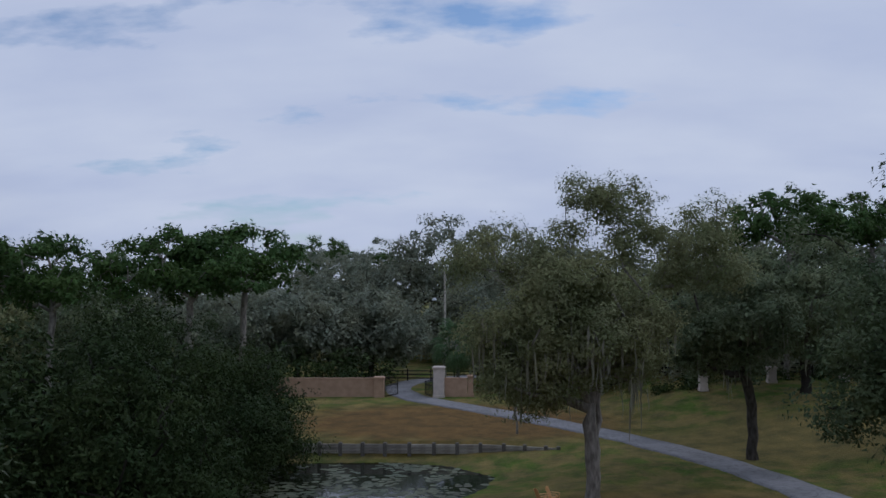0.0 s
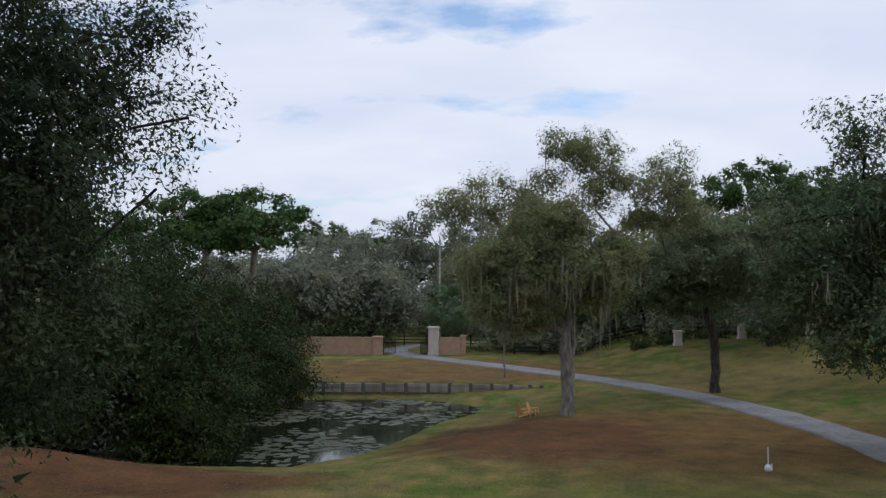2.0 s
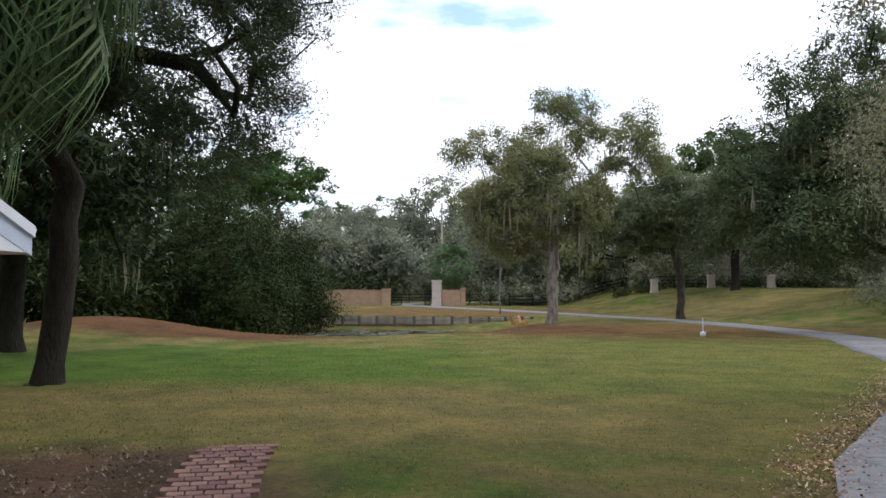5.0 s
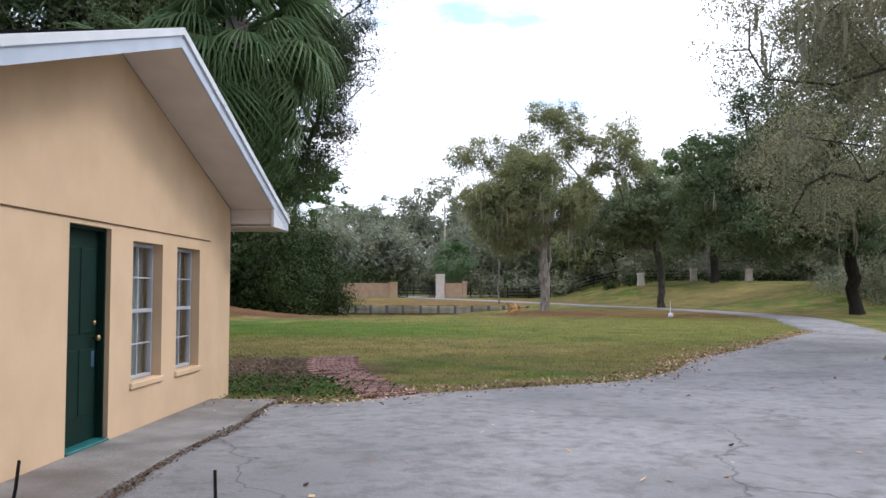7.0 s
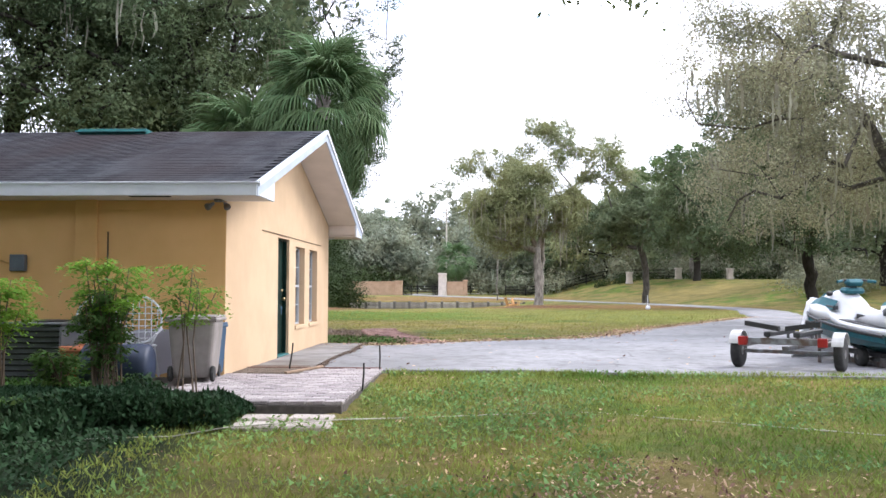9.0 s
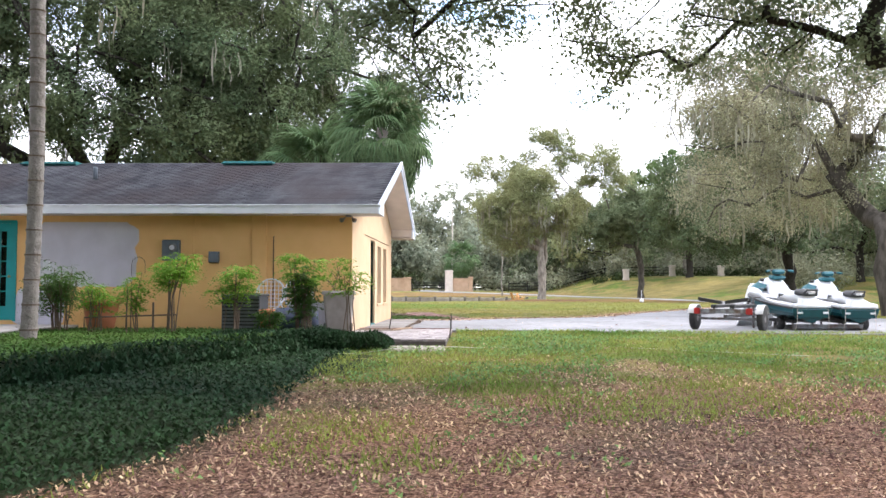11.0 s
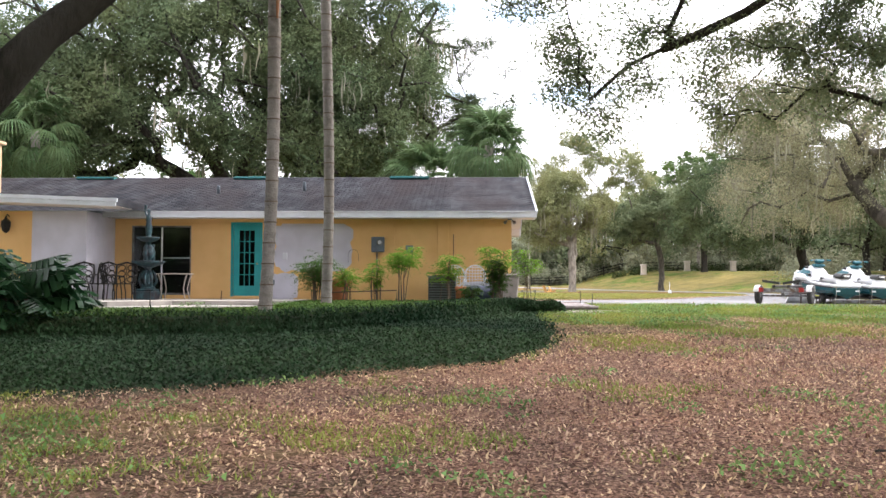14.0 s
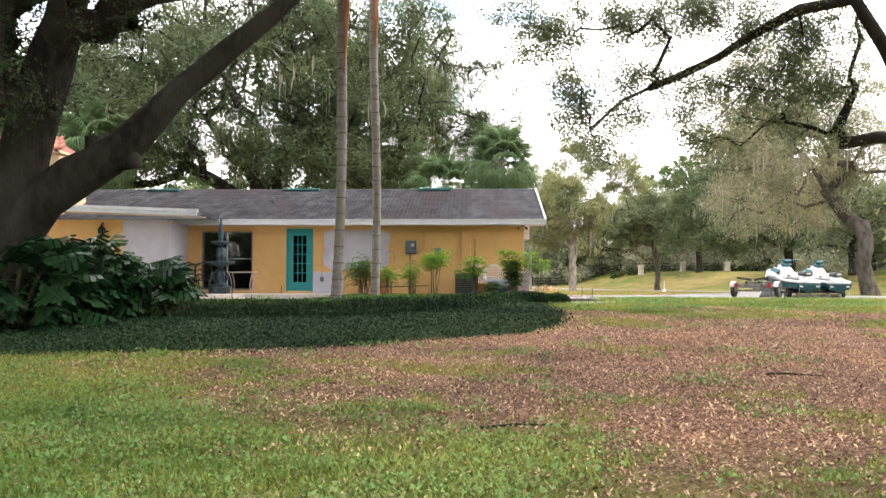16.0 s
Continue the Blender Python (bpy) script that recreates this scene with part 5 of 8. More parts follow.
hp("door_casing", rim("y", DOOR[0] + 0.002, DOOR[1] - 0.002, -0.06, DOOR[3] - 0.002, 0.03, 0.03, 0, 0.03, GX - 0.12, GX - 0.05), M_GREEN, "dark green painted casing")
hp("shadow_gap", Mesh().box(GX + 0.0, -17.05, 2.108, GX + 0.016, -11.7, 2.118, 0.002), mat("dark_seam_brown", (0.16, 0.09, 0.05), (0.12, 0.07, 0.04)), "dark seam above the openings")
# french door
fd = hp("door", rim("x", FD[0], FD[1], FD[2], FD[3], 0.17, 0.17, 0.30, 0.17, SY + 0.02, SY + 0.07), M_TEAL, "teal painted glazed door with fifteen panes")
gx0, gx1, gz0, gz1 = FD[0] + 0.17, FD[1] - 0.17, FD[2] + 0.30, FD[3] - 0.17
for i in (1, 2):
    xx = gx0 + (gx1 - gx0) * i / 3
    hp("glazing_bar", Mesh().box(xx - 0.013, SY + 0.025, gz0, xx + 0.013, SY + 0.06, gz1, 0.003), M_TEAL, "", fd)
for i in range(1, 5):
    zz = gz0 + (gz1 - gz0) * i / 5
    hp("glazing_bar", Mesh().box(gx0, SY + 0.027, zz - 0.013, gx1, SY + 0.058, zz + 0.013, 0.003), M_TEAL, "", fd)
for i in range(3):
    for k in range(5):
        xa, xb = gx0 + (gx1 - gx0) * i / 3 + 0.012, gx0 + (gx1 - gx0) * (i + 1) / 3 - 0.012
        za, zb = gz0 + (gz1 - gz0) * k / 5 + 0.012, gz0 + (gz1 - gz0) * (k + 1) / 5 - 0.012
        hp("pane", Mesh().box(xa, SY + 0.04, za, xb, SY + 0.046, zb, 0), M_GLASS, "", fd).visible_shadow = False
hp("door_trim", rim("x", FD[0] - 0.07, FD[1] + 0.07, FD[2] - 0.02, FD[3] + 0.07, 0.07, 0.07, 0, 0.07, SY - 0.025, SY + 0.019), M_TEAL, "teal painted door trim")
hp("door_knob", Mesh().lathe([(0.012, 0), (0.012, 0.03), (0.03, 0.04), (0.03, 0.06)], 10, Matrix.Translation((FD[1] - 0.08, SY + 0.02, FD[2] + 0.95)) @ Matrix.Rotation(radians(90), 4, "X")), M_BRASS, "", fd, True)
# sliding patio door
sd = hp("sliding_door", rim("x", SL[0], SL[1], SL[2], SL[3], 0.05, 0.05, 0.06, 0.05, SY + 0.03, SY + 0.10), M_GALV, "aluminium sliding patio door with dark glass")
sm = (SL[0] + SL[1]) / 2
hp("mullion", Mesh().box(sm - 0.018, SY + 0.025, SL[2] + 0.06, sm + 0.018, SY + 0.09, SL[3] - 0.05, 0.005), M_WHITE, "", sd)
for a, b in ((SL[0] + 0.045, sm - 0.02), (sm + 0.02, SL[1] - 0.045)):
    hp("pane", Mesh().box(a, SY + 0.06, SL[2] + 0.05, b, SY + 0.067, SL[3] - 0.045, 0), M_GLASS, "", sd).visible_shadow = False
hp("door_rail", Mesh().box(sm + 0.02, SY + 0.075, 1.22, SL[1] - 0.05, SY + 0.095, 1.26, 0.004), M_SASH, "", sd)
# primer patches and services on the south wall


def patch(x0, x1, z0, z1, r, y=SY - 0.004, seed=1):
    """A rolled patch of primer with a ragged outline."""
    rng = np.random.default_rng(seed)
    pts = []
    corners = [(x0, z0), (x1, z0), (x1, z1), (x0, z1)]
    for (ax, az), (bx, bz) in zip(corners, corners[1:] + corners[:1]):
        n = max(4, int(math.hypot(bx - ax, bz - az) / 0.12))
        for k in range(n):
            t = k / n
            pull = r * 0.5 * max(0.0, 1 - min(t, 1 - t) * 6) ** 2
            qx, qz = ax + (bx - ax) * t, az + (bz - az) * t
            cx, cz = (x0 + x1) / 2 - qx, (z0 + z1) / 2 - qz
            q = (pull + rng.normal(0, 0.025)) / math.hypot(cx, cz)
            pts.append((qx + cx * q, y, qz + cz * q))
    back = [(px, SY - 0.001, pz) for px, _, pz in pts]
    n = len(pts)
    m = Mesh()
    m.add(pts + back, [tuple(range(n))] + [(i, n + i, n + (i + 1) % n, (i + 1) % n) for i in range(n)])
    return m


hp("primer_patch", patch(-10.45, -8.15, 0.85, 2.32, 0.4, seed=2), M_PRIMER, "pale grey unpainted primer patch")
hp("primer_patch", patch(-10.85, -9.75, -0.05, 0.8, 0.16, seed=3), M_PRIMER, "pale grey unpainted primer patch")
hp("primer_patch", patch(-4.9, -3.75, -0.05, 0.55, 0.14, seed=4), M_PRIMER, "pale grey unpainted primer patch")
el = hp("meter_box", Mesh().box(-7.56, SY - 0.14, 1.42, -7.18, SY - 0.002, 1.87, 0.02), M_METER, "grey electric meter box")
hp("meter_dial", Mesh().lathe([(0.085, 0), (0.085, 0.05), (0.07, 0.075)], 16, Matrix.Translation((-7.31, SY - 0.135, 1.70)) @ Matrix.Rotation(radians(90), 4, "X")), M_GALV, "", el, True)
hp("meter_face", Mesh().lathe([(0.055, 0), (0.055, 0.006)], 16, Matrix.Translation((-7.31, SY - 0.209, 1.70)) @ Matrix.Rotation(radians(90), 4, "X")), M_WHITE, "", el)
hp("junction_box", Mesh().box(-6.55, SY - 0.1, 1.38, -6.33, SY - 0.002, 1.62, 0.01), M_METER, "small grey junction box")
hp("conduit", Mesh().tube([(-7.4, SY - 0.04, 1.43), (-7.4, SY - 0.04, 0.9), (-7.4, SY - 0.04, 0.05)], 0.02, 8), M_GALV, "steel conduit", None, True)
hp("conduit", Mesh().tube([(-6.9, SY - 0.03, 2.4), (-6.9, SY - 0.03, 1.6), (-6.6, SY - 0.03, 1.5)], 0.014, 8), M_STUCCO, "painted conduit", None, True)
hp("conduit", Mesh().tube([(-5.15, SY - 0.03, 1.95), (-5.15, SY - 0.03, 1.45), (-5.15, SY - 0.03, 0.1)], 0.012, 8), M_CANE, "dark downpipe", None, True)
hp("outlet_box", Mesh().box(-10.2, SY - 0.06, 1.2, -10.06, SY - 0.002, 1.4, 0.008), M_WHITE, "white outlet box")
hp("outlet_box", Mesh().box(-10.55, SY - 0.05, 1.1, -10.45, SY - 0.002, 1.25, 0.008), M_STUCCO)
hp("outlet_box", Mesh().box(-10.55, SY - 0.05, 0.45, -10.43, SY - 0.002, 0.6, 0.008), M_METER)
hp("conduit", Mesh().tube([(-10.5, SY - 0.025, 2.4), (-10.5, SY - 0.025, 0.6)], 0.012, 6), M_STUCCO, "", None, True)
hp("hose_hook", Mesh().tube([(-8.25, SY - 0.03, 1.1)] + [(-8.1 + 0.15 * math.cos(radians(a)), SY - 0.03, 1.35 + 0.15 * math.sin(radians(a))) for a in range(180, -1, -30)] + [(-7.95, SY - 0.03, 1.15)], 0.005, 6), M_IRON, "thin bent wire hook", None, True)
for xx in (-4.35, -6.9, -9.6, -12.3, -15.0):
    hp("soffit_vent", Mesh().box(xx - 0.28, -19.72, 2.392, xx + 0.28, -19.60, 2.399, 0), M_DARK, "dark slot vent in the soffit")
fl = hp("floodlight", Mesh().box(GX - 0.12, SY - 0.22, 2.36, GX + 0.0, SY - 0.10, 2.398, 0.006), M_GALV, "twin floodlight under the eave")
for s in (-1, 1):
    hp("lamp_head", Mesh().lathe([(0.02, 0), (0.028, 0.05), (0.05, 0.11), (0.05, 0.13)], 12, Matrix.Translation((GX - 0.06 + 0.08 * s, SY - 0.16, 2.34)) @ Matrix.Rotation(radians(125), 4, "X") @ Matrix.Rotation(radians(30 * s), 4, "Y")), M_GALV, "", fl, True)
# long teal roof vents and a vent pipe
SLOPE = (ZR - ZE) / (RY - ES)
for a, b in ((-7.4, -6.1), (-12.75, -11.3), (-18.2, -16.9)):
    zz = ZE + SLOPE * (-15.2 - ES)
    rv = hp("ridge_vent", Mesh().box(a, -15.34, zz - 0.05, b, -15.02, zz + 0.08, 0.01), M_TEALVENT, "long low teal roof vent")
    hp("vent_lip", Mesh().box(a - 0.02, -15.42, zz + 0.0, b + 0.02, -15.34, zz + 0.035, 0.006), M_TEALVENT, "", rv)
zz = ZE + SLOPE * (-17.2 - ES)
hp("vent_pipe", Mesh().lathe([(0.05, zz - 0.05), (0.05, zz + 0.28), (0.045, zz + 0.3)], 12, Matrix.Translation((-9.95, -17.2, 0))), M_METER, "grey vent pipe", None, True)
zz = ZE + SLOPE * (-17.6 - ES)
hp("vent_pipe", Mesh().lathe([(0.05, zz - 0.05), (0.05, zz + 0.24), (0.045, zz + 0.26)], 12, Matrix.Translation((-12.6, -17.6, 0))), M_METER, "grey vent pipe", None, True)
# the wing with its flat roof, and the chimney tower
hp("wall", Mesh().box(WX, -21.0, -0.2, -16.8, SY - 0.002, 2.48, 0), M_STUCCO, "yellow stucco wing wall")
hp("wall", Mesh().box(-16.8, -21.003, -0.2, -15.25, SY - 0.002, 2.48, 0), M_PRIMER, "white-primed wing wall")


def porch_strip(y0, y1, lo, hi, x0=WX, x1=-13.95):
    """A board whose top falls gently towards the east; lo and hi below the roof's top line."""
    top = lambda x: 2.70 + (-13.95 - x) * 0.038
    m = Mesh()
    m.add([(x, y, top(x) - q) for x in (x0, x1) for y, q in ((y0, hi), (y1, hi), (y1, lo), (y0, lo))],
          [(3, 2, 1, 0), (4, 5, 6, 7), (0, 1, 5, 4), (1, 2, 6, 5), (2, 3, 7, 6), (3, 0, 4, 7)])
    return m


fr = hp("flat_roof", porch_strip(-22.2, SY - 0.88, 0.0, 0.1), M_SHINGLE, "flat dark porch roof")
hp("fascia", porch_strip(-22.26, -22.205, -0.012, 0.085, WX, -13.9), M_WHITE, "white porch roof edge", fr)
hp("fascia", porch_strip(-22.23, -22.18, 0.09, 0.2), M_WHITE, "white porch fascia", fr)
hp("side_fascia", porch_strip(-22.17, -20.06, 0.102, 0.17, -13.99, -13.95), M_SHINGLE, "dark weathered roof edge", fr)
hp("soffit", porch_strip(-22.17, -21.01, 0.17, 0.19, WX, -14.0), M_SOFFIT, "", fr)
tw = hp("chimney", Mesh().box(-23.3, -19.6, 2.6, -19.7, -17.4, 4.9, 0.02), M_STUCCO_E, "peach stucco chimney tower with a tiled cap")
hp("cap_ledge", Mesh().box(-23.4, -19.7, 4.9, -19.6, -17.3, 5.0, 0.02), M_STUCCO_E, "", tw)
tl = Mesh()
tl.lathe([(0.07, 0), (0.08, 0.62)], 8)
tile_me = tl.data("tile", True)
tile_me.materials.append(M_TILE)
for r in range(3):
    for k in range(16 - r * 2):
        ob = part("tile", tile_me, M_TILE, None)
        ob.parent = tw
        ob.matrix_basis = Matrix.Translation((-23.25 + 0.12 * r * 2 + k * 0.235, -19.75 + r * 0.42, 5.0 + r * 0.20)) @ Matrix.Rotation(radians(-64), 4, "X")
hp("cap_core", Mesh().add([(-23.3, -19.6, 5.0), (-19.7, -19.6, 5.0), (-19.7, -17.4, 5.0), (-23.3, -17.4, 5.0), (-22.7, -18.5, 5.55), (-20.3, -18.5, 5.55)], [(0, 1, 5, 4), (1, 2, 5), (2, 3, 4, 5), (3, 0, 4), (3, 2, 1, 0)]), M_TILE, "clay tiled cap", tw)
ln = hp("wall_lantern", Mesh().lathe([(0.02, -0.2), (0.09, -0.14), (0.13, 0.0), (0.13, 0.12), (0.05, 0.2), (0.015, 0.28)], 8, Matrix.Translation((-17.45, -21.17, 2.05))), M_IRON, "dark iron wall lantern")
hp("bracket", Mesh().tube([(-17.45, -21.0, 2.32), (-17.45, -21.1, 2.38), (-17.45, -21.17, 2.32)], 0.015, 6), M_IRON, "", ln)

# ---- patio, paths ----
PZ = 0.03
solid("patio", Mesh().prism([(-22, -24.0), (-13.4, -23.9), (-12.3, -22.5), (-9.4, -22.3), (-9.4, -19.12), (-22, -19.12)], -0.3, PZ), M_PATIO, "pale paved patio beside the house", "patio", kind="structure")
solid("step", Mesh().prism([(-13.2, -24.9), (-11.0, -23.6), (-9.0, -23.2), (-9.3, -22.35), (-12.2, -22.55), (-13.3, -24.3)], -0.4, -0.08), M_PATIO, "low pale patio step", "step", kind="structure")
walkway = solid("walkway", Mesh().box(-4.7, -22.01, -0.45, -1.32, -18.02, -0.115, 0.01), mat("mortar_bed", (0.12, 0.10, 0.09), (0.06, 0.05, 0.045), scale=12), "pale worn brick walkway slab beside the house", "walkway", kind="structure")


def bricks(parent, spots, material, size, name="brick"):
    L, W, H = size
    me = Mesh().box(-L / 2, -W / 2, 0, L / 2, W / 2, H, 0.008).data(name)
    me.materials.append(material)
    rng = np.random.default_rng(8)
    for x, y, z, rot, *half in spots:
        ob = new(name, me)
        ob.parent = parent
        ob.matrix_world = pose(x, y, z + rng.normal(0, 0.002), rng.normal(0, 0.4), rng.normal(0, 0.4), rot + rng.normal(0, 0.6)) @ Matrix.Diagonal((half[0] if half else 1, 1, 1, 1))


spots = []
for i in range(27):
    for k in range(11):
        spots.append((-3.46 + k * 0.205 + (0.1 if i % 2 else 0), -21.93 + i * 0.146, -0.115, 0))
spots = [q for q in spots if q[0] < -1.40 and not (q[0] < -2.42 and q[1] > -18.9)] + [(-1.366, -21.93 + i * 0.146, -0.115, 0, 0.47) for i in range(1, 27, 2)]
bricks(walkway, spots, M_BRICK, (0.194, 0.135, 0.045))
for k, (x, y, r, sx, sy) in enumerate([(-2.06, -22.42, 4, 0.46, 0.34), (-1.57, -22.4, -3, 0.46, 0.34), (-2.04, -22.82, 6, 0.46, 0.36), (-1.53, -22.8, 2, 0.46, 0.36)]):
    st = Mesh().box(-sx / 2, -sy / 2, 0, sx / 2, sy / 2, 0.07, 0.02)
    solid("stepping_stone", st, M_STONE, "pale stepping stone sunk in the grass", "stone", "stepping stones", m=pose(x, y, hz(x, y) - 0.02, 0, 0, r))
apron = solid("apron", Mesh().box(-3.44, -17.975, -0.2, -2.5, -11.6, -0.085, 0.015), mat("stained_concrete", (0.275, 0.265, 0.262), (0.19, 0.18, 0.175), rough=0.9, scale=2.2, detail=8, bump=0.15, bscale=30, big=(0.13, 0.115, 0.105), bigscale=0.8), "stained concrete strip along the house wall", "apron", kind="structure")
solid("soil_bed", Mesh().box(-3.44, -18.85, -0.3, -2.5, -17.55, -0.07, 0.03), mat("leafy_soil", (0.10, 0.075, 0.055), (0.16, 0.12, 0.09), scale=20, bump=0.5, bscale=40), "leafy soil bed between wall and paving", "soil", kind="structure")
solid("edging_board", Mesh().box(-0.55, -0.022, 0, 0.55, 0.022, 0.035, 0.006), mat("brown_board", (0.36, 0.25, 0.17), (0.26, 0.18, 0.12), rough=0.9, scale=6), "loose brown board lying beside the soil", "board", m=pose(-2.42, -18.52, -0.066, 0, 0, 72))
solid("edging_timber", Mesh().box(-1.04, -0.016, -0.2, 1.04, 0.016, 0.0, 0.004), M_BRICKDARK, "dark sunken timber edging along the paving", "edging", m=pose(-2.38, -18.0, -0.058))
for x, y, hh, a in ((-2.75, -18.1, 0.45, 8), (-1.35, -18.2, 0.42, 0), (-1.3, -20.5, 0.35, 3), (-12.2, -24.3, 0.4, 0), (-11.6, -20.6, 0.35, 4)):
    z = PZ - 0.1 if x < -9 else -0.13
    solid("stake", Mesh().tube([(0, 0, 0), (0.006, 0, hh * 0.6), (0.0, 0.0, hh)], [0.012, 0.012, 0.011], 6), M_IRON, "thin rusty metal stake", "stake", "stakes", m=pose(x, y, z, 0, a, 0))
hose = [(-4.2 + 0.5 * k, -23.75 + 0.17 * k + 0.05 * math.sin(k * 1.3)) for k in range(7)] + [(-0.6 + 0.5 * k, -22.2 + 0.45 * math.sin(min(k, 5) * 0.32) - 0.22 * max(0, k - 4)) for k in range(12)]
solid("garden_hose", Mesh().tube([(x, y, hz(x, y) + (0.07 if -2.6 < x < -1.2 else 0.006)) for x, y in hose], 0.0065, 6), M_TIMBER, "pale garden hose lying in the grass", "hose", smooth=True)

path = thing("brick_path", (-1.4, -10.9, -0.15), "old red brick path sunk into soil", "path", kind="structure")
rngp = np.random.default_rng(5)
spots = []
for i in range(34):
    t = i / 33
    cx, cy = -0.9 - 2.4 * t - 0.5 * math.sin(t * 3), -11.2 + 8.0 * t
    for k in range(5):
        if rngp.random() < 0.93:
            spots.append((cx + 0.22 + (k - 2) * 0.2 + (0.1 if i % 2 else 0), cy + 0.05 * (k - 2), hz(cx, cy) - 0.02 + 0.008, 14))
bricks(path, spots, M_BRICKDARK, (0.185, 0.19, 0.05))

# ---- things by the south wall ----


def wheelie_bin(m, material, label):
    b = thing("wheelie_bin", m, label, "bin", "bins")
    body = Mesh()
    body.add([(-0.27, -0.30, 0.04), (0.27, -0.30, 0.04), (0.27, 0.27, 0.04), (-0.27, 0.27, 0.04), (-0.34, -0.37, 0.84), (0.34, -0.37, 0.84), (0.34, 0.36, 0.84), (-0.34, 0.36, 0.84)],
             [(3, 2, 1, 0), (0, 1, 5, 4), (1, 2, 6, 5), (2, 3, 7, 6), (3, 0, 4, 7), (4, 5, 6, 7)])
    bo = part("body", body, material, b)
    bv = bo.modifiers.new("round", "BEVEL")
    bv.width, bv.segments = 0.06, 3
    part("rim", Mesh().box(-0.37, -0.40, 0.82, 0.37, 0.39, 0.87, 0.015), material, b)
    part("lid", Mesh().box(-0.36, -0.39, 0.872, 0.36, 0.40, 0.90, 0.02), material, b)
    part("handle", Mesh().tube([(-0.25, 0.38, 0.85), (-0.25, 0.46, 0.86), (0.25, 0.46, 0.86), (0.25, 0.38, 0.85)], 0.018, 8), material, b)
    for s in (-1, 1):
        part("wheel", Mesh().lathe([(0.03, -0.025), (0.1, -0.025), (0.11, 0), (0.1, 0.025), (0.03, 0.025)], 14, Matrix.Translation((0.30 * s, 0.27, 0.11)) @ Matrix.Rotation(radians(90), 4, "Y")), M_RUBBER, b)
    return b


wheelie_bin(pose(-3.60, -19.9, -0.07, 0, 0, 186) @ Matrix.Diagonal((0.90, 0.9, 0.95, 1)), M_BIN, "large grey plastic wheeled bin by the wall")
wheelie_bin(pose(-3.57, -19.33, -0.07, 0, 0, 178) @ Matrix.Diagonal((0.5, 0.42, 0.82, 1)), M_BINBLUE, "blue plastic wheeled bin tucked behind another")
tw2 = Mesh()
for a, b, c, d in ((-0.1, 0.05, 0.12, 0.5), (0.05, 0.0, -0.1, 0.62), (0.12, -0.1, 0.2, 0.35), (-0.05, -0.1, -0.22, 0.3)):
    tw2.tube([(a, b, 0), (a + c * 0.4, b + 0.05, d * 0.5), (a + c, b - 0.04, d)], [0.012, 0.009, 0.004], 5)
    tw2.tube([(a + c * 0.4, b + 0.05, d * 0.5), (a + c * 0.4 - 0.12, b, d * 0.85)], [0.008, 0.003], 5)
solid("twigs", tw2, M_CANE, "dry brown twigs piled on the bin", "twigs", m=pose(-3.63, -19.8, 0.775))
solid("barrel", Mesh().lathe([(0.2, -0.42), (0.25, -0.38), (0.26, -0.1), (0.25, 0.1), (0.26, 0.3), (0.25, 0.38), (0.2, 0.42)], 20, Matrix.Rotation(radians(90), 4, "Y")), mat("dark_blue_drum", (0.025, 0.038, 0.075), (0.02, 0.03, 0.06), rough=0.55, scale=5), "dark blue plastic barrel lying on its side", "barrel", m=pose(-4.3, -20.75, hz(-4.3, -20.75) + 0.25, 0, 0, 6), smooth=True)


def wire_chair(m, material, label, group, oval=True):
    c = thing("wire_chair", m, label, "chair", group)
    loop = [(0.26 * math.sin(a), 0.2 + 0.03 * math.cos(a), 0.78 + 0.32 * math.cos(a)) for a in np.linspace(0, 2 * math.pi, 21)]
    part("back_hoop", Mesh().tube(loop, 0.014, 6), material, c)
    lat = Mesh()
    for k in range(-3, 4):
        h = 0.3 * math.sqrt(max(0.05, 1 - (k * 0.07 / 0.26) ** 2))
        lat.tube([(k * 0.07, 0.205, 0.78 - h), (k * 0.07, 0.215, 0.78 + h)], 0.007, 4)
    for k in range(-3, 4):
        w = 0.24 * math.sqrt(max(0.05, 1 - (k * 0.085 / 0.3) ** 2))
        lat.tube([(-w, 0.21, 0.78 + k * 0.085), (w, 0.21, 0.78 + k * 0.085)], 0.007, 4)
    part("back_lattice", lat, material, c)
    seat = Mesh().lathe([(0.02, 0.43), (0.24, 0.43), (0.25, 0.44), (0.24, 0.452), (0.02, 0.452)], 18)
    part("seat", seat, material, c)
    for sx, sy in ((-1, -1), (1, -1), (-1, 1), (1, 1)):
        part("leg", Mesh().tube([(0.18 * sx, 0.18 * sy, 0.43), (0.2 * sx, 0.2 * sy, 0.25), (0.23 * sx, 0.23 * sy, 0.0)], 0.013, 6), material, c)
    for s in (-1, 1):
        part("armrest", Mesh().tube([(0.25 * s, 0.2, 0.72), (0.3 * s, 0.0, 0.66), (0.28 * s, -0.18, 0.6), (0.22 * s, -0.2, 0.44)], 0.012, 6), material, c)
    return c


GZ = hz(-5, -19.7)
wire_chair(pose(-5.12, -19.75, GZ - 0.02, 0, 0, -4) @ Matrix.Diagonal((1.18, 1.1, 1.0, 1)), M_WHITE, "white wrought-iron chair with an oval lattice back", "white chairs")
wire_chair(pose(-4.48, -19.78, GZ - 0.02, 0, 0, 8) @ Matrix.Diagonal((1.18, 1.1, 1.0, 1)), M_WHITE, "white wrought-iron chair with an oval lattice back", "white chairs")
ac = thing("air_conditioner", (-5.42, -20.35, hz(-5.42, -20.35) - 0.02), "dark grey air conditioning unit on the ground", "air conditioner")
part("body", Mesh().box(-0.38, -0.36, 0.05, 0.38, 0.36, 0.74, 0.02), M_AC, ac)
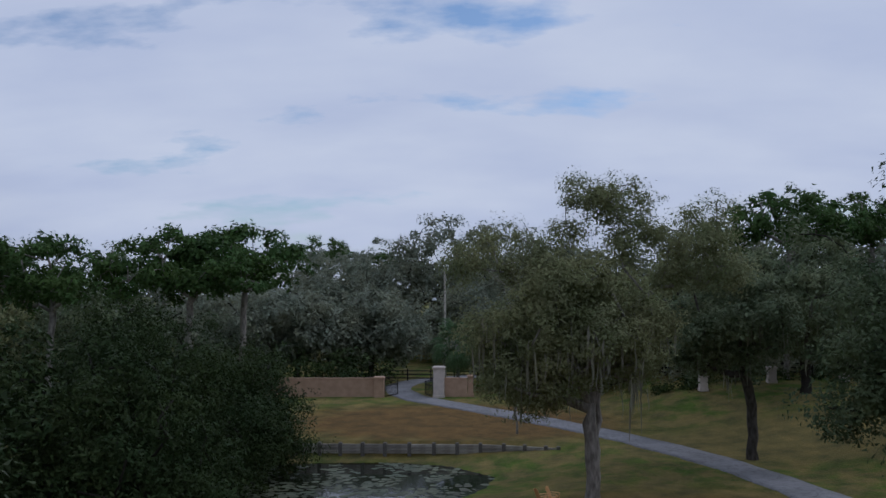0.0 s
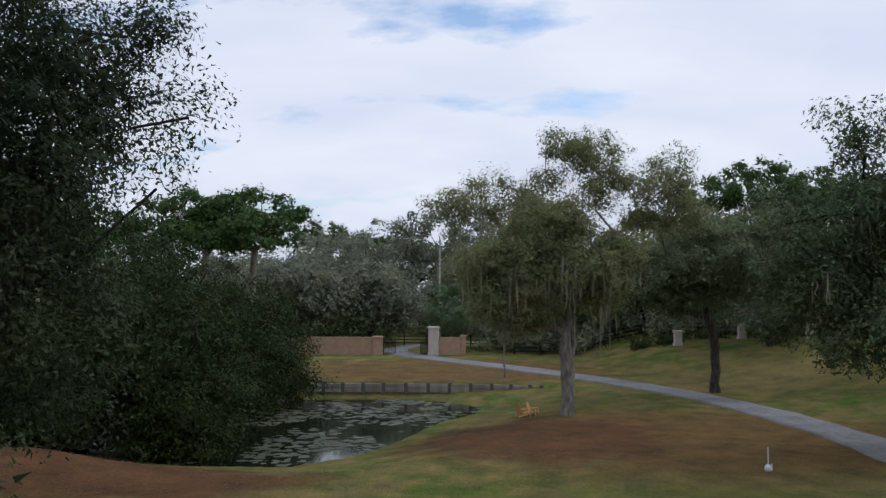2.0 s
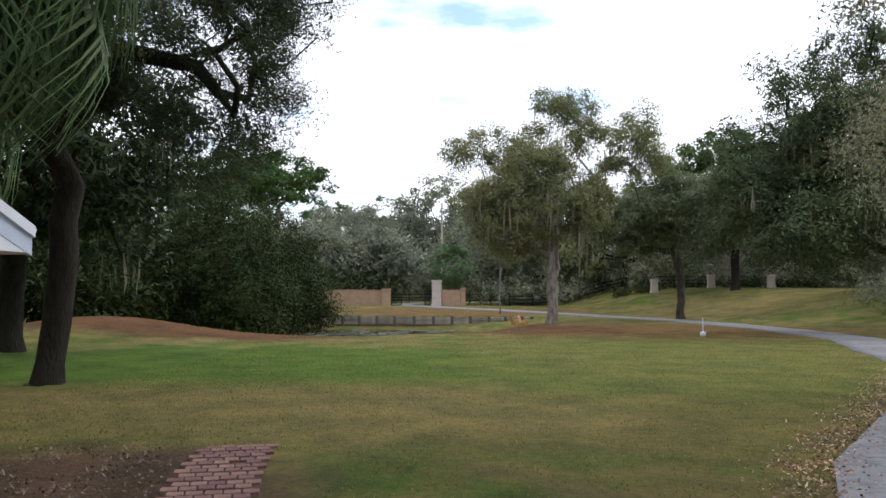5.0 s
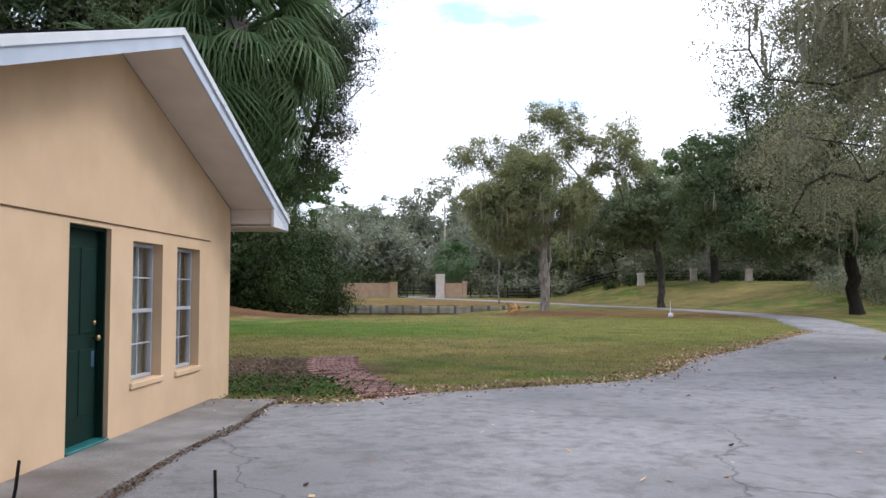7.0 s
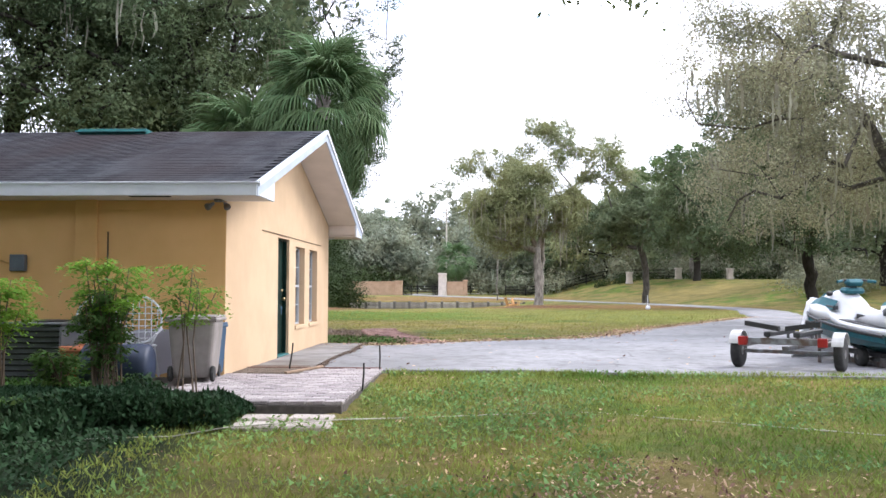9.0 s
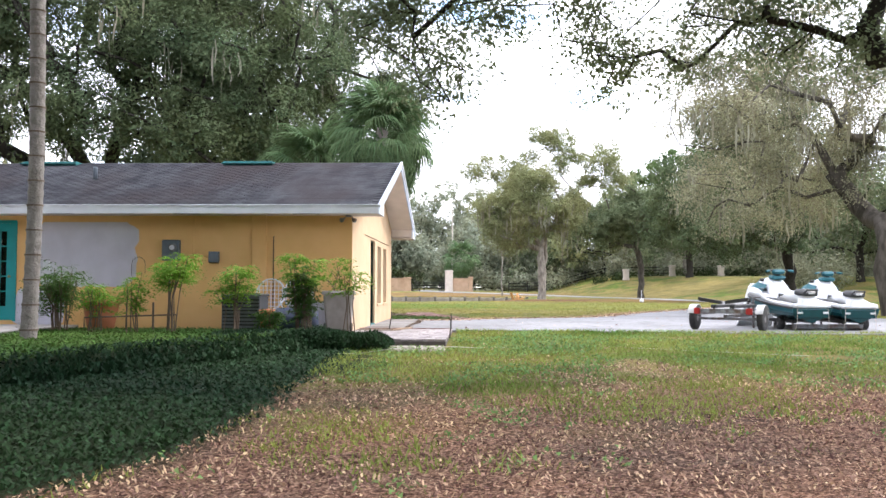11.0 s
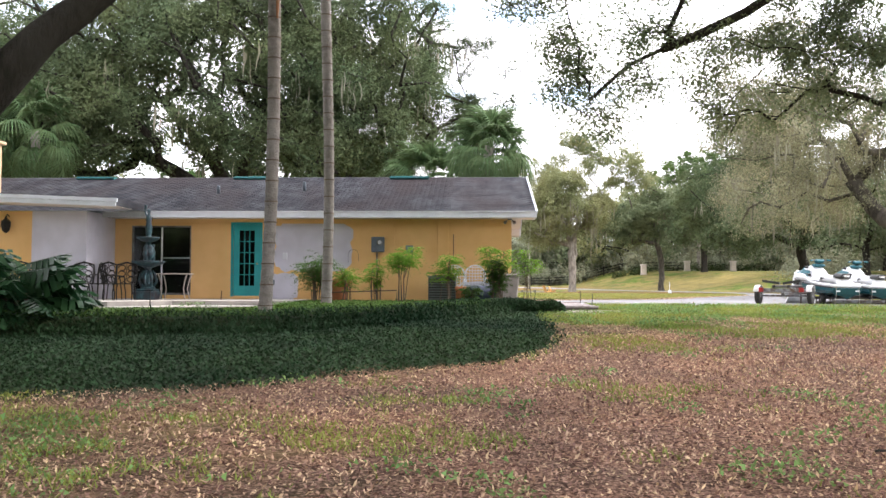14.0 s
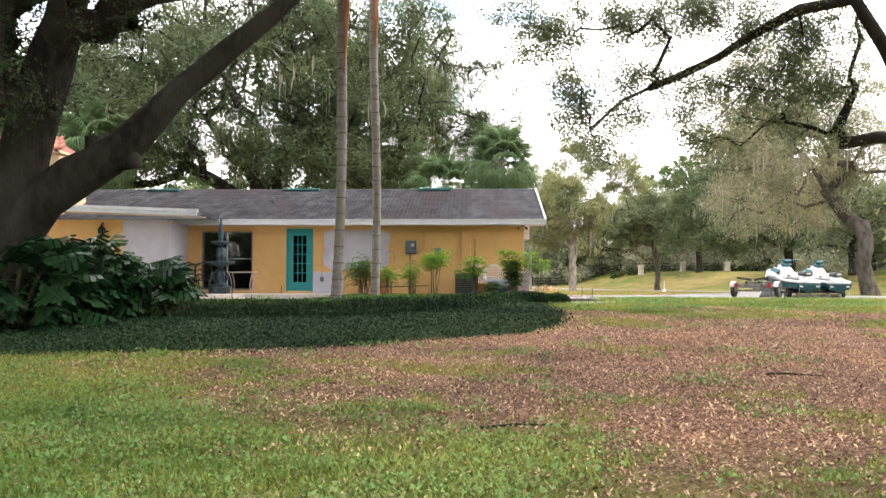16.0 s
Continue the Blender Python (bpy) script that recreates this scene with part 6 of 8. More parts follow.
part("base", Mesh().box(-0.42, -0.4, 0, 0.42, 0.4, 0.05, 0.01), M_CONC, ac)
part("top", Mesh().box(-0.4, -0.38, 0.742, 0.4, 0.38, 0.78, 0.012), M_AC, ac)
part("fan_grille", Mesh().lathe([(0.06, 0.782), (0.28, 0.782), (0.29, 0.79), (0.28, 0.80), (0.06, 0.80)], 20), M_IRON, ac)
for k in range(9):
    part("grille_bar", Mesh().box(-0.37, -0.372, 0.10 + k * 0.07, 0.37, -0.361, 0.125 + k * 0.07, 0.003), M_IRON, ac)
pot = thing("plant_pot", pose(-8.35, -20.4, hz(-8.35, -20.4) - 0.02) @ Matrix.Scale(1.25, 4), "orange terracotta plant pot by the wall", "pot")
part("body", Mesh().lathe([(0.17, 0), (0.2, 0.05), (0.27, 0.4), (0.28, 0.45), (0.31, 0.46), (0.31, 0.55), (0.28, 0.56), (0.26, 0.5)], 22), M_TERRA, pot, smooth=True)
part("soil", Mesh().lathe([(0.02, 0.49), (0.25, 0.49), (0.25, 0.5), (0.02, 0.51)], 16), M_CANE, pot)
copy_thing(pot, pose(-5.0, -20.45, hz(-5, -20.45) - 0.02) @ Matrix.Scale(0.7, 4))
solid("bed_rail", Mesh().tube([(-0.9, 0, 0), (-0.9, 0, 0.3), (0.9, 0, 0.36), (0.9, 0, 0)], 0.018, 6).tube([(0.45, 0, 0), (0.45, 0, 0.6)], 0.02, 6), M_CANE, "low rusty metal plant rail", "rail", m=pose(-7.55, -20.9, hz(-7.5, -20.9), 0, 0, 2))


def nandina(seed, x, y, hh, stems, spread, leafm, fronds, label, low=0.6, reach=0.34):
    """A clump of bare canes, each topped with arching feathery fronds."""
    rng = np.random.default_rng(seed)
    z = hz(x, y)
    t = thing("garden_shrub", (x, y, z), label, "shrub", "shrubs along the wall")
    v = []
    for k in range(stems):
        a = rng.uniform(0, 2 * math.pi)
        r = spread * math.sqrt(rng.random())
        h = hh * rng.uniform(0.62, 0.95)
        b = np.array((0.14 * math.cos(a), 0.14 * math.sin(a), -0.05))
        mid = np.array((r * 0.5 * math.cos(a) + rng.normal(0, 0.03), r * 0.5 * math.sin(a), h * 0.5))
        tip = np.array((r * math.cos(a), r * math.sin(a), h * 0.9))
        part("cane", Mesh().tube([b, mid, tip], [0.013, 0.010, 0.006], 5), M_CANE, t)
        for q in range(fronds):
            f = low + (1 - low) * rng.random() ** 0.6
            o = mid + (tip - mid) * (f - 0.5) * 2 if f > 0.5 else b + (mid - b) * f * 2
            az = rng.uniform(0, 2 * math.pi)
            L = reach * rng.uniform(0.6, 1.25)
            out = np.array((math.cos(az), math.sin(az), 0))
            side = np.array((-math.sin(az), math.cos(az), 0))
            rise, fall = rng.uniform(0.45, 0.9), rng.uniform(0.6, 1.1)
            for u in np.linspace(0.15, 1.0, 9):
                p = o + L * (out * u + np.array((0, 0, rise * u - fall * u * u)))
                for sd in (-1, 1):
                    w = 0.09 * math.sin(math.pi * (0.2 + 0.75 * u)) * rng.uniform(0.7, 1.3)
                    d = side * sd * 0.8 + out * 0.5 + np.array((0, 0, rng.normal(-0.35, 0.3)))
                    d /= np.linalg.norm(d)
                    n = np.cross(d, out) + rng.normal(0, 0.2, 3)
                    e = np.cross(d, n); e /= np.linalg.norm(e) + 1e-6
                    q0 = p + rng.normal(0, 0.012, 3)
                    v += [q0, q0 + d * w * 0.5 + e * 0.016, q0 + d * w, q0 + d * w * 0.5 - e * 0.016]
    v = np.array(v)
    v[:, 2] = np.maximum(v[:, 2], 0.02)
    part("foliage", arrays("foliage", v, np.arange(len(v)).reshape(-1, 4)), leafm, t)


BR = "slender shrub with bright green feathery leaves by the wall"
nandina(401, -8.75, -21.3, 1.5, 18, 0.5, M_NANDINADK, 15, "bushy dark green shrub beside a palm", 0.3, 0.5)
nandina(402, -7.9, -21.7, 1.15, 8, 0.36, M_NANDINA, 9, BR, 0.4, 0.36)
nandina(403, -7.18, -21.8, 1.4, 6, 0.2, M_NANDINA, 11, BR, 0.35, 0.3)
nandina(404, -6.5, -21.8, 1.85, 9, 0.44, M_NANDINA, 20, BR, 0.62, 0.42)
nandina(405, -5.3, -21.8, 1.5, 9, 0.36, M_NANDINA, 14, BR, 0.6, 0.42)
nandina(406, -3.92, -21.95, 1.45, 14, 0.28, M_NANDINADK, 14, "upright dense green shrub by the wall", 0.2, 0.24)
# top of the shrub above; its light is put into a brighter leaf colour
nandina(410, -3.92, -21.9, 1.85, 8, 0.36, M_NANDINA, 14, "lighter top of the upright shrub, coloured as if lit", 0.8, 0.34)
nandina(407, -3.14, -21.65, 1.85, 4, 0.14, M_NANDINA, 14, BR, 0.68, 0.36)
nandina(409, -4.6, -21.6, 0.6, 8, 0.3, M_NANDINADK, 9, "low dark green shrub by the wall", 0.2, 0.25)

# ---- patio furniture and fountain ----
ft = thing("fountain", (-13.55, -20.9, PZ), "dark verdigris tiered garden fountain with a figure on top", "fountain")
part("plinth", Mesh().box(-0.36, -0.36, 0, 0.36, 0.36, 0.24, 0.03).box(-0.3, -0.3, 0.24, 0.3, 0.3, 0.3, 0.02), M_VERDIGRIS, ft)
part("pedestal", Mesh().lathe([(0.26, 0.3), (0.2, 0.38), (0.14, 0.5), (0.19, 0.62), (0.13, 0.75), (0.1, 0.84), (0.16, 0.9)], 18), M_VERDIGRIS, ft, smooth=True)
part("large_basin", Mesh().lathe([(0.1, 0.88), (0.35, 0.94), (0.52, 1.02), (0.56, 1.06), (0.53, 1.07), (0.35, 1.0), (0.05, 0.98)], 24), M_VERDIGRIS, ft, smooth=True)
part("stem", Mesh().lathe([(0.16, 0.98), (0.11, 1.04), (0.09, 1.1), (0.15, 1.16), (0.19, 1.26), (0.15, 1.36), (0.17, 1.44), (0.10, 1.52), (0.07, 1.6)], 16), M_VERDIGRIS, ft, smooth=True)
for k in range(3):
    a = k * 2.1 + 0.4
    part("stem_figure", Mesh().lathe([(0.03, 0.0), (0.07, 0.06), (0.055, 0.16), (0.075, 0.24), (0.05, 0.32), (0.03, 0.36), (0.05, 0.41), (0.045, 0.46), (0.02, 0.49)], 10, Matrix.Translation((0.15 * math.cos(a), 0.15 * math.sin(a), 1.05))), M_VERDIGRIS, ft, "worn cast ornament", smooth=True)
part("small_basin", Mesh().lathe([(0.06, 1.58), (0.2, 1.61), (0.34, 1.68), (0.38, 1.72), (0.36, 1.73), (0.2, 1.68), (0.04, 1.65)], 20), M_VERDIGRIS, ft, smooth=True)
part("finial", Mesh().lathe([(0.13, 1.66), (0.12, 1.72), (0.07, 1.78), (0.10, 1.84), (0.115, 2.0), (0.08, 2.14), (0.10, 2.24), (0.075, 2.32), (0.035, 2.37), (0.06, 2.43), (0.05, 2.49), (0.02, 2.52)], 14), M_VERDIGRIS, ft, smooth=True)
part("spout", Mesh().tube([(0.06, 0, 2.26), (-0.10, -0.03, 2.36), (-0.13, 0, 2.5), (-0.11, 0, 2.62)], [0.035, 0.028, 0.03, 0.045], 7), M_VERDIGRIS, ft)
for k in range(8):
    a = k * math.pi / 4
    part("scroll", Mesh().tube([(0.17 * math.cos(a), 0.17 * math.sin(a), 0.36), (0.3 * math.cos(a), 0.3 * math.sin(a), 0.5), (0.24 * math.cos(a), 0.24 * math.sin(a), 0.68), (0.14 * math.cos(a), 0.14 * math.sin(a), 0.8)], [0.05, 0.04, 0.05, 0.03], 7), M_VERDIGRIS, ft, smooth=True)

for o in ft.children:
    o.matrix_basis = Matrix.Diagonal((0.84, 0.84, 1, 1)) @ o.matrix_basis


def garden_chair(m):
    c = thing("garden_chair", m, "ornate black wrought-iron garden armchair on the patio", "chair", "patio chairs")
    part("seat", Mesh().box(-0.24, -0.24, 0.42, 0.24, 0.24, 0.45, 0.01), M_IRON, c)
    part("back_frame", Mesh().tube([(-0.24, 0.24, 0.42), (-0.27, 0.3, 0.7), (-0.25, 0.34, 0.95), (0, 0.36, 1.02), (0.25, 0.34, 0.95), (0.27, 0.3, 0.7), (0.24, 0.24, 0.42)], 0.026, 6), M_IRON, c)
    sc = Mesh()
    for sx in (-1, 1):
        for q in range(3):
            sc.tube([(sx * (0.12 + 0.09 * math.cos(a)), 0.29 + 0.02 * q, 0.55 + 0.16 * q + 0.075 * math.sin(a)) for a in np.linspace(0, 5.2, 12)], 0.014, 4)
    sc.tube([(0, 0.25, 0.45), (0, 0.35, 1.0)], 0.01, 4)
    part("scrollwork", sc, M_IRON, c)
    for sx, sy in ((-1, -1), (1, -1), (-1, 1), (1, 1)):
        part("leg", Mesh().tube([(0.22 * sx, 0.22 * sy, 0.42), (0.25 * sx, 0.25 * sy, 0.2), (0.24 * sx, 0.26 * sy, 0)], 0.016, 6), M_IRON, c)
    for s in (-1, 1):
        part("armrest", Mesh().tube([(0.27 * s, 0.28, 0.68), (0.31 * s, 0.05, 0.68), (0.3 * s, -0.2, 0.64), (0.25 * s, -0.23, 0.44)], 0.016, 6), M_IRON, c)
    return c


gc = garden_chair(pose(-13.95, -21.55, PZ, 0, 0, 12))
for x, y, r in ((-14.5, -21.75, -8), (-15.05, -21.7, 15), (-15.7, -21.9, 40), (-16.5, -22.4, 10), (-14.7, -20.4, 100)):
    copy_thing(gc, pose(x, y, PZ, 0, 0, r))
tb = thing("side_table", (-12.9, -20.6, PZ), "pale wrought-iron side table with curved legs", "table")
part("tabletop", Mesh().box(-0.46, -0.24, 0.7, 0.46, 0.24, 0.73, 0.01), M_STONE, tb)
for sx, sy in ((-1, -1), (1, -1), (-1, 1), (1, 1)):
    part("leg", Mesh().tube([(0.4 * sx, 0.2 * sy, 0.7), (0.34 * sx, 0.18 * sy, 0.5), (0.3 * sx, 0.16 * sy, 0.3), (0.36 * sx, 0.2 * sy, 0)], 0.017, 6), M_STONE, tb)

# ---- palms ----


def fan_frond(seed, n=28, L=0.9, petiole=1.15, droop=0.75):
    """A pleated fan leaf with drooping tips; it points along +x."""
    rng = np.random.default_rng(seed)
    m = Mesh()
    m.tube([(0, 0, 0), (petiole * 0.5, 0, 0.06), (petiole, 0, 0.02)], [0.025, 0.018, 0.014], 5)
    for k in range(n):
        a = radians(-115 + 230 * k / (n - 1))
        dx, dy = math.cos(a), math.sin(a)
        l = L * (0.72 + 0.28 * math.cos(a * 0.6)) * rng.uniform(0.9, 1.05)
        w = 0.03
        px, py = -dy * w, dx * w
        pts = []
        for t, dz, ww in ((0.03, 0, 0.3), (0.4, 0.03, 1.0), (0.72, -0.10 * droop * 2, 0.8), (0.9, -0.28 * droop * 2, 0.35), (1.0, -0.5 * droop * 2 * rng.uniform(0.7, 1.2), 0.05)):
            pts.append(((petiole + dx * l * t), dy * l * t, 0.02 + dz * L, ww))
        vs = []
        for x, y, z, ww in pts:
            vs += [(x - px * ww, y - py * ww, z - 0.012), (x, y, z + 0.012), (x + px * ww, y + py * ww, z - 0.012)]
        fs = []
        for i in range(len(pts) - 1):
            fs += [(3 * i, 3 * i + 1, 3 * i + 4, 3 * i + 3), (3 * i + 1, 3 * i + 2, 3 * i + 5, 3 * i + 4)]
        m.add(vs, fs)
    return m.data("frond")


FANS = [fan_frond(k, droop=d) for k, d in ((1, 0.7), (2, 1.05), (3, 1.3))]
for f in FANS:
    f.materials.append(M_FROND)


def fan_palm(seed, x, y, top, n, scale, label, group="fan palms", lean=0.0):
    rng = np.random.default_rng(seed)
    z = hz(x, y)
    t = thing("fan_palm", (x, y, z), label, "palm tree", group)
    hh = top - z
    part("trunk", Mesh().tube([(0, 0, -0.2), (0.05 + lean * 0.25, 0, hh * 0.4), (lean * 0.75, 0.05, hh * 0.8), (lean, 0, hh)], [0.2, 0.17, 0.17, 0.2], 12), M_PALMTRUNK, t, smooth=True)
    for k in range(n):
        e = 80 - 150 * (k / n) ** 0.9 + rng.normal(0, 6)
        ob = new("frond", FANS[0 if e > 30 else (1 if e > -20 else 2)])
        ob.parent = t
        ob.matrix_basis = pose(lean, 0, hh - 0.02 * k * 0.5) @ pose(0, 0, 0, rng.normal(0, 15), -e, k * 137.5) @ Matrix.Scale(scale * rng.uniform(0.85, 1.1), 4)
    return t


fan_palm(501, -4.75, -8.7, 6.2, 92, 0.92, "cabbage palm with a round crown of green fan leaves", lean=0.8)
fan_palm(502, -6.6, -6.2, 5.0, 34, 1.1, "cabbage palm with hanging fan leaves in the shade")
fan_palm(503, -24.0, -7.0, 7.2, 34, 1.2, "tall fan palm beyond the house roof")
fan_palm(504, -3.3, 90.5, 5.2, 24, 1.5, "bushy palm with arching leaves beside the gate")


def feather_frond(seed):
    rng = np.random.default_rng(seed)
    m = Mesh()
    spine = [(0.35 * k, 0, 0.22 * k - 0.045 * k * k) for k in range(8)]
    m.tube(spine, [0.03 - 0.0035 * k for k in range(8)], 5)
    for k in range(44):
        t = 0.8 + 6.1 * k / 43
        i = min(int(t), 6)
        f = t - i
        p = Vector(spine[i]).lerp(Vector(spine[i + 1]), f)
        for s in (-1, 1):
            l = 0.55 * math.sin(math.pi * (0.15 + 0.8 * k / 43))
            q = p + Vector((0.25 * l, s * l, -0.25 * l))
            m.add([p + Vector((-0.02, 0, 0)), p + Vector((0.02, 0, 0)), q], [(0, 1, 2)])
    return m.data("frond")


FEATHER = feather_frond(1)
FEATHER.materials.append(M_FROND)


def tall_palm(seed, x, y, r, lean, label, drop=0.0):
    rng = np.random.default_rng(seed)
    z = hz(x, y)
    t = thing("palm_tree", (x, y, z), label, "palm tree", "tall palms")
    H = 9.2
    pts, rad = [], []
    n = 46
    for k in range(n * 3 + 1):
        u = k / (n * 3)
        swell = 0.9 + 0.35 * math.exp(-u * 14) + 0.12 * math.sin(u * 2.4)
        ring = 1.06 if k % 3 == 0 else 0.985
        pts.append((lean[0] * u + 0.06 * math.sin(u * 5), lean[1] * u, -0.2 + (H + 0.2) * u))
        rad.append(r * swell * ring)
    part("trunk", Mesh().tube(pts, rad, 14), M_PALMTRUNK, t, smooth=True)
    for k in range(0, n, 2):
        u = k / n
        part("leaf_scar", Mesh().lathe([(r * (0.93 + 0.35 * math.exp(-u * 14) + 0.12 * math.sin(u * 2.4)) * 1.075, -0.012), (r * (0.93 + 0.35 * math.exp(-u * 14) + 0.12 * math.sin(u * 2.4)) * 1.075, 0.012)], 14, Matrix.Translation((lean[0] * u + 0.06 * math.sin(u * 5), lean[1] * u, -0.2 + (H + 0.2) * u))), M_CANE, t)
    top = (lean[0], lean[1], H)
    part("crownshaft", Mesh().tube([(lean[0], lean[1], H - 0.2), (lean[0], lean[1], H + 0.5), (lean[0], lean[1], H + 1.3)], [r * 1.05, r * 1.15, r * 0.7], 12), M_SHEATH, t, "brown papery leaf sheath", smooth=True)
    part("dry_sheath", Mesh().tube([(lean[0], lean[1] - r * 1.1, H + 0.4), (lean[0] + r * 0.3, lean[1] - r * 1.25, H - 0.8 - drop * 0.5), (lean[0] * 0.9 + r * 0.2, lean[1] - r * 1.1, H - 1.7 - drop)], [0.05, 0.10, 0.02], 6), M_SHEATH, t, "hanging dry reddish sheath")
    for k in range(12):
        ob = new("frond", FEATHER)
        ob.parent = t
        ob.matrix_basis = pose(lean[0], lean[1], H + 1.2) @ pose(0, 0, 0, 0, -50 + 75 * (k / 12), k * 137.5)
    return t


tall_palm(601, -8.1, -23.75, 0.122, (-0.05, 0.2), "tall slim palm with a pale ringed trunk in the ivy")
tall_palm(602, -8.62, -27.75, 0.122, (0.2, 0.1), "tall slim palm with a grey ringed trunk in the ivy", 1.6)

# ---- broad-leaved thicket under the leaning oak ----


def lobed_leaf(seed):
    rng = np.random.default_rng(seed)
    vs, fs = [(0, 0, 0)], []
    n = 6
    for s in (1, -1):
        prev = 0
        for k in range(n):
            t = (k + 0.5) / n
            w = 0.30 * math.sin(math.pi * (0.12 + 0.85 * t)) + 0.03
            xb, xt = 0.72 * k / n, 0.72 * (k + 0.45) / n
            o = len(vs)
            zt = -0.20 * (w / 0.3) ** 2 + rng.normal(0, 0.015)
            vs += [(xb, 0.02 * s, 0.02), (xb + 0.105, 0.02 * s, 0.02), (xt + 0.15, w * s, zt), (xb + 0.10, w * 0.93 * s, zt)]
            q = (o, o + 1, o + 2, o + 3)
            fs.append(q if s > 0 else q[::-1])
    for k in range(4):
        o = len(vs)
        x0, x1 = 0.2 * k, 0.2 * (k + 1)
        vs += [(x0, -0.05, 0.015), (x1, -0.04, 0.015 - 0.02 * k), (x1, 0.04, 0.015 - 0.02 * k), (x0, 0.05, 0.015)]
        fs.append((o, o + 1, o + 2, o + 3))
    m = Mesh()
    m.add(vs, fs)
    m.tube([(-0.7, 0, -0.25), (-0.3, 0, -0.02), (0, 0, 0.01)], [0.014, 0.012, 0.01], 4)
    me = m.data("leaf")
    me.materials.append(M_PHILO)
    return me


LOBED = [lobed_leaf(k) for k in range(3)]


def philodendron(seed, x, y, r, hh, n):
    rng = np.random.default_rng(seed)
    z = hz(x, y)
    t = thing("philodendron", (x, y, z), "large philodendron with glossy dark deeply lobed leaves", "shrub", "philodendrons")
    core = Mesh()
    for k in range(7):
        a = k * 0.9
        core.tube([(0.1 * math.cos(a), 0.1 * math.sin(a), -0.1), (r * 0.3 * math.cos(a), r * 0.3 * math.sin(a), hh * 0.35), (r * 0.45 * math.cos(a), r * 0.45 * math.sin(a), hh * 0.6)], [0.05, 0.04, 0.03], 6)
    part("stems", core, M_CANE, t)
    for k in range(n):
        a = rng.uniform(0, 2 * math.pi)
        e = math.asin(rng.uniform(0.0, 1.0)) if k % 4 else rng.uniform(-0.15, 0.3)
        q = 0.72 + 0.3 * rng.random()
        p = (r * q * math.cos(e) * math.cos(a), r * q * math.cos(e) * math.sin(a), max(0.25, hh * (0.18 + 0.82 * q * math.sin(max(e, 0)))))
        ob = new("leaf", LOBED[k % 3])
        ob.parent = t
        ob.matrix_basis = pose(*p) @ pose(0, 0, 0, rng.normal(0, 14), 24 - math.degrees(e) * 0.55 + rng.normal(0, 12), math.degrees(a) + rng.normal(0, 25)) @ Matrix.Scale(rng.uniform(0.8, 1.35), 4)


philodendron(701, -14.6, -29.3, 1.3, 1.5, 150)
philodendron(702, -13.35, -28.3, 0.85, 1.05, 90)
philodendron(703, -15.0, -31.2, 1.4, 2.0, 110)
philodendron(704, -16.0, -28.4, 1.5, 1.75, 90)

# ---- gate, wall and timber edge at the pond ----


def pier(name, x, y, w, h, material, label, group):
    z = hz(x, y)
    t = thing(name, (x, y, z - 0.03), label, "gate pier", group)
    part("shaft", Mesh().box(-w / 2, -w / 2, 0, w / 2, w / 2, h - 0.18, 0.02), material, t)
    part("base", Mesh().box(-w / 2 - 0.06, -w / 2 - 0.06, 0, w / 2 + 0.06, w / 2 + 0.06, 0.25, 0.02), material, t)
    part("cap", Mesh().box(-w / 2 - 0.1, -w / 2 - 0.1, h - 0.18, w / 2 + 0.1, w / 2 + 0.1, h - 0.06, 0.02).box(-w / 2 - 0.03, -w / 2 - 0.03, h - 0.06, w / 2 + 0.03, w / 2 + 0.03, h, 0.02), material, t)
    return t


pier("gate_pier", -4.95, 86, 1.05, 3.0, M_CREAM, "tall cream rendered gate pier with a stepped cap", "gate piers")
pier("gate_pier", -10.8, 86, 0.95, 2.0, M_TAN, "low tan rendered gate pier", "gate piers")
pier("gate_pier", -1.9, 86.6, 0.55, 2.1, M_TAN, "short tan rendered wall pier", "gate piers")
for x0, x1, y, hh in ((-24, -11.28, 86, 1.75), (-4.4, -2.2, 86.2, 1.75)):
    m = Mesh().box(x0, y - 0.12, hz((x0 + x1) / 2, y) - 0.4, x1, y + 0.12, hz((x0 + x1) / 2, y) + hh, 0.015).box(x0, y - 0.17, hz((x0 + x1) / 2, y) + hh, x1, y + 0.17, hz((x0 + x1) / 2, y) + hh + 0.1, 0.015)
    solid("boundary_wall", m, M_TAN, "tan rendered boundary wall with a coping", "wall", kind="structure")


def iron_gate(m, w, label):
    g = thing("iron_gate", m, label, "gate", "iron gates")
    part("gate_frame", Mesh().box(0, -0.03, 0.1, 0.06, 0.03, 2.1, 0.005).box(w - 0.06, -0.03, 0.1, w, 0.03, 1.5, 0.005).box(0.06, -0.02, 0.1, w - 0.06, 0.02, 0.18, 0.005).box(0.06, -0.02, 1.1, w - 0.06, 0.02, 1.17, 0.005), M_IRON, g)
    part("top_rail", Mesh().tube([(0.03 + (w - 0.06) * t, 0, 2.05 - 0.62 * math.sin(t * math.pi / 2)) for t in np.linspace(0, 1, 9)], 0.03, 6), M_IRON, g)
    k = int(w / 0.14)
    for i in range(1, k):
        t = i / k
        part("bar", Mesh().box(w * t - 0.01, -0.01, 0.18, w * t + 0.01, 0.01, 2.0 - 0.62 * math.sin(t * math.pi / 2), 0), M_IRON, g)


iron_gate(pose(-10.25, 86.0, hz(-10.2, 86) - 0.08, 0, 0, 62), 2.3, "black iron gate leaf standing open")
iron_gate(pose(-5.5, 86.0, hz(-5.5, 86) - 0.08, 0, 0, 115), 2.3, "black iron gate leaf standing open")


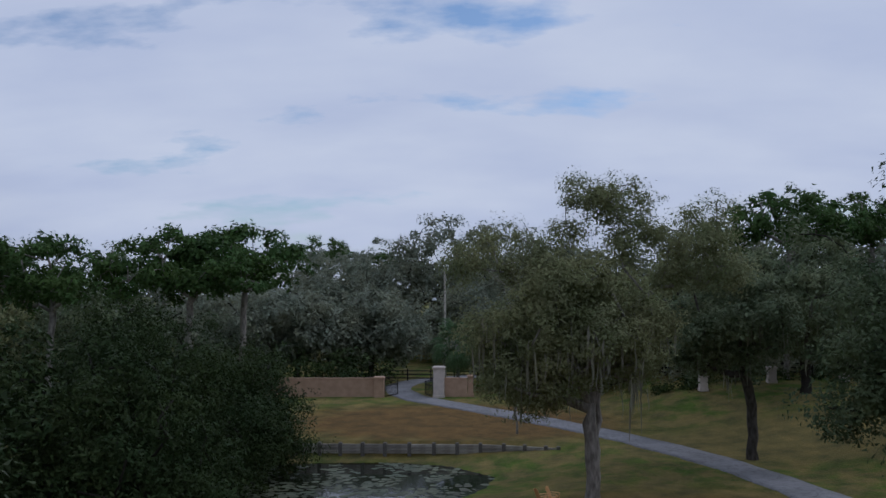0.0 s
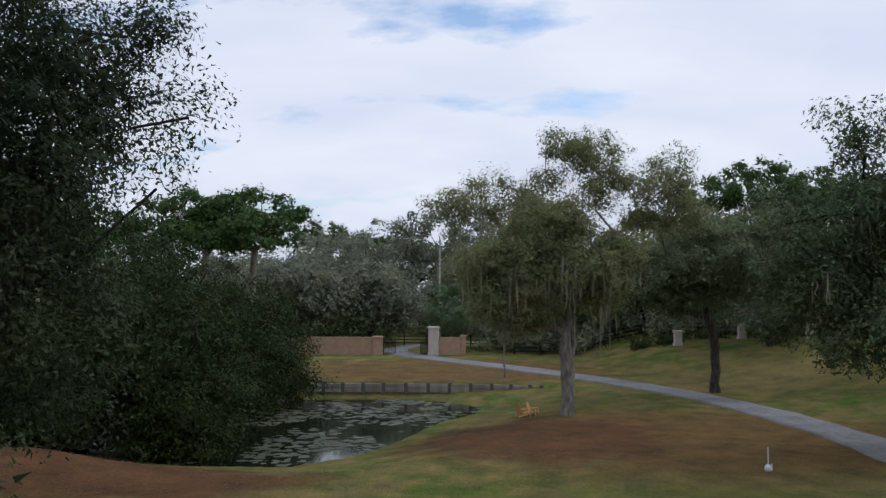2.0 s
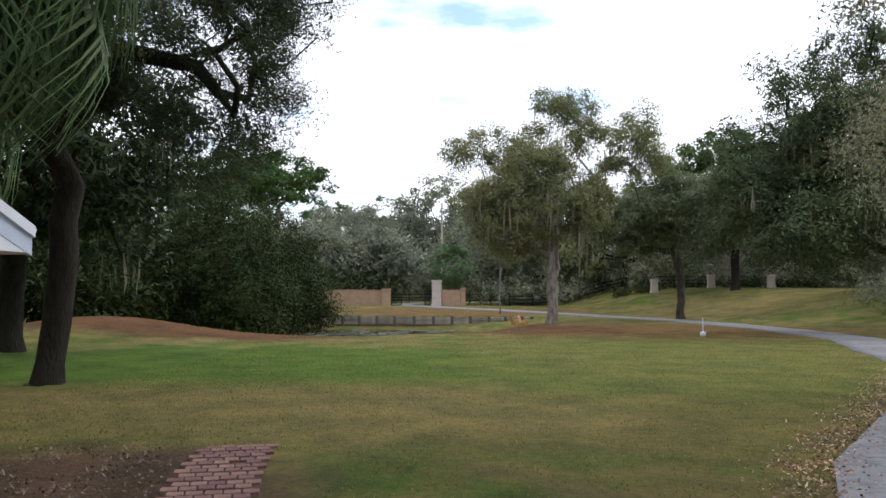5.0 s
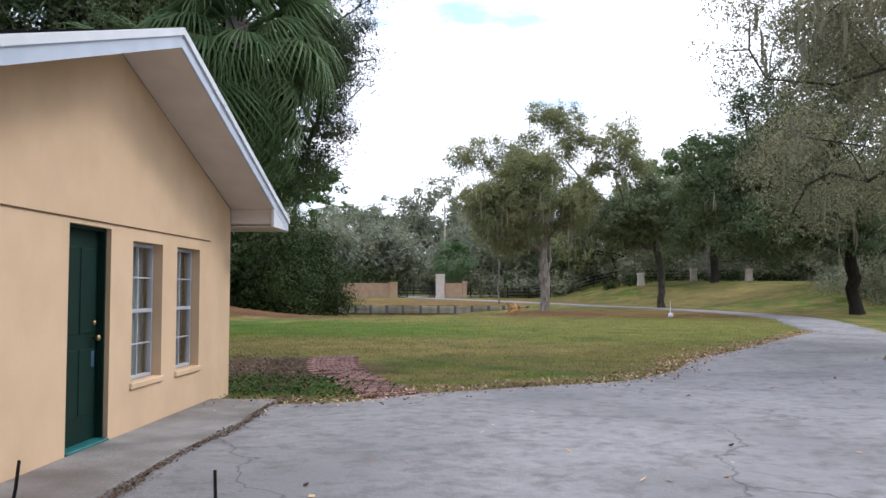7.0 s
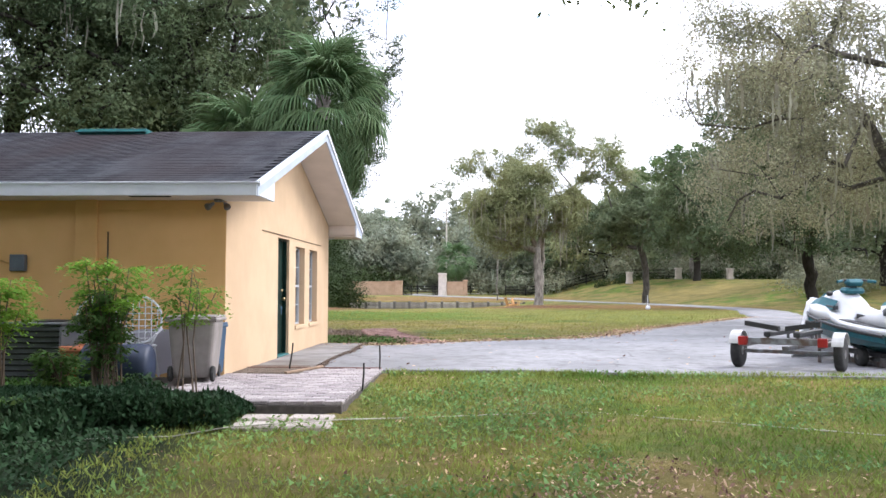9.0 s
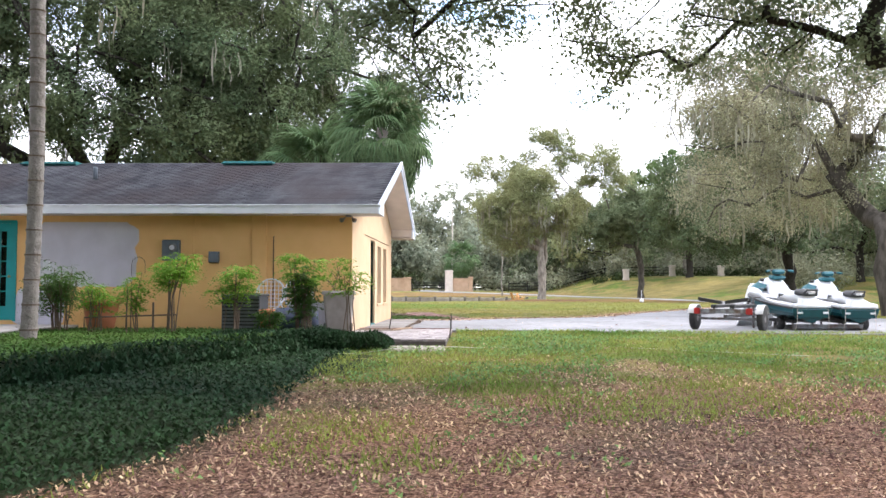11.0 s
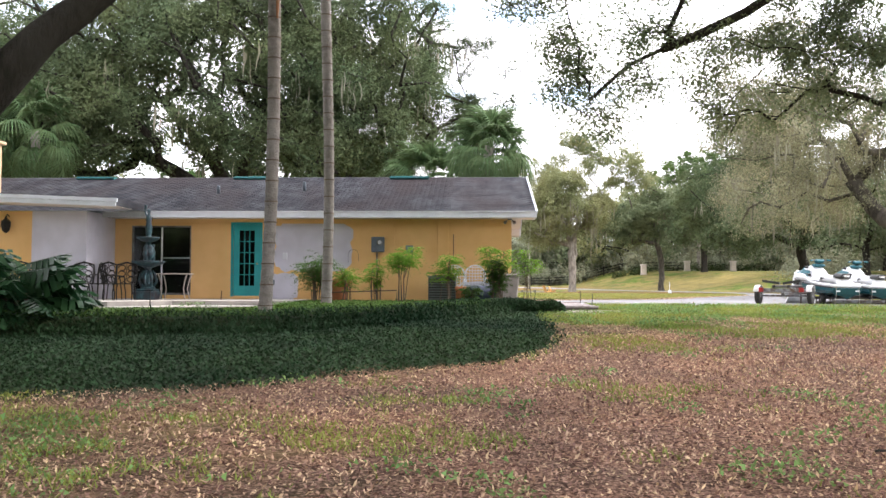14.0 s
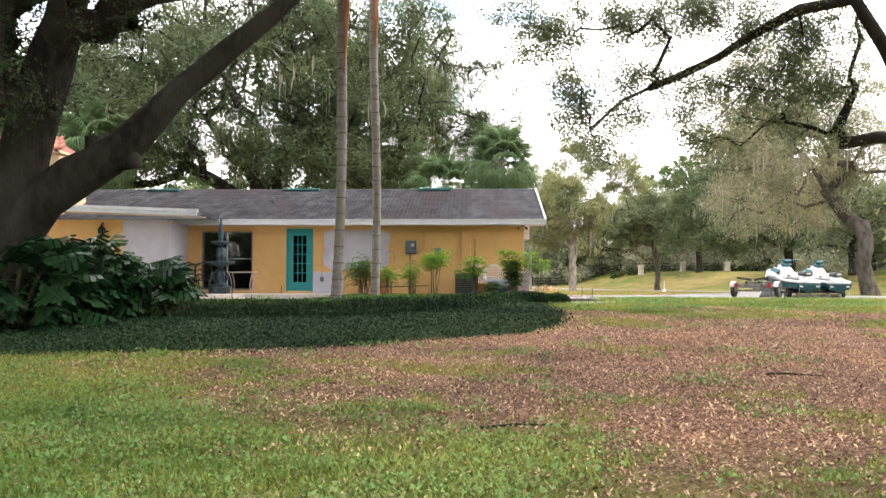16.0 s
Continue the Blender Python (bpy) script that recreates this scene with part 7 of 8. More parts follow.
def rail_fence(x0, y0, x1, y1, n, label):
    t = thing("rail_fence", (x0, y0, hz(x0, y0)), label, "fence", "rail fences")
    for i in range(n + 1):
        f = i / n
        x, y = x0 + (x1 - x0) * f, y0 + (y1 - y0) * f
        dz = hz(x, y) - hz(x0, y0)
        part("post", Mesh().box(x - x0 - 0.07, y - y0 - 0.07, dz - 0.3, x - x0 + 0.07, y - y0 + 0.07, dz + 1.4, 0.01), M_IRON, t)
        if i < n:
            f2 = (i + 1) / n
            xb, yb = x0 + (x1 - x0) * f2, y0 + (y1 - y0) * f2
            dzb = hz(xb, yb) - hz(x0, y0)
            for h in (0.35, 0.75, 1.15):
                part("rail", Mesh().tube([(x - x0, y - y0, dz + h), (xb - x0, yb - y0, dzb + h)], 0.06, 4), M_IRON, t)


rail_fence(-20, 101, 4, 99, 9, "black painted timber rail fence beyond the gate")
rail_fence(3.5, 87, 30, 84, 10, "black painted timber rail fence below the trees")
for x, y in ((18.4, 77.5), (24.7, 79), (31.3, 80)):
    pier("boundary_pier", x, y, 0.68, 1.45, M_CREAM, "pale boundary pier with a flat cap in the hedge", "boundary piers")
undergrowth(306, [(14, 79), (20, 80), (27, 81.5), (36, 82)], 0.6, 1.0, 5200, M_LEAF_BUSH, 0.12, "low clipped dark hedge between the piers")

bulk = thing("timber_wall", (-14.0, 63.0, -0.9), "low weathered timber retaining wall beside the pond", "retaining wall")
px = [-14.0, -12.2, -10.7, -9.1, -7.5, -5.75, -4.0, -2.35, -0.7, 0.95, 2.4, 3.85, 4.7]
for i, x in enumerate(px):
    zb = min(-0.9, hz(x, 62.8))
    yy = 62.95 - (0.0 if x < 0 else (x * 0.28))
    ob = part("post", Mesh().box(-0.13, -0.13, 0, 0.13, 0.13, -0.12 - zb + 0.2, 0.02), mat("dark_timber_post", (0.20, 0.185, 0.165), (0.10, 0.09, 0.08), rough=0.95, scale=8) if i == 0 else bpy.data.materials["dark_timber_post"], bulk)
    ob.matrix_world = pose(x, yy, zb - 0.2)
    if i < len(px) - 1:
        x2 = px[i + 1]
        y2 = 62.95 - (0.0 if x2 < 0 else (x2 * 0.28))
        for k in range(3):
            ln_ = math.hypot(x2 - x, y2 - yy)
            pb = part("plank", Mesh().box(0, -0.06, -0.105, ln_, 0.06, 0.105, 0.015), M_TIMBER, bulk)
            pb.matrix_world = pose(x, yy + 0.02, -0.80 + k * 0.225, 0, 0, math.degrees(math.atan2(y2 - yy, x2 - x)))


def adirondack(m):
    c = thing("adirondack_chair", m, "honey-coloured wooden garden chair under the oak", "chair", "garden chairs")
    for k in range(5):
        part("seat_slat", Mesh().box(-0.27, -0.28 + k * 0.115, 0.34 - k * 0.03, 0.27, -0.18 + k * 0.115, 0.365 - k * 0.03, 0.006), M_CHAIR, c)
    for k in range(5):
        x = -0.24 + k * 0.12
        h = 1.02 - 0.02 * abs(k - 2) ** 2
        me = Mesh().add([(x - 0.05, 0.26, 0.2), (x + 0.05, 0.26, 0.2), (x + 0.06, 0.55, h), (x - 0.06, 0.55, h), (x - 0.05, 0.285, 0.2), (x + 0.05, 0.285, 0.2), (x + 0.06, 0.575, h), (x - 0.06, 0.575, h)], [(0, 1, 2, 3), (7, 6, 5, 4), (0, 4, 5, 1), (1, 5, 6, 2), (2, 6, 7, 3), (3, 7, 4, 0)])
        part("back_slat", me, M_CHAIR, c)
    for s in (-1, 1):
        part("armrest", Mesh().box(0.3 * s - 0.07, -0.36, 0.56, 0.3 * s + 0.07, 0.42, 0.585, 0.008), M_CHAIR, c)
        part("front_leg", Mesh().box(0.3 * s - 0.05, -0.32, 0, 0.3 * s + 0.05, -0.28, 0.56, 0.006), M_CHAIR, c)
        part("rear_leg", Mesh().add([(0.29 * s - 0.02, -0.3, 0.36), (0.29 * s + 0.02, -0.3, 0.36), (0.29 * s + 0.02, 0.62, 0.08), (0.29 * s - 0.02, 0.62, 0.08), (0.29 * s - 0.02, -0.3, 0.26), (0.29 * s + 0.02, -0.3, 0.26), (0.29 * s + 0.02, 0.62, 0.0), (0.29 * s - 0.02, 0.62, 0.0)], [(0, 1, 2, 3), (7, 6, 5, 4), (0, 4, 5, 1), (1, 5, 6, 2), (2, 6, 7, 3), (3, 7, 4, 0)]), M_CHAIR, c)
    return c


ad = adirondack(pose(2.75, 46.2, hz(2.75, 46.2), 0, 0, 115) @ Matrix.Scale(0.85, 4))
copy_thing(ad, pose(3.3, 46.7, hz(3.3, 46.7), 0, 0, 65) @ Matrix.Scale(0.85, 4))
yl = thing("garden_light", (11.7, 30.0, hz(11.7, 30)), "white post with a small ribbed base on the lawn", "garden light")
part("post", Mesh().tube([(0, 0, 0.02), (0, 0, 0.95)], 0.022, 8), M_WHITE, yl)
part("collar", Mesh().lathe([(0.14, -0.02), (0.15, 0.1), (0.12, 0.22), (0.04, 0.27)], 14), M_WHITE, yl, smooth=True)
part("bracket", Mesh().tube([(0.05, 0, 0.2), (0.16, 0, 0.3), (0.16, 0, 0.04)], 0.015, 6), M_WHITE, yl)
up = thing("utility_pole", (-4.7, 93, hz(-4.7, 93)), "tall grey utility pole with a street light", "utility pole")
part("pole", Mesh().tube([(0, 0, -0.3), (0, 0, 12.6)], [0.15, 0.10], 10), M_TIMBER, up)
part("lamp_arm", Mesh().tube([(0, 0, 9.2), (-0.5, -0.1, 9.5), (-1.1, -0.2, 9.5)], 0.04, 6), M_GALV, up)
part("lamp_head", Mesh().lathe([(0.28, 0), (0.3, 0.06), (0.15, 0.22), (0.05, 0.28)], 14, Matrix.Translation((-1.1, -0.2, 9.25))), M_WHITE, up, smooth=True)

# floating leaves on the pond
rngw = np.random.default_rng(77)
n = 5200
lx, ly = rngw.uniform(-24, 1, n), rngw.uniform(34, 62.3, n)
mask = inside(lx, ly, POND)
pn = np.array([noise.fractal(Vector((a * 0.35, b * 0.16, 0)), 1.0, 2.0, 4) for a, b in zip(lx, ly)])
mask &= (pn + rngw.normal(0, 0.10, n) > -0.02)
lx, ly = lx[mask], ly[mask]
c = np.stack([lx, ly, np.full(len(lx), -1.292) + rngw.uniform(0, 0.006, len(lx))], 1)
ang = rngw.uniform(0, math.pi * 2, len(lx))
rr = rngw.uniform(0.10, 0.34, len(lx))
vv = np.stack([c + np.stack([np.cos(ang + k * math.pi / 3) * rr * rngw.uniform(0.7, 1.2, len(lx)), np.sin(ang + k * math.pi / 3) * rr * rngw.uniform(0.7, 1.2, len(lx)), np.zeros(len(lx))], 1) for k in range(6)], 1).reshape(-1, 3)
tagged(part("pond_leaves", arrays("pond_leaves", vv, np.arange(len(vv)).reshape(-1, 6)), M_LILY), "pale floating pond weed in drifts", "water plants", kind="stuff")

# ---- trailers and watercraft ----


def wheel(parent, x, y, z, r=0.27, w=0.13):
    m = Matrix.Translation((x, y, z)) @ Matrix.Rotation(radians(90), 4, "Y")
    t = part("wheel", Mesh().lathe([(r * 0.62, -w / 2), (r * 0.92, -w / 2), (r, -w / 3), (r, w / 3), (r * 0.92, w / 2), (r * 0.62, w / 2)], 22, m), M_RUBBER, parent, smooth=True)
    part("rim", Mesh().lathe([(r * 0.12, -w / 2 - 0.01), (r * 0.55, -w * 0.35), (r * 0.64, -w / 2), (r * 0.64, w / 2), (r * 0.55, w * 0.35), (r * 0.12, w / 2 + 0.01)], 18, m), M_GALV, t, smooth=True)
    return t


def fender(parent, x, y, z, r=0.31, w=0.17):
    vs, fs = [], []
    for k in range(11):
        a = radians(20 + 14 * k)
        for dx, rr in ((-w / 2, r - 0.01), (-w / 2, r), (w / 2, r), (w / 2, r - 0.01)):
            vs.append((x + dx, y + rr * math.cos(a), z + rr * math.sin(a)))
    for k in range(10):
        for j in range(4):
            a, b = k * 4 + j, k * 4 + (j + 1) % 4
            fs.append((a, b, b + 4, a + 4))
    part("fender", Mesh().add(vs, fs), M_DULLWHITE, parent, "dull white plastic fender")


def trailer(m, track, length, beds, label, low=0.0, r=0.27):
    t = thing("boat_trailer", m, label, "trailer", "boat trailers")
    hw = track / 2
    for s in (-1, 1):
        wheel(t, hw * s, 0, r, r)
        if not low:
            fender(t, hw * s, 0, 0.29)
        if not low:
            part("tail_light", Mesh().box((hw - 0.18) * s - 0.07, -0.43, 0.38 - low, (hw - 0.18) * s + 0.07, -0.37, 0.52 - low, 0.01), M_RED, t, "red tail light")
        part("side_beam", Mesh().box((hw - 0.2) * s - 0.03, -0.36, 0.36 - low, (hw - 0.2) * s + 0.03, 1.0, 0.44 - low, 0.008), M_GALV, t)
    part("rear_beam", Mesh().box(-hw + 0.17, -0.38, 0.40 - low, hw - 0.17, -0.30, 0.50 - low, 0.008), M_GALV, t)
    part("axle", Mesh().box(-hw + 0.1, -0.03, 0.24, hw - 0.1, 0.03, 0.30, 0.008), M_GALV, t)
    part("front_beam", Mesh().box(-hw + 0.17, 0.95, 0.36 - low, hw - 0.17, 1.02, 0.44 - low, 0.008), M_GALV, t)
    part("tongue", Mesh().box(-0.05, -0.2, 0.29, 0.05, length, 0.37, 0.01), M_GALV, t)
    part("coupler", Mesh().box(-0.07, length, 0.30, 0.07, length + 0.2, 0.40, 0.02), M_GALV, t)
    part("jack", Mesh().tube([(0.12, length - 0.3, 0.0), (0.12, length - 0.3, 0.75)], 0.03, 8).tube([(0.12, length - 0.3, 0.75), (0.3, length - 0.3, 0.75)], 0.012, 6), M_GALV, t)
    for bx in beds:
        for s in (-1, 1):
            part("bunk", Mesh().box(bx + 0.22 * s - 0.05, -0.42, 0.52 - low, bx + 0.22 * s + 0.05, 1.25, 0.60 - low, 0.015), M_SEAT, t, "black carpeted bunk")
            if not low:
                part("cradle_pad", Mesh().add([(x, y, z + d) for x, z in ((0.05 * s, 0.61), (0.56 * s, 0.69)) for y in (-0.40, -0.27) for d in (0, 0.075)],
                                              [(0, 1, 3, 2), (4, 6, 7, 5), (0, 4, 5, 1), (2, 3, 7, 6), (0, 2, 6, 4), (1, 5, 7, 3)]), M_SEAT, t, "black padded cross cradle")
            for yy in (-0.33, 0.97):
                part("bunk_bracket", Mesh().box(bx + 0.22 * s - 0.02, yy - 0.03, 0.40 - low, bx + 0.22 * s + 0.02, yy + 0.03, 0.52 - low, 0.004), M_GALV, t)
        top = 0.8 if low else 0.66
        part("winch_stand", Mesh().tube([(bx, 1.75, 0.33), (bx, 1.7, top)], 0.03, 6).tube([(bx - 0.3, 1.75, 0.33), (bx + 0.3, 1.75, 0.33)], 0.03, 6), M_GALV, t)
        part("bow_roller", Mesh().lathe([(0.05, -0.08), (0.03, 0), (0.05, 0.08)], 10, Matrix.Translation((bx, 1.62, top + 0.02)) @ Matrix.Rotation(radians(90), 4, "Y")), M_RUBBER, t)
    return t


CZ = -0.105
trailer(pose(5.02, -17.3, CZ, 0, 0, -32), 1.54, 2.0, (0.0,), "empty galvanised trailer with dull white fenders on the court")
trailer(pose(7.42, -16.6, CZ, 0, 0, 0), 1.95, 3.2, (-0.57, 0.57), "galvanised double trailer under two watercraft", 0.36, 0.15)


def loft(sections, n_close=True):
    """sections: list of rings of equal count."""
    m = Mesh()
    k = len(sections[0])
    for s in sections:
        m.v.extend(s)
    for i in range(len(sections) - 1):
        for j in range(k):
            a, b = i * k + j, i * k + (j + 1) % k
            m.f.append((a, b, b + k, a + k))
    m.f.append(tuple(reversed(range(k))))
    m.f.append(tuple(range((len(sections) - 1) * k, len(sections) * k)))
    return m


def watercraft(m, label):
    w = thing("jet_ski", m, label, "jet ski", "jet skis")
    # y runs from the stern (0) to the bow (2.9)
    st = [(0.0, 0.52, 0.05), (0.5, 0.56, 0.02), (1.2, 0.57, 0.0), (1.9, 0.5, 0.04), (2.4, 0.36, 0.14), (2.75, 0.16, 0.28), (2.9, 0.03, 0.38)]
    hull, deck = [], []
    for y, hw, zb in st:
        g = 0.36 + 0.10 * (y / 2.9) ** 2
        hull.append([(-hw, y, g), (-hw * 0.92, y, zb + 0.16), (0, y, zb), (hw * 0.92, y, zb + 0.16), (hw, y, g), (0, y, g + 0.01)])
    part("hull", loft(hull), M_HULL, w, "dark teal lower hull")
    # gunwale, footwell, then the saddle column or the cowl
    dk = [(0.0, 0.50, 0.16, 0.26, 0.06), (0.35, 0.53, 0.26, 0.20, 0.06), (0.8, 0.54, 0.24, 0.17, 0.05), (1.25, 0.51, 0.26, 0.17, 0.05), (1.5, 0.48, 0.40, 0.22, 0.10), (1.75, 0.46, 0.50, 0.25, 0.20), (2.1, 0.42, 0.42, 0.24, 0.20), (2.5, 0.29, 0.27, 0.16, 0.13), (2.85, 0.06, 0.06, 0.04, 0.03)]
    for y, hw, h, tw, lip in dk:
        g = 0.375 + 0.10 * (y / 2.9) ** 2
        deck.append([(-hw, y, g), (-hw * 0.95, y, g + lip + 0.03), (-hw * 0.86, y, g + lip), (-tw * 1.12, y, g + lip * 1.05), (-tw, y, g + h * 0.82), (-tw * 0.5, y, g + h), (tw * 0.5, y, g + h), (tw, y, g + h * 0.82), (tw * 1.12, y, g + lip * 1.05), (hw * 0.86, y, g + lip), (hw * 0.95, y, g + lip + 0.03), (hw, y, g), (0, y, g - 0.01)])
    part("deck", loft(deck), M_DECK, w, "white upper deck", True)
    for sd in (-1, 1):
        band = []
        for y, hw, zb in st[:-1]:
            g = 0.36 + 0.10 * (y / 2.9) ** 2
            band.append([(sd * (hw * 0.95 + 0.012), y, g - 0.10), (sd * (hw + 0.012), y, g - 0.015), (sd * (hw - 0.004), y, g - 0.015), (sd * (hw * 0.95 - 0.004), y, g - 0.10)])
        part("side_stripe", loft(band), M_TEALPAD, w, "teal side stripe")
        part("mirror", Mesh().box(0.27 * sd - 0.06, 1.86, 0.80, 0.27 * sd + 0.06, 1.93, 0.87, 0.02), M_SEAT, w)
    rub = [[(s * (hw + 0.01), y, 0.365 + 0.10 * (y / 2.9) ** 2) for y, hw, zb in st] for s in (-1, 1)]
    for r in rub:
        part("bumper_rail", Mesh().tube(r, 0.028, 6), M_SEAT, w, "black bumper rail")
    part("transom", Mesh().box(-0.46, -0.03, 0.16, 0.46, -0.003, 0.35, 0.01), M_HULL, w)
    for s in (-1, 1):
        part("transom_stripe", Mesh().box(0.34 * s - 0.07, -0.04, 0.25, 0.34 * s + 0.07, -0.031, 0.29, 0.002), M_DECK, w)
    seat = []
    for y, hw, z0, z1 in [(0.12, 0.14, 0.45, 0.60), (0.2, 0.20, 0.45, 0.66), (0.55, 0.22, 0.45, 0.70), (0.95, 0.19, 0.45, 0.64), (1.35, 0.15, 0.5, 0.70), (1.5, 0.08, 0.55, 0.72)]:
        seat.append([(-hw * 1.2, y, z0), (-hw, y, z1 - 0.05), (-hw * 0.5, y, z1), (hw * 0.5, y, z1), (hw, y, z1 - 0.05), (hw * 1.2, y, z0)])
    part("seat", loft(seat), M_DECK, w, "white and black saddle seat", True)
    pad = []
    for y, hw, z0, z1 in [(0.06, 0.10, 0.62, 0.65), (0.1, 0.19, 0.61, 0.69), (0.22, 0.24, 0.61, 0.73), (0.42, 0.23, 0.62, 0.74), (0.56, 0.15, 0.64, 0.72), (0.62, 0.08, 0.66, 0.70)]:
        pad.append([(-hw, y, z0), (-hw * 1.02, y, (z0 + z1) / 2), (-hw * 0.7, y, z1), (hw * 0.7, y, z1), (hw * 1.02, y, (z0 + z1) / 2), (hw, y, z0)])
    part("seat_pad", loft(pad), M_SEAT, w, "black oval seat pad", True)
    part("seat_badge", Mesh().box(-0.08, 0.045, 0.655, 0.08, 0.06, 0.68, 0.004), M_DECK, w)
    part("cowl_vent", Mesh().box(-0.10, 1.2, 0.655, 0.10, 1.5, 0.675, 0.008), M_SEAT, w)
    part("grab_handle", Mesh().tube([(-0.17, 0.12, 0.66), (-0.14, 0.02, 0.74), (0.14, 0.02, 0.74), (0.17, 0.12, 0.66)], 0.022, 6), M_SEAT, w)
    part("steering_column", loft([[(-0.11, 1.62, 0.72), (0.11, 1.62, 0.72), (0.10, 1.9, 0.78), (-0.10, 1.9, 0.78)], [(-0.055, 1.57, 0.98), (0.055, 1.57, 0.98), (0.05, 1.70, 1.0), (-0.05, 1.70, 1.0)]]), M_SEAT, w, "black steering column")
    part("handlebar", Mesh().tube([(-0.38, 1.5, 1.05), (-0.2, 1.6, 1.07), (0.2, 1.6, 1.07), (0.38, 1.5, 1.05)], 0.018, 8), M_SEAT, w)
    part("handlebar_pad", Mesh().box(-0.17, 1.5, 0.98, 0.17, 1.66, 1.09, 0.045), M_TEALPAD, w, "teal handlebar pad")
    for s in (-1, 1):
        part("grip", Mesh().tube([(0.26 * s, 1.56, 1.06), (0.39 * s, 1.49, 1.05)], 0.024, 8), M_TEALPAD, w)
        part("vent", Mesh().box(0.33 * s - 0.05, 1.6, 0.60, 0.33 * s + 0.05, 1.85, 0.66, 0.01), M_SEAT, w)
    for sd in (-1, 1):
        part("foot_mat", Mesh().add([(sd * q, y, 0.375 + 0.10 * (y / 2.9) ** 2 + z) for y in (0.3, 1.35) for q, z in ((0.21, 0.068), (0.45, 0.078), (0.45, 0.088), (0.21, 0.078))], [(0, 1, 2, 3), (7, 6, 5, 4), (0, 4, 5, 1), (1, 5, 6, 2), (2, 6, 7, 3), (3, 7, 4, 0)]), M_SEAT, w, "black foot mat")
        part("cowl_panel", loft([[(sd * 0.40, 1.62, 0.60), (sd * 0.29, 1.62, 0.74), (sd * 0.275, 1.62, 0.74), (sd * 0.385, 1.62, 0.60)], [(sd * 0.40, 2.1, 0.64), (sd * 0.27, 2.1, 0.77), (sd * 0.255, 2.1, 0.77), (sd * 0.385, 2.1, 0.64)], [(sd * 0.27, 2.5, 0.62), (sd * 0.18, 2.5, 0.69), (sd * 0.165, 2.5, 0.69), (sd * 0.255, 2.5, 0.62)]]), M_TEALPAD, w, "teal cowl panel")
        part("saddle_side", Mesh().box(0.185 * sd - 0.012, 0.35, 0.49, 0.185 * sd + 0.012, 1.2, 0.58, 0.01), M_SEAT, w, "black saddle side")
    part("dash", Mesh().box(-0.2, 1.5, 0.86, 0.2, 1.74, 0.95, 0.04), M_TEALPAD, w, "teal dash pad")
    part("hood_stripe", Mesh().tube([(-0.12, 1.95, 0.86), (-0.1, 2.3, 0.78), (-0.05, 2.65, 0.62)], 0.03, 5), M_TEALPAD, w)
    for s in (-1, 1):
        part("strap", Mesh().tube([(0.4 * s, -0.02, 0.40), (0.42 * s, -0.05, 0.1), (0.44 * s, -0.02, -0.1)], 0.007, 5), M_STONE, w, "pale tie-down strap")
    for o in w.children:
        o.matrix_basis = Matrix.Diagonal((1, 1, 1.15, 1)) @ o.matrix_basis
    return w


SKI = watercraft(pose(6.92, -17.3, CZ + 0.12, 4.5, 0, 10) @ Matrix.Diagonal((0.93, 1, 0.96, 1)), "white and teal jet ski on a trailer")
copy_thing(SKI, pose(8.03, -17.22, CZ + 0.12, 4.5, 0, 5) @ Matrix.Diagonal((0.93, 1, 0.96, 1)))
rngt = np.random.default_rng(6)
tv, tf = [], []
for i in range(9):
    for k in range(13):
        a = math.pi * (k / 12)
        u = i / 8
        tv.append((0.30 * u - 0.48 * (1 - 0.3 * u) * math.cos(a) + rngt.normal(0, 0.02), 0.42 * math.sin(a) * (0.6 + 0.4 * u) + rngt.normal(0, 0.02), 1.06 * u * (1 + 0.04 * math.sin(5 * a)) + rngt.normal(0, 0.01) * (i > 0)))
for i in range(8):
    for k in range(12):
        o = i * 13 + k
        tf.append((o, o + 1, o + 14, o + 13))
tarp = Mesh(); tarp.v, tarp.f = tv, tf
tp = solid("tarpaulin", tarp, M_TARP, "crumpled white tarpaulin hanging from the bow", "tarpaulin", m=pose(6.4, -14.75, CZ, 0, 0, 15), smooth=True)
tp.modifiers.new("thick", "SOLIDIFY").thickness = 0.012

# ---- ivy, grass and fallen leaves ----
IVY = [(-3.0, -21.1), (-2.9, -22.6), (-3.1, -24.5), (-3.0, -28.2), (-3.3, -30.6), (-4.2, -32.2), (-5.5, -32.9), (-7.2, -34.0), (-11, -35.2), (-19, -36.4), (-19, -25), (-13.6, -24.9), (-9.2, -23.4), (-9.1, -20.6), (-4.8, -20.4)]


def scatter(rng, n, x0, x1, y0, y1):
    return rng.uniform(x0, x1, n), rng.uniform(y0, y1, n)


def lying_leaves(rng, x, y, lift, size, tilt=0.5, aspect=0.6, three=False):
    n = len(x)
    c = np.stack([x, y, height(x, y) + lift], 1)
    a = rng.uniform(0, 2 * math.pi, n)
    s = size * rng.uniform(0.6, 1.4, n)
    t1, t2 = rng.normal(0, tilt, n), rng.normal(0, tilt, n)
    ax = np.stack([np.cos(a), np.sin(a), t1], 1) * s[:, None]
    bx = np.stack([-np.sin(a), np.cos(a), t2], 1) * (s * aspect)[:, None]
    if three:
        return np.stack([c - ax, c + 0.55 * ax + 1.25 * bx, c + 0.55 * ax - 1.25 * bx], 1).reshape(-1, 3), np.arange(n * 3).reshape(-1, 3)
    v = np.stack([c - ax, c + bx, c + ax, c - bx], 1).reshape(-1, 3)
    return v, np.arange(n * 4).reshape(-1, 4)


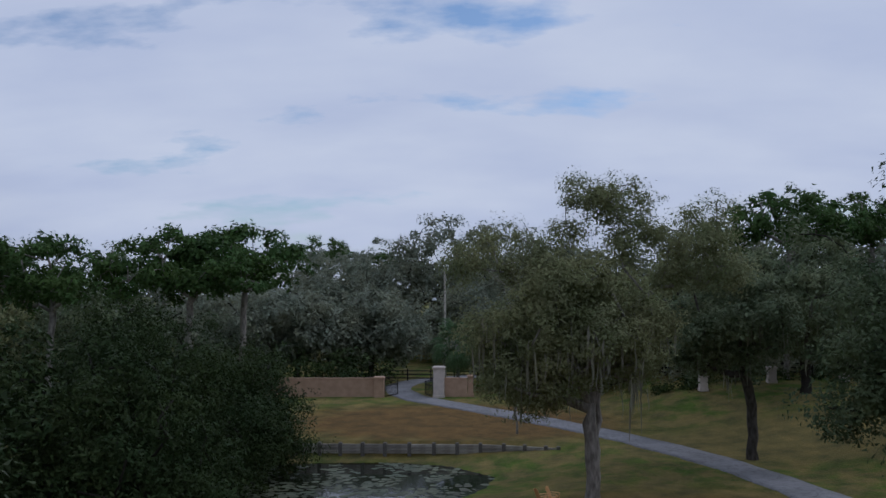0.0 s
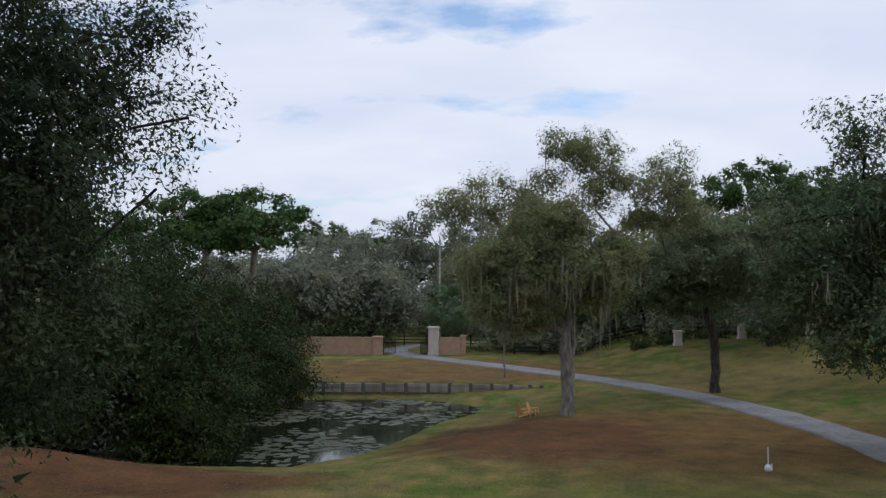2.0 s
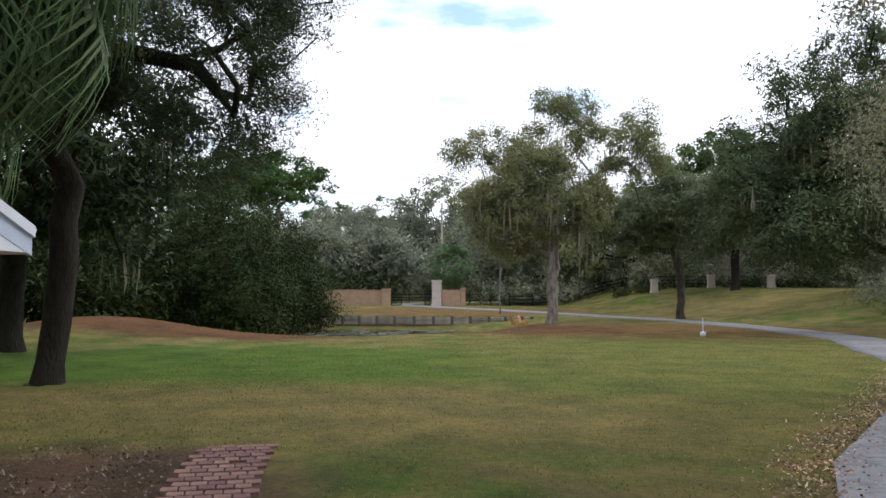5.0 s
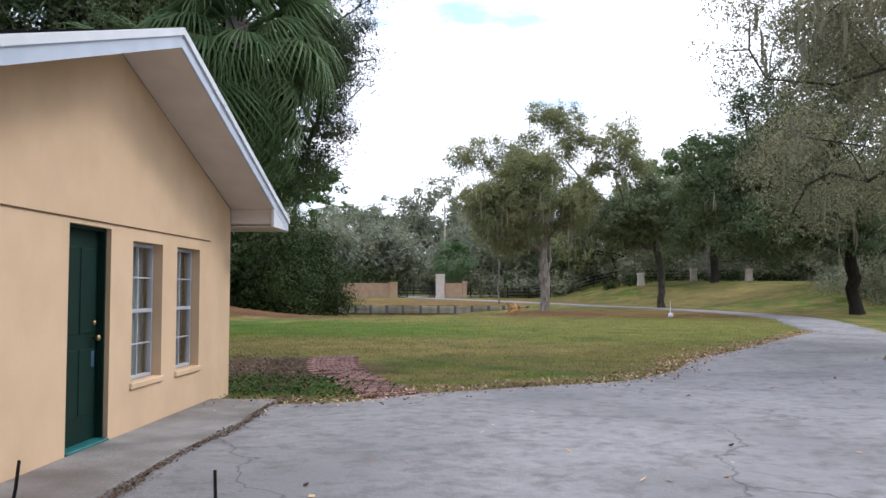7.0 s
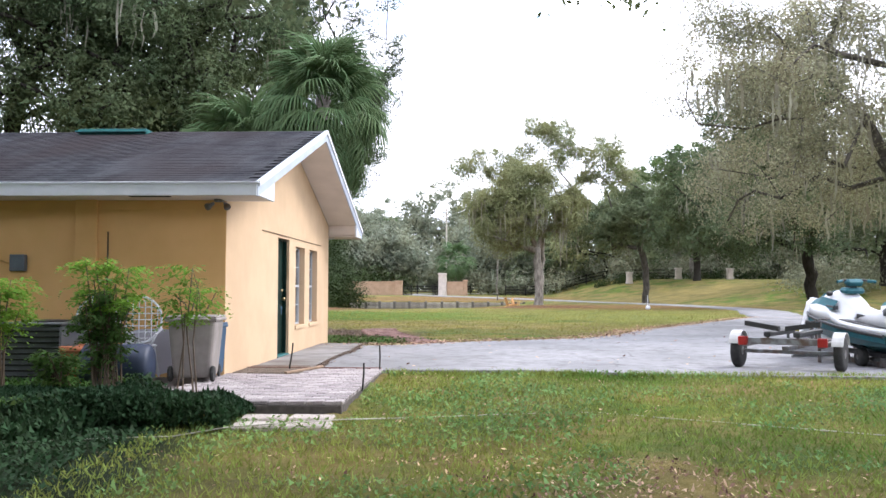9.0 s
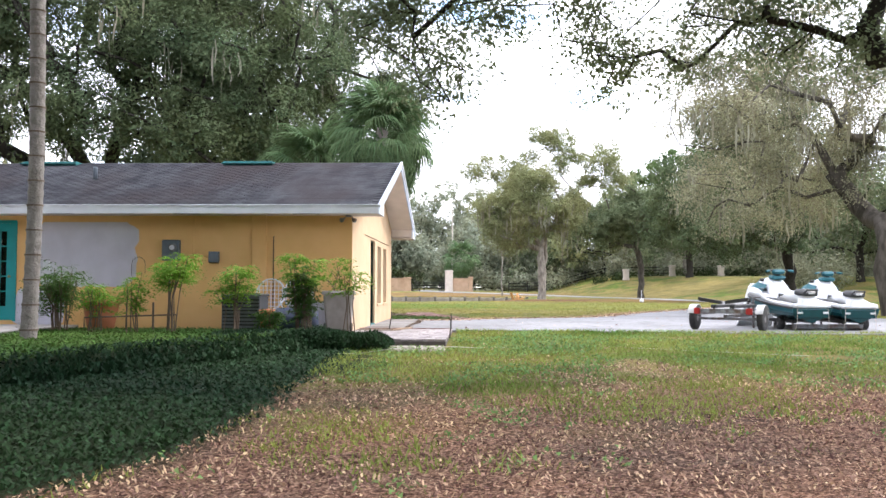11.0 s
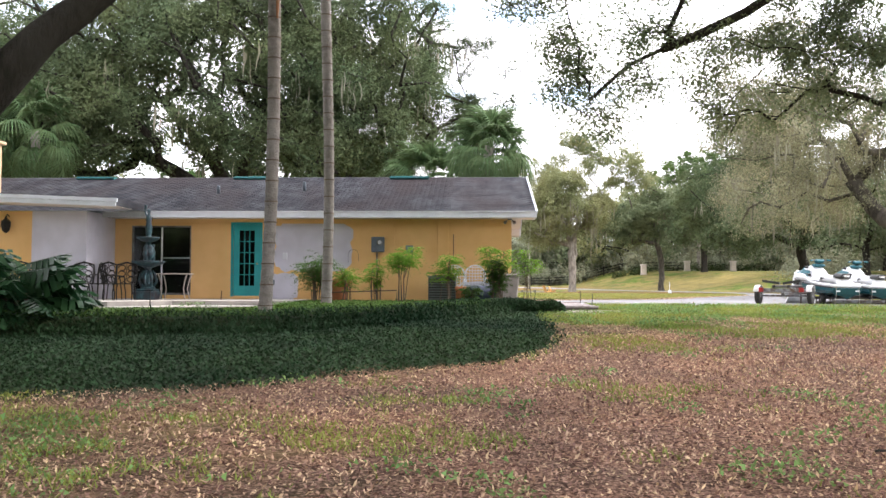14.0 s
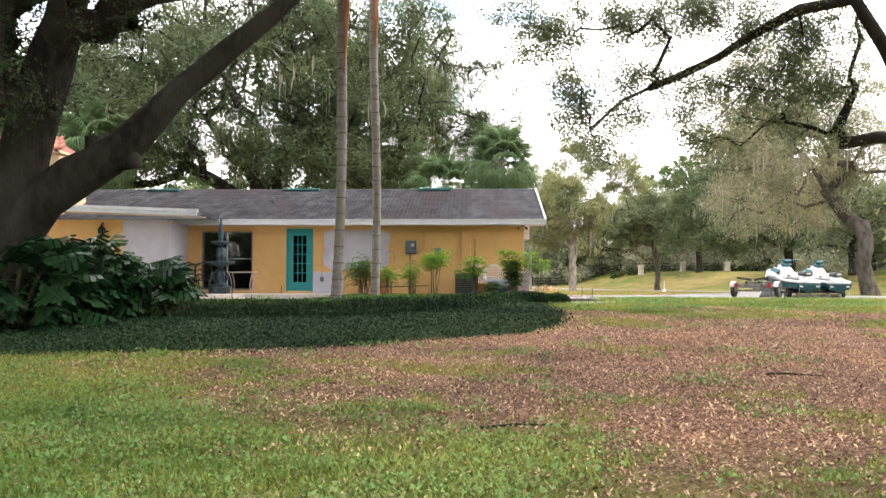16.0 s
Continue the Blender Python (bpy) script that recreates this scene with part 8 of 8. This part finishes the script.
rngi = np.random.default_rng(20)
x, y = scatter(rngi, 260000, -19, -2, -36.7, -20)
k = inside(x + rngi.normal(0, 0.15, len(x)), y + rngi.normal(0, 0.25, len(x)), np.array(IVY)) & ~((x < -9.2) & (y > -24.6)) & ~((x > -3.0) & (y > -22.1))
x, y = x[k], y[k]
d, s = seg_dist(x, y, STEP)
lift = 0.05 * rngi.random(len(x)) + np.where(s > 0, 0.03 + 0.15 * np.exp(-(d / 0.45) ** 2), 0) * (0.35 + 0.65 * rngi.random(len(x)))
v, f = lying_leaves(rngi, x, y, 0.015 + lift, 0.022, 0.6, 0.75, True)
nb = 16000
tb = rngi.uniform(0, len(STEP) - 1.001, nb)
ib = tb.astype(int)
sx, sy = np.array(STEP)[:, 0], np.array(STEP)[:, 1]
bx = sx[ib] + (sx[ib + 1] - sx[ib]) * (tb - ib) + rngi.normal(0.0, 0.12, nb)
by = sy[ib] + (sy[ib + 1] - sy[ib]) * (tb - ib) + rngi.normal(0.02, 0.12, nb)
kb = (by < -22.2) & (bx > -19)
bv, bf = lying_leaves(rngi, bx[kb], by[kb], 0.02 + 0.16 * rngi.random(kb.sum()), 0.026, 1.1, 0.75, True)
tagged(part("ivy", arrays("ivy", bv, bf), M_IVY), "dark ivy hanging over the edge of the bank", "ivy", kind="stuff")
# leaves on the bank's flat take the lit copy of the ivy colour
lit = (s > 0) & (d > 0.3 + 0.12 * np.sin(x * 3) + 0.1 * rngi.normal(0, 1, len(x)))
for q, m, lab in ((~lit, M_IVY, "dark green ivy groundcover on the low bank"), (lit, M_IVYTOP, "short ivy on the flat of the bank, coloured as if lit")):
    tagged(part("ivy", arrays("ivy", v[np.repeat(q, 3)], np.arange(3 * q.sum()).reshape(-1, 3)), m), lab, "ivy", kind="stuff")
rngh = np.random.default_rng(23)
nh = 19000
hx, hy = rngh.uniform(-5.3, -2.25, nh), -22.58 + 0.5 * np.clip(rngh.normal(0, 0.6, nh), -1, 1)
prof = np.sqrt(np.clip(1.05 - ((hy + 22.58) / 0.52) ** 4, 0, 1)) * np.sqrt(np.clip((-2.2 - hx) / 0.35, 0, 1))
g0 = height(hx, hy)
tall = (0.05 - g0) * prof * (1 + 0.12 * np.sin(hx * 5))
hv, hf = lying_leaves(rngh, hx, hy, 0.02 + tall * (1 - 0.5 * rngh.random(nh) ** 3), 0.025, 0.9, 0.7, True)
solid("hedge", arrays("hedge", hv, hf), M_IVY, "low clipped dark ivy mound beside the paving", "hedge", kind="stuff")


def blades(rng, x, y, h, w, lift=0.0):
    n = len(x)
    z = height(x, y) + lift
    a = rng.uniform(0, math.pi, n)
    hh = h * rng.uniform(0.5, 1.3, n)
    dx, dy = np.cos(a) * w, np.sin(a) * w
    lx, ly = rng.normal(0, 0.55, n) * hh, rng.normal(0, 0.55, n) * hh
    v = np.stack([np.stack([x - dx, y - dy, z], 1), np.stack([x + dx, y + dy, z], 1), np.stack([x + lx, y + ly, z + hh], 1)], 1).reshape(-1, 3)
    return v, np.arange(n * 3).reshape(-1, 3)


def patchy(x, y, s, o=0.0):
    return np.array([noise.fractal(Vector((a * s, b * s, o)), 1.0, 2.0, 3) for a, b in zip(x, y)])


rngg = np.random.default_rng(21)
x, y = scatter(rngg, 330000, -13, 15, -46, -18.1)
d0 = np.sqrt(((x - 1.5) / 11.0) ** 2 + ((y + 36.0) / 8.4) ** 2)
pn = patchy(x, y, 0.45) + 0.45 * patchy(x, y, 1.5, 4.0)
keep = (d0 + pn * 1.1 + rngg.normal(0, 0.14, len(x)) > 1.0) & ~inside(x, y, np.array(IVY)) & ~((x < -1.2) & (y > -22.3)) & ~((x < -9) & (y > -30))
x, y = x[keep], y[keep]
v, f = blades(rngg, x, y, 0.06, 0.009)
tagged(part("grass", arrays("grass", v, f), M_GRASS), "short uneven green grass on the south lawn", "grass", kind="stuff")
x, y = scatter(rngg, 270000, -13, 14, -47, -24)
d0 = np.sqrt(((x - 0.5) / 12.0) ** 2 + ((y + 37.5) / 10.8) ** 2)
keep = (d0 + patchy(x, y, 0.45) * 0.8 + rngg.normal(0, 0.2, len(x)) < 1.05) & ~inside(x, y, np.array(IVY))
x, y = x[keep], y[keep]
v, f = lying_leaves(rngg, x, y, 0.006 + 0.024 * rngg.random(len(x)), 0.018, 0.62, 0.45)
tagged(part("fallen_leaves", arrays("fallen_leaves", v, f), M_LITTER), "pinkish brown fallen oak leaves on the lawn", "leaf litter", kind="stuff")
# clover and weeds in clumps, with a few dry leaves between
M_CLOVER = leafmat("clover_leaves", (0.095, 0.185, 0.062), (0.190, 0.295, 0.105), a=0.38, rough=0.6, t=0.3)
x, y = scatter(rngg, 210000, -12, 12, -47, -18.2)
pc = patchy(x, y, 0.8, 5.0) + 0.25 * patchy(x, y, 2.5, 9.0)
near = np.exp(-((x + 0.2) / 1.6) ** 2 - ((y + 22.0) / 2.2) ** 2)
k = (pc + 0.5 * near + 0.25 * (y > -27) + 0.32 * ((x < -4.0) & (y < -39.5)) + rngg.normal(0, 0.08, len(x)) > 0.42) & ~inside(x, y, np.array(IVY)) & ~((x < -1.25) & (y > -22.6)) & ~inside(x, y, np.array(COURT))
v, f = lying_leaves(rngg, x[k], y[k], 0.025 + 0.075 * rngg.random(k.sum()), 0.019, 0.6, 0.8, True)
tagged(part("clover", arrays("clover", v, f), M_CLOVER), "low bright green clover in loose clumps", "clover", kind="stuff")
# the greener south-west corner of the lawn, thinning out towards the leaf litter
x, y = scatter(rngg, 200000, -14, 1, -47, -35)
g = -9.2 + (-38.5 - y) * 1.04 - x
k = (g / 2.6 + 1.6 * patchy(x, y, 0.6, 7.0) + 1.1 * patchy(x, y, 1.9, 8.0) + rngg.normal(0, 0.3, len(x)) > 0.15) & ~inside(x, y, np.array(IVY))
x, y = x[k], y[k]
h2 = len(x) // 2
v, f = lying_leaves(rngg, x[:h2], y[:h2], 0.015 + 0.06 * rngg.random(h2), 0.016, 0.6, 0.8, True)
tagged(part("clover", arrays("clover", v, f), M_CLOVER), "dense low green clover and weeds", "clover", kind="stuff")
v, f = blades(rngg, x[h2:], y[h2:], 0.085, 0.009)
tagged(part("grass", arrays("grass", v, f), M_GRASS), "loose green grass between the clover", "grass", kind="stuff")
x, y = scatter(rngg, 4000, -1, 14, -28, -18.3)
k = patchy(x, y, 0.7, 3.0) + rngg.normal(0, 0.3, len(x)) > 0.1
v, f = lying_leaves(rngg, x[k], y[k], 0.04 + 0.02 * rngg.random(k.sum()), 0.019, 0.4, 0.45)
tagged(part("fallen_leaves", arrays("fallen_leaves", v, f), M_LITTER), "scattered dry leaves in the grass", "leaf litter", kind="stuff")
for x, y, r, L in ((-4.6, -41.2, 12, 0.9), (-0.8, -37.5, -20, 0.7), (2.2, -39.0, 35, 0.6)):
    solid("fallen_twig", Mesh().tube([(-L / 2, 0, 0.02), (-L * 0.1, 0.05, 0.035), (L * 0.2, 0.0, 0.03), (L / 2, 0.08, 0.02)], [0.012, 0.011, 0.008, 0.004], 6), M_BARK, "thin dry fallen twig on the leaf litter", "twig", "fallen twigs", m=pose(x, y, hz(x, y) + 0.01, 0, 0, r))
# ragged tufts along the south edge of the court
x = np.concatenate([rngg.uniform(-1.2, 12, 5200), 1.5 + rngg.normal(0, 0.5, 700)])
y = -18.22 - np.abs(rngg.normal(0, 0.10, len(x)))
k = patchy(x, np.zeros(len(x)), 1.3, 2.0) + rngg.normal(0, 0.25, len(x)) > -0.25
v, f = blades(rngg, x[k], y[k], 0.10, 0.010)
tagged(part("grass", arrays("grass", v, f), M_GRASS), "ragged grass tufts along the concrete edge", "grass", kind="stuff")
# leaves and grass tufts along the edge of the court
edge = [p for p in COURT[11:] if p[1] > -13]
ex, ey = [], []
for (ax, ay), (bx, by) in zip(edge[:-1], edge[1:]):
    nn = int(200 * math.hypot(bx - ax, by - ay))
    t = rngg.random(nn)
    ex.append(ax + (bx - ax) * t + rngg.normal(-0.15, 0.34, nn)); ey.append(ay + (by - ay) * t + rngg.normal(0.2, 0.34, nn))
ex, ey = np.concatenate(ex), np.concatenate(ey)
v, f = lying_leaves(rngg, ex, ey, 0.045 + 0.02 * rngg.random(len(ex)), 0.028, 0.4, 0.5)
tagged(part("fallen_leaves", arrays("fallen_leaves", v, f), M_LITTER), "brown leaves drifted along the concrete edge", "leaf litter", kind="stuff")
rngs = np.random.default_rng(44)
y = rngs.uniform(-17.9, -11.2, 3400)
x = -2.44 + 0.05 * np.sin(y * 1.7) + rngs.normal(0, 0.034, len(y)) * (0.5 + np.abs(np.sin(y * 2.3)))
v, f = lying_leaves(rngs, x, y, 0.05 + 0.012 * rngs.random(len(x)), 0.014, 0.3, 0.6)
tagged(part("dirt", arrays("dirt", v, f), mat("brown_debris", (0.085, 0.055, 0.038), (0.15, 0.10, 0.07), scale=12)), "brown dirt and crumbs along the concrete joint", "dirt", kind="stuff")
x, y = scatter(rngg, 260, -3, 12, -18, 2)
k = inside(x, y, np.array(COURT))
v, f = lying_leaves(rngg, x[k], y[k], 0.06, 0.04, 0.2, 0.5)
tagged(part("fallen_leaves", arrays("fallen_leaves", v, f), M_LITTER), "a few dry leaves on the concrete", "leaf litter", kind="stuff")
x, y = scatter(rngg, 90000, -9, 18, -12, 34)
k = ~inside(x, y, np.array(COURT)) & (rngg.random(len(x)) < np.clip(1.2 - (y + 12) / 50, 0.2, 1)) & ~((x < -1.5) & (y < -3.5)) & (seg_dist(x, y, DRIVE)[0] > 1.6)
v, f = blades(rngg, x[k], y[k], 0.042, 0.012)
tagged(part("grass", arrays("grass", v, f), M_GRASS2), "short green grass on the north lawn", "grass", kind="stuff")
x, y = scatter(rngg, 4200, -7, -1, -11, -3)
k = (((x + 4.6) / 3.0) ** 2 + ((y + 6.8) / 3.8) ** 2 + rngg.normal(0, 0.25, len(x)) + patchy(x, y, 0.9) < 0.9) & (x < -2.0 - 0.25 * (y + 11))
v, f = lying_leaves(rngg, x[k], y[k], 0.02 + 0.03 * rngg.random(k.sum()), 0.024, 0.5, 0.6)
tagged(part("fallen_leaves", arrays("fallen_leaves", v, f), mat("dull_soil_leaves", (0.12, 0.085, 0.062), (0.20, 0.15, 0.115), scale=8, island=0.4)), "dull brown leaves over bare soil", "leaf litter", kind="stuff")
x, y = scatter(rngg, 9000, -6.5, -0.6, -11.6, -6.0)
k = (((x + 3.4) / 2.2) ** 2 + ((y + 9.6) / 1.7) ** 2 + rngg.normal(0, 0.2, len(x)) + 0.9 * patchy(x, y, 0.9) < 0.8) & ~inside(x, y, np.array(COURT))
v, f = lying_leaves(rngg, x[k], y[k], 0.02 + 0.05 * rngg.random(k.sum()), 0.026, 0.5, 0.7)
tagged(part("ivy", arrays("ivy", v, f), M_IVYTOP), "patchy green ivy creeping beside the house", "ivy", kind="stuff")

# ---- roof shingles ----


def shingles():
    L = math.hypot(RY - ES, ZR - ZE)
    rows = int(L / 0.145)
    ang = math.atan2(ZR - ZE, RY - ES)
    tab = Mesh().box(-0.148, -0.155, 0, 0.148, 0.0, 0.009, 0).data("shingle")
    tab.materials.append(M_SHINGLE)
    rng = np.random.default_rng(31)
    vs, fs = [], []
    base = [tuple(q.co) for q in tab.vertices]
    polys = [tuple(p.vertices) for p in tab.polygons]
    singles = 0
    slope = [o for o in HOUSE.children if o.name.startswith("roof")][0]
    for r in range(rows):
        s0 = 0.14 + r * 0.145
        x = RAKE - 0.15 - (0.15 if r % 2 else 0)
        k = 0
        while x > -21.5:
            m = Matrix.Translation((x, ES + s0 * math.cos(ang), ZE + s0 * math.sin(ang) + 0.004)) @ Matrix.Rotation(ang - radians(1.6) + rng.normal(0, 0.004), 4, "X") @ Matrix.Rotation(rng.normal(0, 0.006), 4, "Z")
            if k < 8 and singles < 290:
                ob = new("shingle", tab)
                ob.parent = HOUSE
                ob.matrix_parent_inverse = HOUSE.matrix_world.inverted()
                ob.matrix_basis = m
                singles += 1
            else:
                o = len(vs)
                vs += [tuple(m @ Vector(q)) for q in base]
                fs += [tuple(i + o for i in p) for p in polys]
            x -= 0.302
            k += 1
    hp("shingles", arrays("shingles", np.array(vs), np.array(fs)), M_SHINGLE, "weathered shingle courses")["kind"] = "stuff"


shingles()
